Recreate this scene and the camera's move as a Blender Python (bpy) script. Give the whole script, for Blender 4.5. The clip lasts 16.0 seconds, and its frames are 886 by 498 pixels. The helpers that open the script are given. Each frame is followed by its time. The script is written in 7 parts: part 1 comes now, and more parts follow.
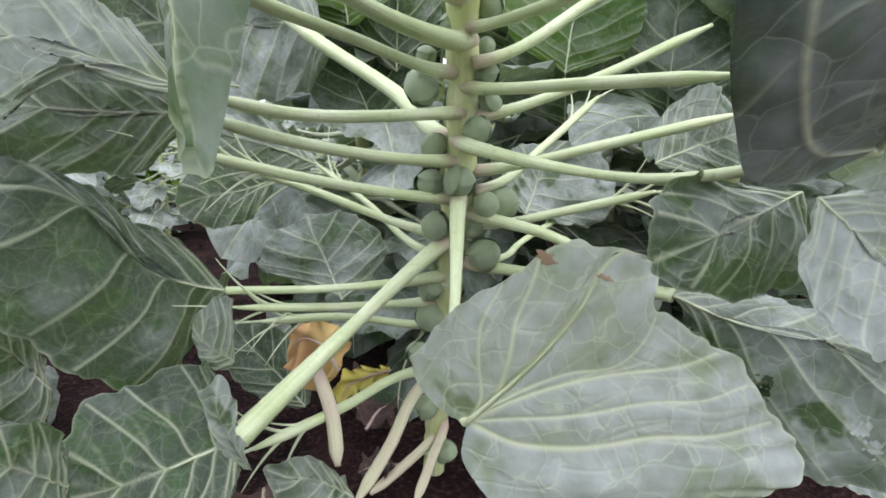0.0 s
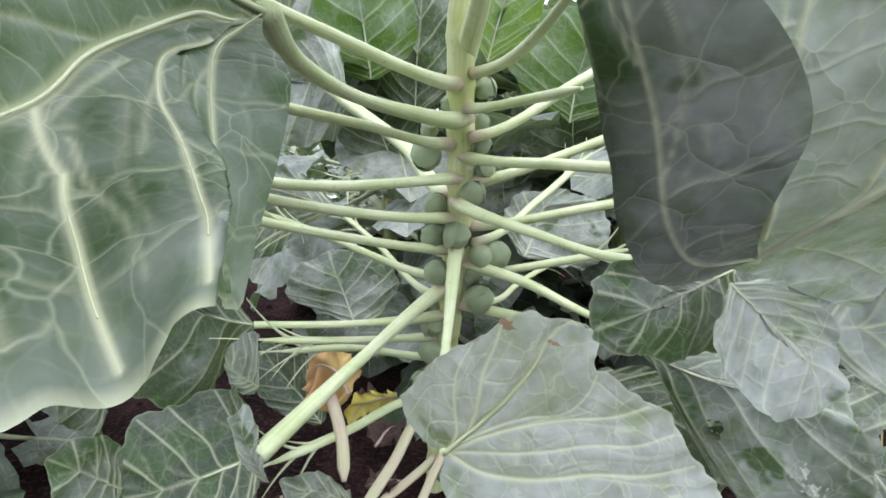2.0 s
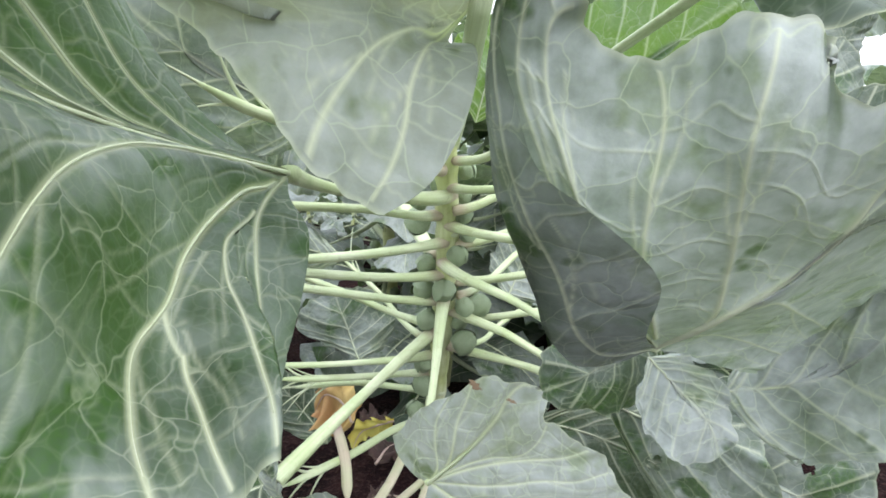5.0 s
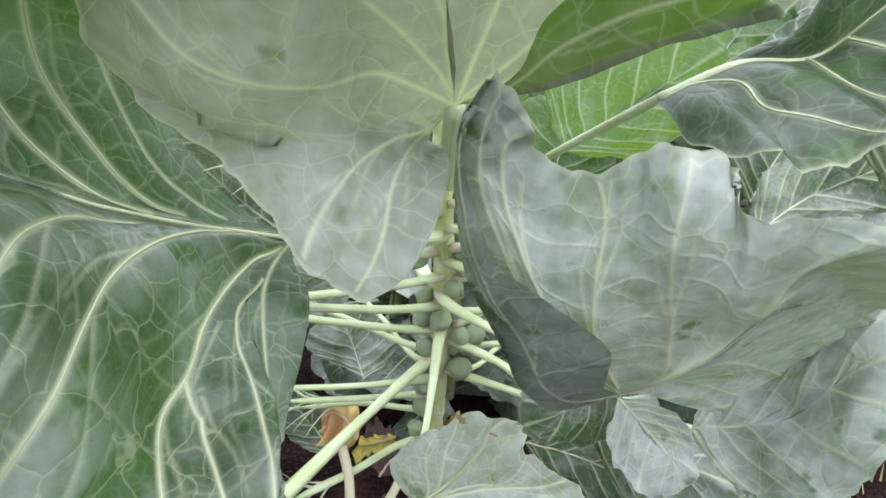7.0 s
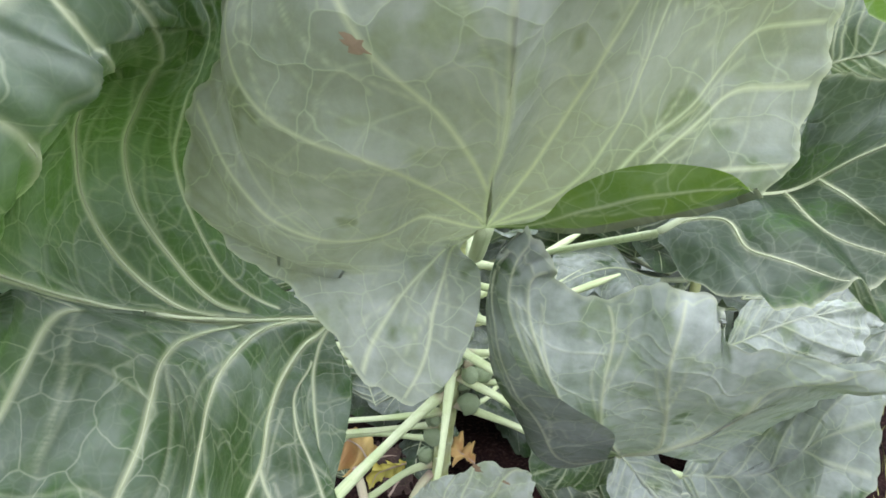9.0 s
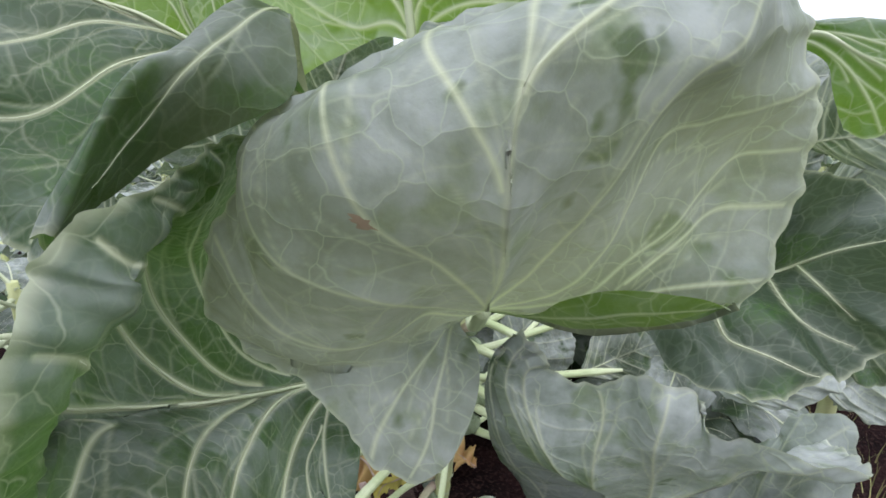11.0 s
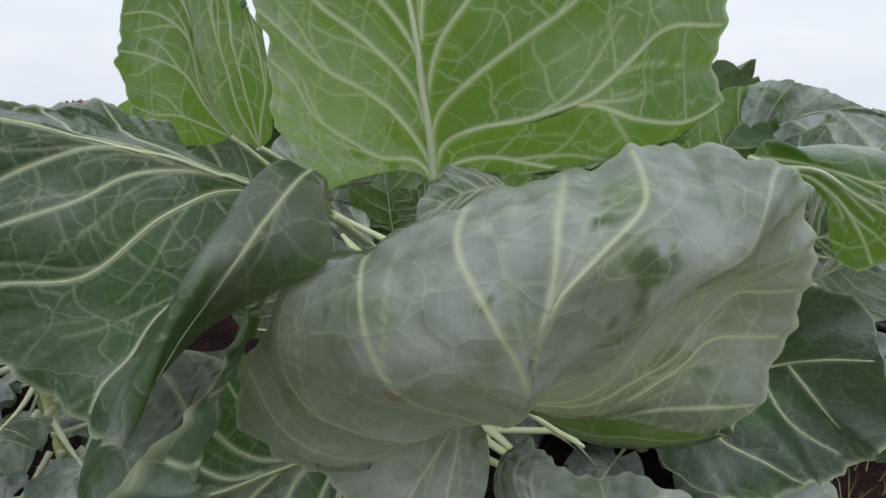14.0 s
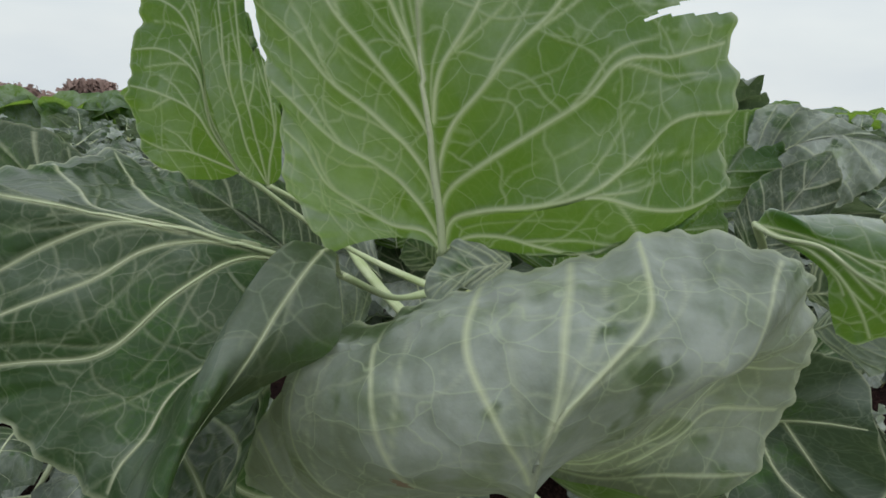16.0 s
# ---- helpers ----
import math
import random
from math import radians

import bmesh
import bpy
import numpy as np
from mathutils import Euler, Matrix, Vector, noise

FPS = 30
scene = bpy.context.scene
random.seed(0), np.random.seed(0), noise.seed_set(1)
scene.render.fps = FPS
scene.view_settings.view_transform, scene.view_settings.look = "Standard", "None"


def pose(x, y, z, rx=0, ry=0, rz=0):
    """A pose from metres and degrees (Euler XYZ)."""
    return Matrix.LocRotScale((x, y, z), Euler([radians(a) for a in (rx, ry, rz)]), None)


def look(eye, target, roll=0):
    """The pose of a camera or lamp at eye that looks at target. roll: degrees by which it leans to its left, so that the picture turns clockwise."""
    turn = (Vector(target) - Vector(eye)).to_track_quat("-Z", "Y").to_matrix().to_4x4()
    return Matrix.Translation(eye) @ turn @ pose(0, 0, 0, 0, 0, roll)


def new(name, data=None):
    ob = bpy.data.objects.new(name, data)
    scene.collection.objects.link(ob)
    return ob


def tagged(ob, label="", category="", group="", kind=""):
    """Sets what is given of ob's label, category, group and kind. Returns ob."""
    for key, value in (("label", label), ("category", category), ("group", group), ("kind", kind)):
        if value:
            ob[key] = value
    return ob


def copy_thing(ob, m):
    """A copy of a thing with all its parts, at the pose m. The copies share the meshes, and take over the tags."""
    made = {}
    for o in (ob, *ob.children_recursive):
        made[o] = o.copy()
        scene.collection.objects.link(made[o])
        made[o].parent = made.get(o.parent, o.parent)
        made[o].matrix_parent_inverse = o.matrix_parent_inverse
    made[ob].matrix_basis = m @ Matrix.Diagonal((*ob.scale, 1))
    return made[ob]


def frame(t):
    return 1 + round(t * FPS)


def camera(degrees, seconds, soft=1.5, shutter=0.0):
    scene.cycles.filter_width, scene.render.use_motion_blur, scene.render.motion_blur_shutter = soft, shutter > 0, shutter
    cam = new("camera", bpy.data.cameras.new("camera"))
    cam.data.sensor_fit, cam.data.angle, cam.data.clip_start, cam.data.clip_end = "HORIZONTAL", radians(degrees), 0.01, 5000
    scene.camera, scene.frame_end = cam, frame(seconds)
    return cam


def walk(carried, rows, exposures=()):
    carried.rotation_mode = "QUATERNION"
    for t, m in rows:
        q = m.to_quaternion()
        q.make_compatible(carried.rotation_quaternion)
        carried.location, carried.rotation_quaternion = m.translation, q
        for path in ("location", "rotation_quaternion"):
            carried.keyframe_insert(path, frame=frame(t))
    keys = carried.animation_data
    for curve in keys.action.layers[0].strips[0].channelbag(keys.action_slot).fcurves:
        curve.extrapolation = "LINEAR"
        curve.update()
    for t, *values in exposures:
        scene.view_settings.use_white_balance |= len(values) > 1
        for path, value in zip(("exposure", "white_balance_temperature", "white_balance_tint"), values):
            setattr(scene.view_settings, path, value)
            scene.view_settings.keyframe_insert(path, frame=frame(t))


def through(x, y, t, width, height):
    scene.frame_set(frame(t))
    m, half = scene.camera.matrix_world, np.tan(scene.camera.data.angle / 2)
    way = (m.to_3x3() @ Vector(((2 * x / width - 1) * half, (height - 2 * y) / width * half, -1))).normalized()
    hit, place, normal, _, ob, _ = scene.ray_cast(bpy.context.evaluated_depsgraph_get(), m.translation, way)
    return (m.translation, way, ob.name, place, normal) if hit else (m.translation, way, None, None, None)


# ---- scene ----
# ---- camera and walk ----
cam = camera(80.2, 16.0, soft=1.7)
PATH = [
    (0, (0.0979, 0.0945, 0.4304), (0.1198, 2.0437, -0.0172), -0.09),
    (0.5, (0.1125, 0.0800, 0.4421), (0.0730, 2.0310, 0.0040), 0.15),
    (1, (0.1235, 0.0654, 0.4615), (0.0473, 2.0140, 0.0172), 0.40),
    (1.5, (0.1262, 0.0470, 0.4743), (0.0433, 1.9987, 0.0452), 0.60),
    (2, (0.1290, 0.0337, 0.4832), (0.0413, 1.9894, 0.0739), 0.79),
    (2.5, (0.1370, 0.0210, 0.4993), (0.0324, 1.9759, 0.0902), 0.97),
    (3, (0.1444, 0.0057, 0.5209), (0.0316, 1.9571, 0.0975), 1.02),
    (3.5, (0.1465, -0.0087, 0.5332), (0.0367, 1.9436, 0.1132), 0.74),
    (4, (0.1453, -0.0204, 0.5407), (0.0439, 1.9353, 0.1343), 0.83),
    (6.5, (0.1709, -0.0763, 0.6111), (0.0273, 1.8743, 0.1933), 0.80),
    (7, (0.1750, -0.0815, 0.6229), (0.0150, 1.8686, 0.2084), 0.90),
    (7.5, (0.1621, -0.0904, 0.6543), (0.0225, 1.8552, 0.2125), 1.43),
    (8, (0.1538, -0.0988, 0.6706), (0.0199, 1.8474, 0.2296), 1.57),
    (8.5, (0.1505, -0.1106, 0.6915), (0.0104, 1.8355, 0.2521), 1.62),
    (9, (0.1496, -0.1203, 0.7087), (0.0151, 1.8262, 0.2695), 1.54),
    (11.5, (0.1455, -0.1232, 0.8105), (0.0165, 1.7973, 0.2674), 0.84),
    (12, (0.1419, -0.1225, 0.8261), (0.0219, 1.7981, 0.2815), 1.07),
    (12.5, (0.1392, -0.1213, 0.8425), (0.0251, 1.7940, 0.2783), 1.21),
    (13, (0.1372, -0.1205, 0.8579), (0.0221, 1.7895, 0.2757), 1.38),
    (13.5, (0.1324, -0.1181, 0.8759), (0.0265, 1.7823, 0.2617), 1.50),
    (14, (0.1299, -0.1165, 0.8887), (0.0255, 1.7801, 0.2628), 1.73),
    (14.5, (0.1300, -0.1155, 0.9009), (0.0210, 1.7785, 0.2679), 2.05),
    (15, (0.1267, -0.1130, 0.9174), (0.0216, 1.7742, 0.2635), 2.47),
    (15.5, (0.1229, -0.1087, 0.9289), (0.0215, 1.7751, 0.2649), 2.67),
    (16, (0.1229, -0.1056, 0.9404), (0.0178, 1.7739, 0.2649), 2.89),
]
walk(cam, [(t, look(eye, target, roll)) for t, eye, target, roll in PATH], EXPOSURES := [(0, 0.88, 6350, 23), (4, 1.14, 6300, 20), (9, 1.03, 6300, 17), (11.5, 0.33, 6250, 23), (13, -0.07, 6350, 20), (16, -0.42, 6650, 10)])

# ---- overcast daylight ----
SUN_EL, SUN_AZ = radians(58), radians(152)
world = bpy.data.worlds.new("overcast_sky")
scene.world = world
world.use_nodes = True
wn, wl = world.node_tree.nodes, world.node_tree.links
bg = wn["Background"]
sky = wn.new("ShaderNodeTexSky")
sky.sky_type, sky.sun_disc, sky.sun_elevation, sky.sun_rotation = "NISHITA", False, SUN_EL, SUN_AZ
dim = wn.new("ShaderNodeMix")
dim.data_type, dim.blend_type = "RGBA", "MULTIPLY"
dim.inputs[0].default_value = 1.0
dim.inputs[7].default_value = (0.07, 0.07, 0.07, 1)
wl.new(sky.outputs[0], dim.inputs[6])
tex = wn.new("ShaderNodeTexCoord")
squash = wn.new("ShaderNodeMapping")
squash.inputs["Scale"].default_value = (1.0, 1.0, 3.5)
wl.new(tex.outputs["Generated"], squash.inputs[0])
cloud = wn.new("ShaderNodeTexNoise")
cloud.inputs["Scale"].default_value, cloud.inputs["Detail"].default_value = 2.2, 5
wl.new(squash.outputs[0], cloud.inputs["Vector"])
shade = wn.new("ShaderNodeValToRGB")
shade.color_ramp.elements[0].position, shade.color_ramp.elements[0].color = 0.30, (0.76, 0.85, 0.92, 1)
shade.color_ramp.elements[1].position, shade.color_ramp.elements[1].color = 0.62, (0.90, 0.975, 1.0, 1)
wl.new(cloud.outputs[0], shade.inputs[0])
cover = wn.new("ShaderNodeMix")
cover.data_type = "RGBA"
cover.inputs[0].default_value = 0.9
wl.new(dim.outputs[2], cover.inputs[6])
wl.new(shade.outputs[0], cover.inputs[7])
height = wn.new("ShaderNodeSeparateXYZ")
wl.new(tex.outputs["Generated"], height.inputs[0])
lift = wn.new("ShaderNodeMapRange")
lift.inputs["From Min"].default_value, lift.inputs["From Max"].default_value = 0.1, 1.0
lift.inputs["To Min"].default_value, lift.inputs["To Max"].default_value = 1.0, 1.5
wl.new(height.outputs["Z"], lift.inputs["Value"])
vault = wn.new("ShaderNodeVectorMath")
vault.operation = "SCALE"
wl.new(cover.outputs[2], vault.inputs[0])
wl.new(lift.outputs[0], vault.inputs["Scale"])
wl.new(vault.outputs[0], bg.inputs[0])
bg.inputs[1].default_value = 1.22
sun = new("sun", bpy.data.lights.new("sun", "SUN"))
sun.data.energy, sun.data.angle, sun.data.color = 0.8, radians(50), (1.0, 0.97, 0.93)
sun.matrix_world = look((math.sin(SUN_AZ) * math.cos(SUN_EL) * 20, math.cos(SUN_AZ) * math.cos(SUN_EL) * 20, math.sin(SUN_EL) * 20), (0, 0, 0))


# ---- materials ----
def material(name, rough=0.6):
    m = bpy.data.materials.new(name)
    m.use_nodes = True
    n, l = m.node_tree.nodes, m.node_tree.links
    b = n["Principled BSDF"]
    b.inputs["Roughness"].default_value = rough
    return m, n, l, b


def texnoise(n, l, vec, scale, detail=3.0):
    t = n.new("ShaderNodeTexNoise")
    t.inputs["Scale"].default_value, t.inputs["Detail"].default_value = scale, detail
    l.new(vec, t.inputs["Vector"])
    return t.outputs[0]


def ramp(n, l, fac, stops):
    r = n.new("ShaderNodeValToRGB")
    while len(r.color_ramp.elements) < len(stops):
        r.color_ramp.elements.new(0.5)
    for e, (p, c) in zip(r.color_ramp.elements, stops):
        e.position, e.color = p, (*c, 1) if len(c) == 3 else c
    l.new(fac, r.inputs[0])
    return r.outputs[0]


def mix(n, l, fac, a, b, kind="MIX"):
    x = n.new("ShaderNodeMix")
    x.data_type, x.blend_type = "RGBA", kind
    for value, sock in ((fac, x.inputs[0]), (a, x.inputs[6]), (b, x.inputs[7])):
        if isinstance(value, (int, float)):
            sock.default_value = value
        elif isinstance(value, tuple):
            sock.default_value = (*value, 1)
        else:
            l.new(value, sock)
    return x.outputs[2]


def maths(n, l, op, a, b=0.0):
    x = n.new("ShaderNodeMath")
    x.operation = op
    for value, sock in ((a, x.inputs[0]), (b, x.inputs[1])):
        if isinstance(value, (int, float)):
            sock.default_value = value
        else:
            l.new(value, sock)
    return x.outputs[0]


def bump(n, l, b, height, strength, distance):
    x = n.new("ShaderNodeBump")
    x.inputs["Strength"].default_value, x.inputs["Distance"].default_value = strength, distance
    l.new(height, x.inputs["Height"])
    l.new(x.outputs[0], b.inputs["Normal"])
    return x.outputs[0]


def leaf_material(name, glow, through, green=(0.027, 0.044, 0.028), bare=(0.030, 0.078, 0.014), wax=(0.405, 0.445, 0.42)):
    """A waxy cabbage leaf: green under a patchy grey bloom, a fine net of pale veins, light coming through."""
    m, n, l, b = material(name, 0.46)
    b.inputs["Specular IOR Level"].default_value = 0.28
    at = n.new("ShaderNodeAttribute")
    at.attribute_name = "leaf_uv"
    rib = n.new("ShaderNodeAttribute")
    rib.attribute_name = "leaf_vein"
    film = n.new("ShaderNodeAttribute")
    film.attribute_name = "leaf_wax"
    info = n.new("ShaderNodeObjectInfo")
    uv = at.outputs["Vector"]
    wob = n.new("ShaderNodeTexNoise")
    wob.inputs["Scale"].default_value = 34
    l.new(uv, wob.inputs["Vector"])
    bent = n.new("ShaderNodeVectorMath")
    bent.operation = "MULTIPLY_ADD"
    l.new(wob.outputs["Color"], bent.inputs[0])
    bent.inputs[1].default_value = (0.02, 0.02, 0.02)
    l.new(uv, bent.inputs[2])

    def net(scale, wide):
        v = n.new("ShaderNodeTexVoronoi")
        v.feature = "DISTANCE_TO_EDGE"
        v.inputs["Scale"].default_value = scale
        l.new(bent.outputs[0], v.inputs["Vector"])
        return ramp(n, l, v.outputs["Distance"], [(0.0, (1, 1, 1)), (wide, (0, 0, 0))]), v.outputs["Distance"]

    coarse, cell = net(36, 0.022)
    fine, _ = net(130, 0.09)
    patch = texnoise(n, l, uv, 13, 6)
    rub = texnoise(n, l, uv, 23, 3)
    speck = texnoise(n, l, uv, 320, 3)
    blot = texnoise(n, l, uv, 70, 5)
    olive = texnoise(n, l, uv, 31, 4)
    amount = maths(n, l, "ADD", patch, maths(n, l, "MULTIPLY", maths(n, l, "SUBTRACT", film.outputs["Fac"], 0.5), 0.62))
    waxy = ramp(n, l, amount, [(0.28, (0, 0, 0)), (0.72, (1, 1, 1))])
    thick = mix(n, l, maths(n, l, "MULTIPLY", maths(n, l, "MAXIMUM", maths(n, l, "SUBTRACT", film.outputs["Fac"], 1.0), 0.0), 1.6), wax, (0.66, 0.70, 0.68))
    rubbed = ramp(n, l, maths(n, l, "SUBTRACT", rub, maths(n, l, "MULTIPLY", film.outputs["Fac"], 0.11)), [(0.54, (1, 1, 1)), (0.60, (0.1, 0.1, 0.1))])
    waxy = maths(n, l, "MULTIPLY", maths(n, l, "MULTIPLY", waxy, rubbed), ramp(n, l, blot, [(0.25, (0.5,) * 3), (0.65, (1,) * 3)]))
    tint = mix(n, l, info.outputs["Random"], green, tuple(c * k for c, k in zip(green, (1.25, 1.12, 0.85))))
    tint = mix(n, l, ramp(n, l, rub, [(0.53, (0, 0, 0)), (0.62, (1, 1, 1))]), tint, bare)
    tint = mix(n, l, ramp(n, l, speck, [(0.35, (0, 0, 0)), (0.7, (1, 1, 1))]), tint, tuple(c * 1.3 for c in green))
    col = mix(n, l, waxy, tint, mix(n, l, ramp(n, l, olive, [(0.54, (0, 0, 0)), (0.68, (0.65,) * 3)]), thick, (0.20, 0.27, 0.12)))
    col = mix(n, l, maths(n, l, "MULTIPLY", fine, 0.09), col, (0.38, 0.44, 0.29))
    col = mix(n, l, maths(n, l, "MULTIPLY", coarse, maths(n, l, "ADD", maths(n, l, "MULTIPLY", film.outputs["Fac"], 0.40), 0.10)), col, (0.52, 0.59, 0.40))
    col = mix(n, l, maths(n, l, "MULTIPLY", rib.outputs["Fac"], 0.85), col, (0.63, 0.67, 0.45))
    l.new(col, b.inputs["Base Color"])
    l.new(ramp(n, l, waxy, [(0, (0.34,) * 3), (1, (0.60,) * 3)]), b.inputs["Roughness"])
    height = maths(n, l, "ADD", ramp(n, l, cell, [(0.0, (0,) * 3), (0.12, (0.16,) * 3), (0.4, (0.3,) * 3)]), maths(n, l, "MULTIPLY", speck, 0.10))
    height = maths(n, l, "ADD", height, maths(n, l, "MULTIPLY", rub, 0.9))
    bumped = bump(n, l, b, height, 0.45, 0.005)
    tr = n.new("ShaderNodeBsdfTranslucent")
    l.new(mix(n, l, maths(n, l, "MAXIMUM", maths(n, l, "MULTIPLY", coarse, 0.5), rib.outputs["Fac"]), through, (0.55, 0.66, 0.30)), tr.inputs[0])
    l.new(bumped, tr.inputs["Normal"])
    both = n.new("ShaderNodeMixShader")
    both.inputs[0].default_value = glow
    l.new(b.outputs[0], both.inputs[1])
    l.new(tr.outputs[0], both.inputs[2])
    l.new(both.outputs[0], n["Material Output"].inputs[0])
    return m


def stalk_material(name, a, c, rough=0.42, blush=None):
    """Smooth plant skin with long faint streaks and small specks; blush tints the end that joins the stem."""
    m, n, l, b = material(name, rough)
    geo = n.new("ShaderNodeTexCoord")
    s = texnoise(n, l, geo.outputs["Object"], 24, 4)
    f = texnoise(n, l, geo.outputs["Object"], 190, 3)
    col = mix(n, l, ramp(n, l, s, [(0.35, (0, 0, 0)), (0.68, (1, 1, 1))]), a, c)
    height = f
    if blush:
        at = n.new("ShaderNodeAttribute")
        at.attribute_name = "stalk_run"
        long = n.new("ShaderNodeMapping")
        long.inputs["Scale"].default_value = (14, 420, 1)
        l.new(at.outputs["Vector"], long.inputs[0])
        grain = texnoise(n, l, long.outputs[0], 1.0, 3)
        col = mix(n, l, maths(n, l, "MULTIPLY", ramp(n, l, grain, [(0.42, (0, 0, 0)), (0.66, (1, 1, 1))]), 0.4), col, tuple(k * 0.72 for k in a))
        run = n.new("ShaderNodeSeparateXYZ")
        l.new(at.outputs["Vector"], run.inputs[0])
        end = maths(n, l, "ADD", run.outputs["X"], maths(n, l, "MULTIPLY", maths(n, l, "SUBTRACT", s, 0.5), 0.03))
        col = mix(n, l, ramp(n, l, end, [(0.008, (0.6,) * 3), (0.022, (0,) * 3)]), col, blush)
        height = maths(n, l, "ADD", maths(n, l, "MULTIPLY", grain, 0.8), f)
    col = mix(n, l, maths(n, l, "MULTIPLY", ramp(n, l, f, [(0.60, (0, 0, 0)), (0.74, (1, 1, 1))]), 0.35), col, (0.26, 0.24, 0.12))
    l.new(col, b.inputs["Base Color"])
    bump(n, l, b, height, 0.3, 0.002)
    return m


THICK = leaf_material("waxy_leaf", 0.12, (0.36, 0.52, 0.20))
THIN = leaf_material("young_leaf", 0.42, (0.30, 0.50, 0.05), (0.030, 0.078, 0.024))
LUSH = leaf_material("lush_leaf", 0.20, (0.16, 0.34, 0.05), (0.026, 0.050, 0.022))
LIT = leaf_material("broad_leaf", 0.32, (0.46, 0.51, 0.28), (0.036, 0.060, 0.032))
VEIN = stalk_material("leaf_vein", (0.44, 0.50, 0.30), (0.54, 0.59, 0.39))
STALK = stalk_material("leaf_stalk", (0.45, 0.54, 0.27), (0.60, 0.66, 0.42), 0.45, (0.42, 0.27, 0.24))
PINK = stalk_material("old_leaf_stalk", (0.52, 0.44, 0.32), (0.48, 0.50, 0.30), 0.5, (0.36, 0.22, 0.22))
STEM = stalk_material("stem_skin", (0.46, 0.52, 0.20), (0.58, 0.62, 0.38), 0.55, (0.50, 0.53, 0.24))
SPROUT = stalk_material("sprout_skin", (0.20, 0.27, 0.14), (0.31, 0.37, 0.24), 0.6)
SCAR = stalk_material("withered_patch", (0.19, 0.13, 0.075), (0.36, 0.28, 0.17), 0.9)
ROT = stalk_material("rotten_leaf", (0.035, 0.020, 0.016), (0.075, 0.042, 0.034), 0.9)
DEAD = stalk_material("dead_leaf", (0.42, 0.24, 0.10), (0.55, 0.40, 0.14), 0.8)


def soil_material():
    m, n, l, b = material("garden_soil", 0.95)
    b.inputs["Specular IOR Level"].default_value = 0.08
    g = n.new("ShaderNodeTexCoord")
    a = texnoise(n, l, g.outputs["Object"], 9, 6)
    f = texnoise(n, l, g.outputs["Object"], 130, 5)
    col = ramp(n, l, a, [(0.3, (0.005, 0.003, 0.003)), (0.55, (0.018, 0.008, 0.008)), (0.8, (0.045, 0.022, 0.018))])
    col = mix(n, l, ramp(n, l, f, [(0.5, (0, 0, 0)), (0.75, (1, 1, 1))]), col, (0.065, 0.036, 0.030))
    l.new(col, b.inputs["Base Color"])
    bump(n, l, b, maths(n, l, "ADD", a, maths(n, l, "MULTIPLY", f, 0.6)), 0.9, 0.03)
    return m


SOIL = soil_material()
GRASS = stalk_material("dry_grass", (0.22, 0.24, 0.08), (0.36, 0.31, 0.14), 0.8)
# hedge brown is lightened: the haze of distance is put into its colour
HEDGE = stalk_material("hazy_bare_hedge", (0.29, 0.20, 0.175), (0.38, 0.27, 0.235), 0.95)


# ---- shapes ----
def mesh(name, verts, faces, mat, uv=None, smooth=True, vein=None, wax=None, second=0):
    me = bpy.data.meshes.new(name)
    me.from_pydata([tuple(v) for v in verts], [], [tuple(f) for f in faces])
    for mt in mat if isinstance(mat, (list, tuple)) else [mat]:
        me.materials.append(mt)
    if smooth:
        me.polygons.foreach_set("use_smooth", [True] * len(me.polygons))
    if uv is not None:
        at = me.attributes.new("leaf_uv", "FLOAT_VECTOR", "POINT")
        at.data.foreach_set("vector", np.asarray(uv, np.float32).ravel())
    if vein is not None:
        me.attributes.new("leaf_vein", "FLOAT", "POINT").data.foreach_set("value", np.asarray(vein, np.float32))
    if wax is not None:
        me.attributes.new("leaf_wax", "FLOAT", "POINT").data.foreach_set("value", np.broadcast_to(np.asarray(wax, np.float32), len(verts)).copy())
    if second:
        me.polygons.foreach_set("material_index", [0] * (len(faces) - second) + [1] * second)
    me.update()
    return me


def rod_mesh(name, line, radii, sides, flat, up, groove, mat):
    """A stalk or stem whose skin knows how far along and round it each point lies."""
    v, f = tube(line, radii, sides, flat, up, groove)
    me = mesh(name, v, f, mat)
    run = np.r_[0, np.cumsum(np.linalg.norm(np.diff(np.asarray(line), axis=0), axis=1))]
    ang = np.abs(np.arange(sides) - sides / 2) / sides * 0.05
    at = np.stack([np.repeat(run, sides), np.tile(ang, len(run)), np.zeros(len(v))], 1)
    me.attributes.new("stalk_run", "FLOAT_VECTOR", "POINT").data.foreach_set("vector", at.astype(np.float32).ravel())
    return me


def rooted(line):
    """A stalk's line, begun inside the main stem where it starts near it."""
    axis = curve(STEM_LINE, np.linspace(0, 1, 200))
    d = np.linalg.norm(axis - np.asarray(line[0]), axis=1)
    if d.min() > 0.12:
        return line
    back = unit(np.asarray(line[0], float) - np.asarray(line[1], float))
    foot = np.asarray(line[0]) + max(0.010, d.min() - 0.012) * unit(back + 0.8 * unit(axis[d.argmin()] - np.asarray(line[0])))
    return [tuple(foot)] + list(line)


def part(name, me, parent, label=""):
    ob = new(name, me)
    ob.parent = parent
    return tagged(ob, label) if label else ob


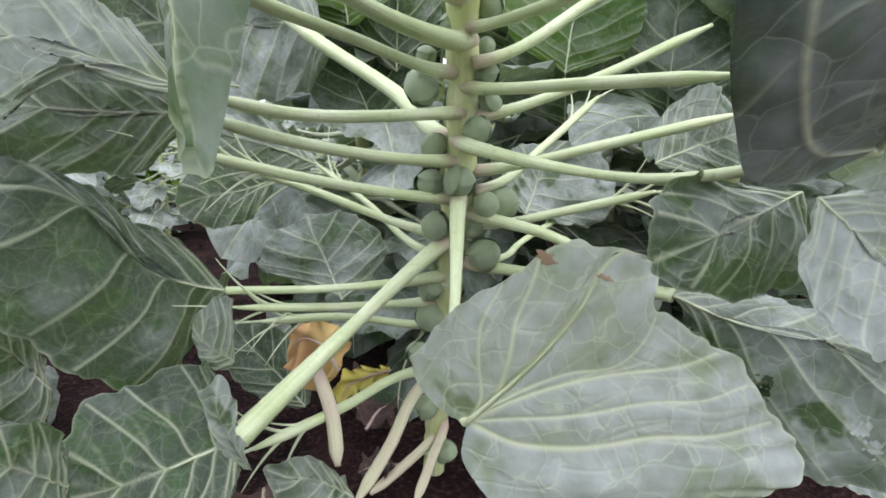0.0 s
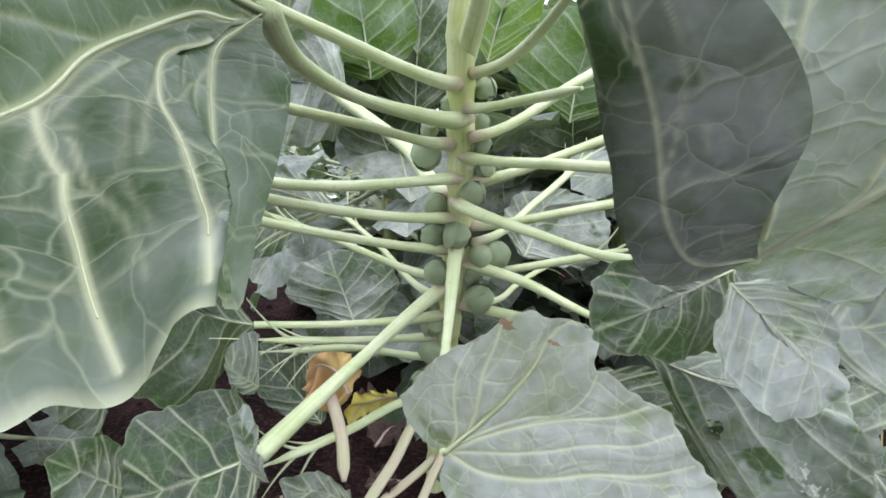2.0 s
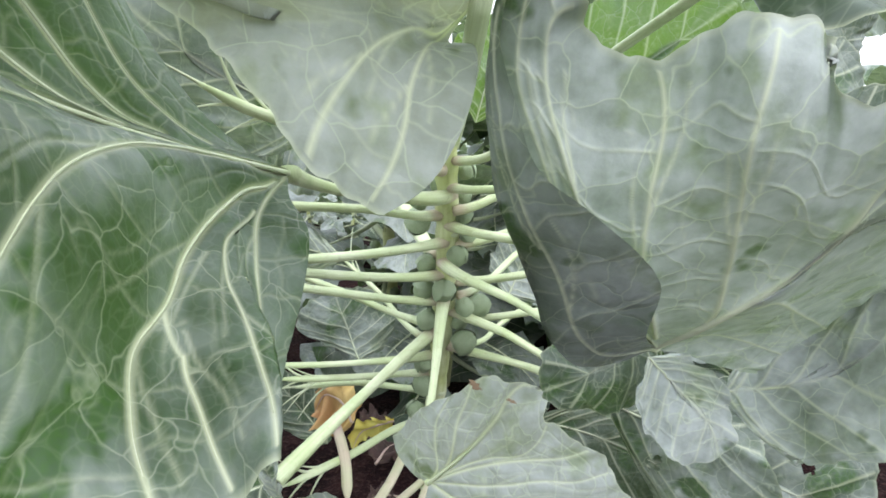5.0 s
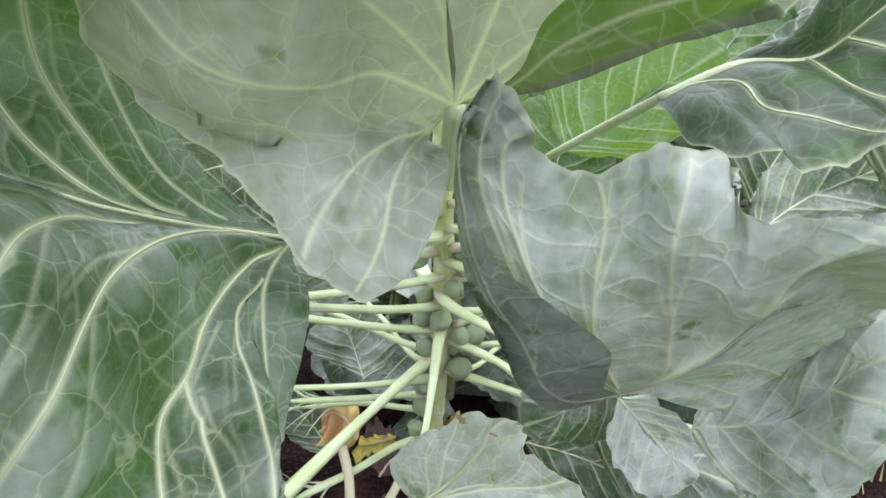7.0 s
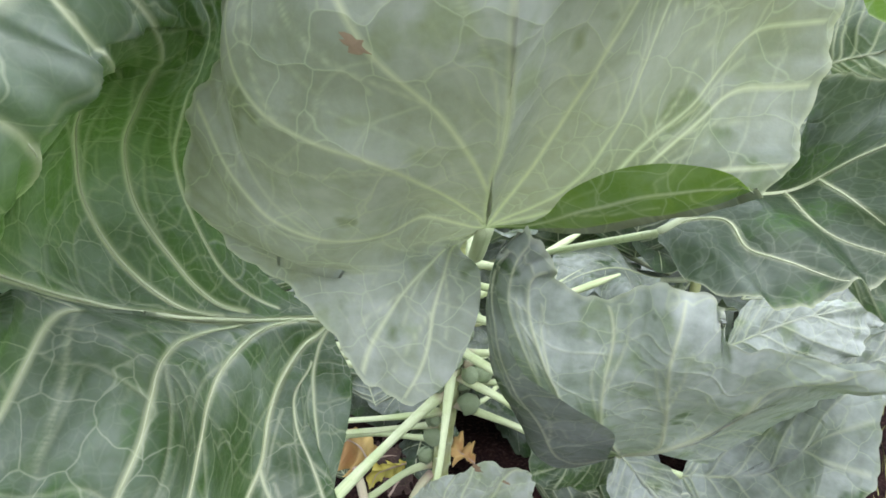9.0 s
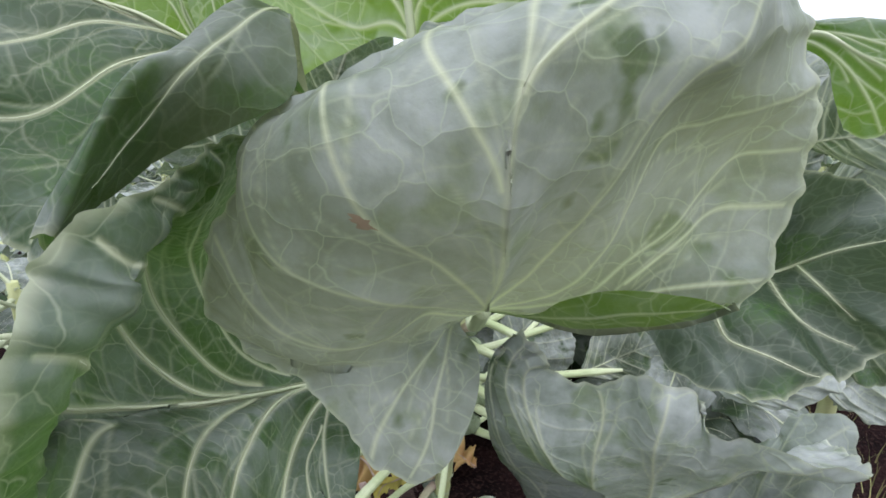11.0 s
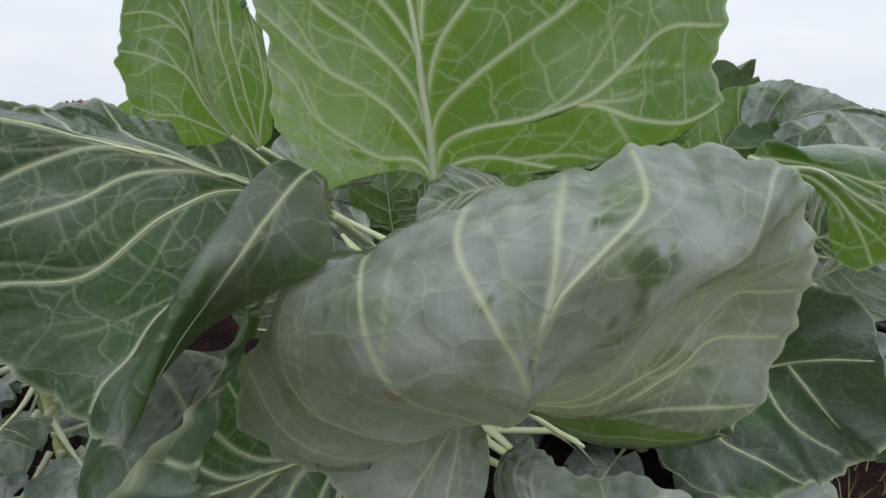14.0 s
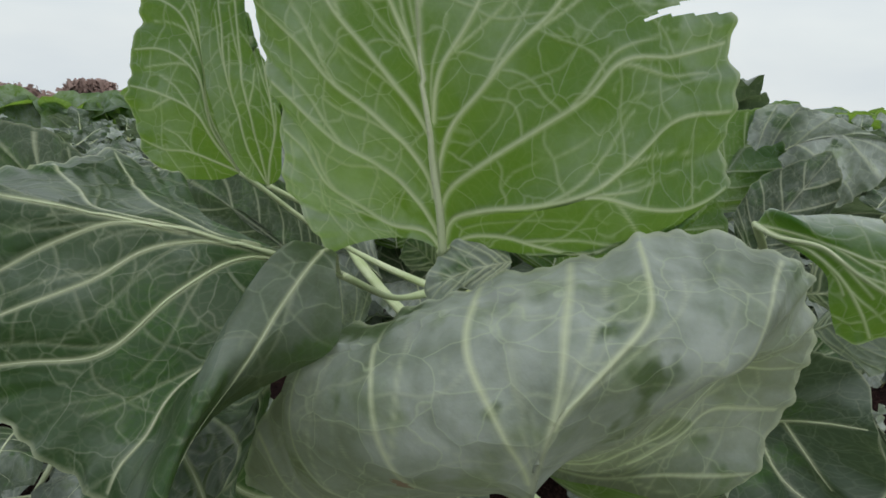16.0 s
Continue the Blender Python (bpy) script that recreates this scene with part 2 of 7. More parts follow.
def curve(points, u, even=True):
    """Points of a smooth line through the given ones at u from 0 to 1."""
    p = np.asarray(points, float)
    if len(p) == 2:
        return p[0] + np.outer(u, p[1] - p[0])
    k = np.r_[0, np.cumsum(np.linalg.norm(np.diff(p, axis=0), axis=1) ** (1.0 if even else 0.5) + 1e-6)]
    k /= k[-1]
    d = np.gradient(p, k, axis=0)
    u = np.clip(np.asarray(u, float), 0, 1)
    i = np.clip(np.searchsorted(k, u, "right") - 1, 0, len(k) - 2)
    h = (k[i + 1] - k[i])[:, None]
    s = ((u - k[i])[:, None]) / h
    return ((2 * s**3 - 3 * s**2 + 1) * p[i] + (s**3 - 2 * s**2 + s) * h * d[i]
            + (-2 * s**3 + 3 * s**2) * p[i + 1] + (s**3 - s**2) * h * d[i + 1])


def unit(v):
    return v / np.maximum(np.linalg.norm(v, axis=-1, keepdims=True), 1e-9)


def tube(line, radii, sides=8, flat=1.0, up=(0, 0, 1), groove=0.0):
    """Vertices and faces of a tapering rod along a line; flat squashes it across 'up', groove cuts a channel along its top."""
    line = np.asarray(line, float)
    t = unit(np.gradient(line, axis=0))
    a = unit(np.cross(t, np.broadcast_to(np.asarray(up, float), t.shape)) + 1e-9)
    b = np.cross(a, t)
    ang = np.arange(sides) * 2 * np.pi / sides
    r = np.asarray(radii, float)[:, None]
    dent = 1 - groove * np.exp(-((np.angle(np.exp(1j * (ang - np.pi / 2)))) / 0.6) ** 2)
    v = (line[:, None] + (r * np.cos(ang))[..., None] * a[:, None] + (r * np.sin(ang) * dent * flat)[..., None] * b[:, None]).reshape(-1, 3)
    n = len(line)
    f = [(i * sides + j, i * sides + (j + 1) % sides, (i + 1) * sides + (j + 1) % sides, (i + 1) * sides + j) for i in range(n - 1) for j in range(sides)]
    f += [tuple(range(sides))[::-1], tuple((n - 1) * sides + j for j in range(sides))]
    return v, f


def joined(pieces):
    vs, fs, at = [], [], 0
    for v, f in pieces:
        vs.append(v)
        fs += [tuple(i + at for i in q) for q in f]
        at += len(v)
    return np.concatenate(vs), fs


FRONT = np.array((0.14, -0.4, 0.8))


def apart(a, b):
    """All distances between two sets of points."""
    a, b = np.asarray(a, float), np.asarray(b, float)
    return np.sqrt(np.maximum(0, (a * a).sum(1)[:, None] + (b * b).sum(1)[None] - 2 * a @ b.T))


class Blade:
    """A leaf blade spread between its midrib and its two margins."""

    def __init__(self, rib, left, right, bl, br, seed, front=FRONT, ruffle=1.0, power=1.45):
        self.rib, self.left, self.right = rib, left, right
        self.bulge, self.seed, self.ruffle, self.power, self.front = (bl, br), seed, ruffle, power, np.asarray(front)
        self.size = float(np.linalg.norm(np.diff(np.asarray(rib), axis=0), axis=1).sum())

    def at(self, s, u, side):
        """Places at s along the midrib (0 base, 1 tip) and u from it to the margin, on the left (0) or right (1)."""
        s, u = np.broadcast_arrays(np.asarray(s, float), np.asarray(u, float))
        shape, s, u = s.shape, s.ravel(), u.ravel()
        sc = np.clip(s, 0, 1)
        r = curve(self.rib, sc**self.power)
        m = curve(self.right if side else self.left, sc)
        across = m - r
        wide = np.linalg.norm(across, axis=1)
        tang = unit(curve(self.rib, np.clip(sc**self.power + 0.02, 0, 1)) - curve(self.rib, np.clip(sc**self.power - 0.02, 0, 1)))
        n = unit(np.cross(tang, across))
        n = n * np.where(((self.front - r) * n).sum(1) > 0, 1, -1)[:, None]
        k = self.bulge[side] * wide * np.sin(np.pi * u**0.85)
        x = self.seed * 7.31 + side * 3.7
        pucker = 0.0035 * self.ruffle * np.sin(22 * s + x) * np.sin(np.pi * u) * np.minimum(1, wide / 0.08)
        edge = self.ruffle * 0.006 * np.minimum(1, wide / 0.06) * u**3 * (np.sin(26 * s + 2 * x) + 0.6 * np.sin(53 * s + 5 * x))
        lobe = 1 + self.ruffle * u**3 * (0.02 * np.sin(38 * s + 3 * x) + 0.012 * np.sin(87 * s + x) + 0.008 * np.sin(171 * s + 2 * x))
        p = r + across * (u * lobe)[:, None] + n * (k + pucker + edge)[:, None]
        return p.reshape(*shape, 3)

    def grid(self, nu, nv):
        s = np.linspace(0, 1, nu)
        cols = [(0, u) for u in np.linspace(1, 0, nv + 1)] + [(1, u) for u in np.linspace(0, 1, nv + 1)[1:]]
        v = np.stack([self.at(s, u, side) for side, u in cols], 1)
        nc = len(cols)
        f = [(i * nc + j, i * nc + j + 1, (i + 1) * nc + j + 1, (i + 1) * nc + j) for i in range(nu - 1) for j in range(nc - 1)]
        mid = v[:, nv]
        run = np.r_[0, np.cumsum(np.linalg.norm(np.diff(mid, axis=0), axis=1))]
        gap = np.linalg.norm(v - mid[:, None], axis=2) * np.sign(np.arange(nc) - nv)
        uv = np.stack([np.broadcast_to((np.linspace(0, self.size, nu) * 0.6 + run * 0.4)[:, None], gap.shape), gap, np.full_like(gap, self.seed * 1.7)], -1)
        return v.reshape(-1, 3), f, uv.reshape(-1, 3)

    def facing(self, s, u, side):
        e = 0.01
        return unit(np.cross(self.at(s + e, u, side) - self.at(s - e, u, side), self.at(s, u + e, side) - self.at(s, u - e, side)))

    def rod(self, side, path, w0, w1, steps=30):
        """A raised vein over the blade, through (s, u) points."""
        q = curve([(a, b, 0) for a, b in path], np.linspace(0, 1, steps))
        s, u = np.clip(q[:, 0], 0.011, 0.989), np.clip(q[:, 1], 0.0, 0.985)
        r = w0 + (w1 - w0) * np.linspace(0, 1, steps) ** 0.8
        p, n = self.at(s, u, side), self.facing(s, np.maximum(u, 0.02), side)
        n = n * np.where(((self.front - p) * n).sum(1) > 0, 1, -1)[:, None]
        return tube(p + n * 0.0005, r, 6, 0.6, n.mean(0))

    def spot(self, side, s, u, size):
        """A small ragged patch lying on the blade."""
        v, n = [self.at(s, u, side)], self.facing(s, u, side)
        n = n if (self.front - v[0]) @ n > 0 else -n
        ds, du = size / self.size * 1.5, size / max(0.02, self._wide(s, side)) * 0.7
        for k in range(14):
            a = k * math.tau / 14
            r = 1 + 0.35 * math.sin(2 * a + self.seed) + 0.3 * math.sin(3 * a + 40 * s) + 0.2 * math.sin(7 * a)
            v.append(self.at(s + ds * r * math.cos(a), u + du * r * math.sin(a), side))
        return np.array(v) + n * 0.0007, [(0, k + 1, (k + 1) % 14 + 1) for k in range(14)]

    def auto(self, width, stations=(0.01, 0.1, 0.21, 0.33, 0.46, 0.6, 0.74), forks=True):
        """Side veins that leave the midrib and run out and forward, forking on the way."""
        rnd = random.Random(int(self.seed * 1000) + 5)
        for side in (0, 1):
            for k in stations:
                k = max(0.0, k + rnd.uniform(-0.02, 0.02))
                far = (0.17 + rnd.uniform(-0.03, 0.05)) * (1 - k) + 0.02
                end = rnd.uniform(0.84, 0.95)
                line = [(k, 0.0), (k + far * 0.34, end * 0.36), (k + far * 0.72, end * 0.7), (k + far, end)]
                w0 = width * 0.18 * float(np.clip(self._wide(k, side) / 0.12, 0.4, 1.1)) * (1.05 - 0.4 * k)
                yield side, line, w0, w0 * 0.2
                if forks:
                    for way in (1, -1):
                        if rnd.random() < 0.85:
                            i = rnd.choice((1, 2))
                            a, b = line[i]
                            c = min(0.95, b + rnd.uniform(0.25, 0.4))
                            yield side, [(a, b), (a + way * 0.035 + 0.02, (b + c) / 2), (a + way * 0.055 + 0.03, c)], w0 * 0.5, w0 * 0.15

    def _wide(self, s, side):
        return float(np.linalg.norm(self.at(s, 1.0, side) - self.at(s, 0.0, side)))

    def midrib(self, width, base):
        u = np.linspace(0, 0.97, 26)
        return tube(curve(self.rib, u), np.maximum(width * base * (1 - u) ** 0.75, 0.0005), 8, 0.8, (0.3, -0.6, 0.7))


def strip(a, b, bend, nu, nv, seed):
    """A turned-over margin: a sheet between two lines, bowed towards the front."""
    u = np.linspace(0, 1, nu)
    A, B = curve(a, u), curve(b, u)
    n = unit(FRONT - (A + B) / 2)
    w = np.linspace(0, 1, nv)
    v = A[:, None] + (B - A)[:, None] * w[None, :, None] + (n * np.linalg.norm(B - A, axis=1, keepdims=True))[:, None] * (bend * np.sin(np.pi * w))[None, :, None]
    v += (n * 0.003 * np.sin(19 * u + seed)[:, None])[:, None] * (w**2)[None, :, None]
    f = [(i * nv + j, i * nv + j + 1, (i + 1) * nv + j + 1, (i + 1) * nv + j) for i in range(nu - 1) for j in range(nv - 1)]
    run = np.linspace(0, np.linalg.norm(np.diff(A, axis=0), axis=1).sum(), nu)
    uv = np.stack([np.broadcast_to(run[:, None], (nu, nv)), np.linalg.norm(v - A[:, None], axis=2), np.full((nu, nv), seed + 3.1)], -1)
    return v.reshape(-1, 3), f, uv.reshape(-1, 3)


def opened(v, f, nc, col, i0, i1, gape):
    """Tears a gridded sheet open along part of one column."""
    v = v.copy()
    rows = [i for i in range(i0 + 1, i1)]
    twins = [i * nc + col for i in rows]
    twin = {k: len(v) + n for n, k in enumerate(twins)}
    split = np.concatenate([v, v[twins]])
    for i in rows:
        way = unit(v[i * nc + col + 1] - v[i * nc + col - 1]) * gape / 2 * math.sin(math.pi * (i - i0) / (i1 - i0)) ** 0.7
        split[twin[i * nc + col]] += way
        for d in range(0, 5):
            split[i * nc + col - d] -= way * (1 - d / 5)
            if d:
                split[i * nc + min(nc - 1, col + d)] += way * (1 - d / 5)
    right = {(i * nc + col) for i in range(i0, i1)}
    f = [tuple(twin.get(k, k) for k in q) if q[0] in right and q[1] == q[0] + 1 else q for q in f]
    return split, f, twins


class Fan:
    """A leaf blade stretched over veins that spread from its base, with cross veins between them."""

    def __init__(self, seed, quilt=-0.05, ruffle=1.0, res=(300, 330)):
        self.seed, self.quilt, self.ruffle, self.res, self.lines, self.widths = seed, quilt, ruffle, res, [], []
        self.starts = []

    def vein(self, width, points, start=0.0):
        """One line from the base to the margin; width 0 for a line of the blade with no vein on it; the vein shows from start on."""
        self.lines.append(points)
        self.widths.append(width)
        self.starts.append(start)

    def shape(self):
        nu, nc = self.res
        r = np.linspace(0, 1, nu)
        S = np.stack([curve(p, r) for p in self.lines])
        gap = np.linalg.norm(np.diff(S, axis=0), axis=2)[:, nu // 4:].mean(1) + 0.004
        knot = np.r_[0, np.cumsum(gap)]
        self.knot = knot
        x = np.unique(np.r_[np.linspace(0, knot[-1], nc - len(knot) + 2), knot])
        i = np.clip(np.searchsorted(knot, x, "right") - 1, 0, len(knot) - 2)
        d = np.gradient(S, knot, axis=0)
        h = (knot[i + 1] - knot[i])[:, None, None]
        s = ((x - knot[i]) / (knot[i + 1] - knot[i]))[:, None, None]
        P = ((2 * s**3 - 3 * s**2 + 1) * S[i] + (s**3 - 2 * s**2 + s) * h * d[i] + (-2 * s**3 + 3 * s**2) * S[i + 1] + (s**3 - s**2) * h * d[i + 1])
        P = P.transpose(1, 0, 2)
        self.x = x
        for _ in range(max(4, int(45 * (nu / 300) ** 2))):
            P[1:-1] = 0.5 * P[1:-1] + 0.25 * (P[:-2] + P[2:])
            P[:, 1:-1] = 0.5 * P[:, 1:-1] + 0.25 * (P[:, :-2] + P[:, 2:])
        n = self.normals(P)
        # the blade swells between its veins
        ribs = [k for k, w in enumerate(self.widths) if w] or [0, len(knot) - 1]
        lift = np.zeros(P.shape[:2])
        for a, b in zip(ribs, ribs[1:]):
            f = np.clip((x - knot[a]) / (knot[b] - knot[a]), 0, 1)
            inside = (x >= knot[a]) & (x <= knot[b])
            wide = np.minimum(np.linalg.norm(S[a] - S[b], axis=1), 0.05)
            lift[:, inside] = self.quilt * wide[:, None] * np.sin(np.pi * f[inside])[None] ** 1.3
        rnd = random.Random(int(self.seed * 977))
        for _ in range(16):
            way = np.array([rnd.gauss(0, 1) for _ in range(3)])
            long = rnd.uniform(0.014, 0.06)
            way *= math.tau / long / np.linalg.norm(way)
            lift += 0.0042 * long * self.ruffle * np.sin(P @ way + rnd.uniform(0, 6.3))
        # the margin waves and is scalloped
        edge = np.r_[0, np.cumsum(np.linalg.norm(np.diff(P[-1], axis=0), axis=1))]
        q = self.seed * 3.3
        wave = np.sin(edge * 120 + q) + 0.7 * np.sin(edge * 213 + 2 * q) + 0.5 * np.sin(edge * 390 + 3 * q)
        lift += 0.0019 * self.ruffle * np.outer(r**7, wave)
        out = unit(P[-1] - P[-max(3, nu // 12)])
        teeth = 0.0013 * self.ruffle * (np.sin(edge * 130 + 5 * q) * (1 + 0.6 * np.sin(edge * 41)) + 0.7 * np.sin(edge * 287 + q)) + 0.0012 * np.abs(np.sin(edge * 230 + q))
        P = P + n * (lift * np.minimum(1, r * 6)[:, None])[..., None] + (r**9)[:, None, None] * (out * teeth[:, None])[None]
        n = self.normals(P)
        for _ in range(max(8, int(60 * (nu / 300) ** 2))):
            n[1:-1] = 0.5 * n[1:-1] + 0.25 * (n[:-2] + n[2:])
            n[:, 1:-1] = 0.5 * n[:, 1:-1] + 0.25 * (n[:, :-2] + n[:, 2:])
        self.P, self.n = P, unit(n)

    def normals(self, P):
        n = unit(np.cross(np.gradient(P, axis=0), np.gradient(P, axis=1)) + 1e-12)
        return n * np.where(((FRONT - P) * n).sum(-1) > 0, 1, -1)[..., None]

    def at(self, k, r):
        """Places at line number k (fractions lie between) and r from base to margin."""
        j = np.interp(np.interp(k, np.arange(len(self.knot)), self.knot), self.x, np.arange(len(self.x)))
        i = np.clip(np.asarray(r, float), 0, 1) * (len(self.P) - 1)
        i0, j0 = np.clip(i.astype(int), 0, len(self.P) - 2), np.clip(j.astype(int), 0, len(self.x) - 2)
        a, b = (i - i0)[:, None], (j - j0)[:, None]
        mixed = lambda G: (G[i0, j0] * (1 - a) + G[i0 + 1, j0] * a) * (1 - b) + (G[i0, j0 + 1] * (1 - a) + G[i0 + 1, j0 + 1] * a) * b
        return mixed(self.P), unit(mixed(self.n))

    def net(self):
        """Forks and cross veins, as (strength, width, k and r along the line)."""
        rnd, out = random.Random(int(self.seed * 613) + 1), []
        ribs = [k for k, w in enumerate(self.widths) if w]
        last = len(self.lines) - 1
        stops = sorted({0, *ribs, last})
        for a, b in zip(stops, stops[1:]):
            r, mids = 0.12, []
            while r < 0.95:
                p, _ = self.at(np.array([a, b, a]), np.array([r, r, min(1, r + 0.05)]))
                wide, per = np.linalg.norm(p[0] - p[1]), np.linalg.norm(p[2] - p[0]) / 0.05 + 0.02
                if wide > 0.012:
                    turn = rnd.uniform(-0.02, 0.05) * min(3, wide / 0.03)
                    m = rnd.uniform(0.38, 0.62)
                    mid = (a + (b - a) * m, r + turn * 0.6 + rnd.uniform(-0.02, 0.02))
                    far = r + turn
                    kinks = [(a, r), (a + (b - a) * m * 0.5, (r + mid[1]) / 2 + rnd.uniform(-0.012, 0.012)), mid,
                             (a + (b - a) * (m + 1) / 2, (far + mid[1]) / 2 + rnd.uniform(-0.012, 0.012)), (b, far)]
                    out.append((0.42, 0.0002, kinks))
                    if mids and rnd.random() < 0.75 and wide > 0.02:
                        q = mids[-1]
                        out.append((0.32, 0.0001, [q, ((q[0] + mid[0]) / 2 + rnd.uniform(-0.1, 0.1) * (b - a), (q[1] + mid[1]) / 2), mid]))
                    if wide > 0.045:
                        for f in (0.25, 0.75):
                            k0 = a + (b - a) * f
                            out.append((0.28, 0.0, [(k0, r + turn * f * 0.6), (k0 + rnd.uniform(-0.08, 0.08) * (b - a), r + 0.02), (k0 + rnd.uniform(-0.1, 0.1) * (b - a), r + 0.045)]))
                    mids.append(mid)
                r += rnd.uniform(0.024, 0.042) / max(per, 0.05) * (1.0 if wide < 0.04 else 1.25)
        for k in ribs:
            for way in (1, -1):
                if 0 < k + way <= last and 0 < k < last:
                    for r in ((0.45,) if way > 0 else (0.62,)):
                        r += rnd.uniform(-0.08, 0.06)
                        out.append((0.7, 0.0004 * self.widths[k] ** 0.5, [(k, r), (k + way * 0.2, r + 0.09), (k + way * 0.33, r + 0.16), (k + way * 0.42, min(0.98, r + 0.27))]))
        return out

    def leaf(self, petiole=None, bloom=(0.5,), skin=None, wid=0.0065, stout=1.0, scars=(), owner=None, thick=1.0, cuts=(), roll=None, rods=True, turned=None, net=1.0, links=(), spread=0.0, fine=0.0007, holes=(), gain=1.0, rib=1.0, proud=1.0):
        self.shape()
        nu, nc = self.P.shape[:2]
        v = self.P.reshape(-1, 3)
        f = [(i * nc + j, i * nc + j + 1, (i + 1) * nc + j + 1, (i + 1) * nc + j) for i in range(nu - 1) for j in range(nc - 1)]
        at_k = np.interp(self.x, self.knot, np.arange(len(self.knot)))
        for k, r0, half in cuts:
            f = [q for q in f if not (q[0] // nc / nu > r0 and abs(at_k[q[0] % nc] - k) < half * (q[0] // nc / nu - r0) / (1 - r0))]
        for place, size in holes:
            d = np.linalg.norm(v - v[np.linalg.norm(v - np.asarray(place), axis=1).argmin()], axis=1)
            d *= 1 + 0.25 * np.sin(v[:, 2] * 900) + 0.25 * np.sin(v[:, 0] * 700)
            f = [q for q in f if d[q[0]] > size]
        pale = np.zeros((nu, nc))
        pale[:] = 0.5 * np.clip((np.linspace(0, 1, nu)[:, None] - 0.982) / 0.018, 0, 1)
        pale = pale.ravel()
        relief = np.zeros(len(pale))
        main = [(1.0, 0.0016 * w * thick, [(k, s), (k, (s + 0.975) / 2), (k, 0.975)]) for k, (w, s) in enumerate(zip(self.widths, self.starts)) if w]
        for strong, wide, path in main + [(0.9, 0.0007, p) for p in links] + [(a * net, b, c) for a, b, c in self.net()]:
            q = curve([(a, b, 0) for a, b in path], np.linspace(0, 1, 260 if strong == 1.0 else 60))
            p, _ = self.at(q[:, 0], q[:, 1])
            near = np.flatnonzero(((v > p.min(0) - 0.006) & (v < p.max(0) + 0.006)).all(1))
            if not len(near):
                continue
            taper = np.linspace(1.0, 0.25 if strong == 1.0 else 0.7, len(p))
            d = apart(v[near], p) / (fine + wide * taper)[None]
            pale[near] = np.maximum(pale[near], (np.exp(-(d**2)) * strong * np.linspace(1, 0.75, len(p))).max(1))
            relief[near] = np.maximum(relief[near], (np.exp(-(d**2)) * (0.0004 + 1.1 * wide * taper)[None]).max(1))
        v = v + self.n.reshape(-1, 3) * (np.sign(-self.quilt) * proud * relief)[:, None]
        film = np.tile(np.interp(self.x, np.linspace(0, self.x[-1], len(bloom)), bloom), nu)
        if roll:
            k0, k1, r0, value = roll
            rolled = np.clip((np.linspace(0, 1, nu)[:, None] - r0) / 0.03, 0, 1) * ((at_k > k0) & (at_k < k1))[None]
            film = film + (value - film) * rolled.ravel()
        skins, flap = [skin or THICK], []
        if turned:
            k0, k1, other = turned
            flap = [q for q in f if k0 <= at_k[q[0] % nc] < k1]
            f, skins = [q for q in f if not k0 <= at_k[q[0] % nc] < k1] + flap, skins + [other]
        blade = part("leaf", mesh("leaf", v, f, skins, v + self.seed * 1.7, vein=np.minimum(pale * gain, 1), wax=film, second=len(flap)), owner or plant)
        for k, w in enumerate(self.widths):
            top = max(self.widths)
            if w and (rods or (rods is not None and w == top)):
                r = np.linspace(self.starts[k], 0.92, 70)
                p, n = self.at(np.full(70, k), r)
                rad = np.minimum(1, 0.3 + (r - self.starts[k]) * 9 + (self.starts[k] == 0)) * np.maximum((0.00125 if rods else 0.0024 * rib) * w * thick * np.maximum(0, 0.95 - r) ** (0.9 if rods else 1.1), 0.0002)
                part("midrib" if w == top else "vein", mesh("vein", *tube(p + n * (rad * (0.75 if not rods else 0.35 if self.quilt < 0 else -0.2))[:, None], rad, 7, 0.8, n.mean(0)), VEIN), blade)
        for place, size in scars:
            j = np.linalg.norm(v - np.asarray(place), axis=1).argmin()
            n, c = self.n.reshape(-1, 3)[j], v[j]
            a = unit(np.cross(n, (0.3, 0.2, 1.0)))
            b = np.cross(n, a)
            ring = [c + n * 0.0009]
            for q in np.arange(18) * math.tau / 18:
                ring.append(c + n * 0.0006 + size * (1 + 0.3 * math.sin(2 * q + size * 900) + 0.25 * math.sin(5 * q) + 0.15 * math.sin(9 * q + 1)) * (1.5 * a * math.cos(q) + 0.7 * b * math.sin(q)))
            part("scar", mesh("scar", ring, [(0, 1 + i, 1 + (i + 1) % 18) for i in range(18)], SCAR), blade, "brown withered patch")
        if petiole:
            u = np.linspace(0, 1, 40)
            part("petiole", rod_mesh("petiole", curve(rooted(petiole), u), wid * (stout * (1.35 - 0.65 * np.minimum(1, u * 2.2)) + spread * u**1.6), 14, 0.8, (0, -0.3, 1), 0.16, STALK), blade)
        return blade


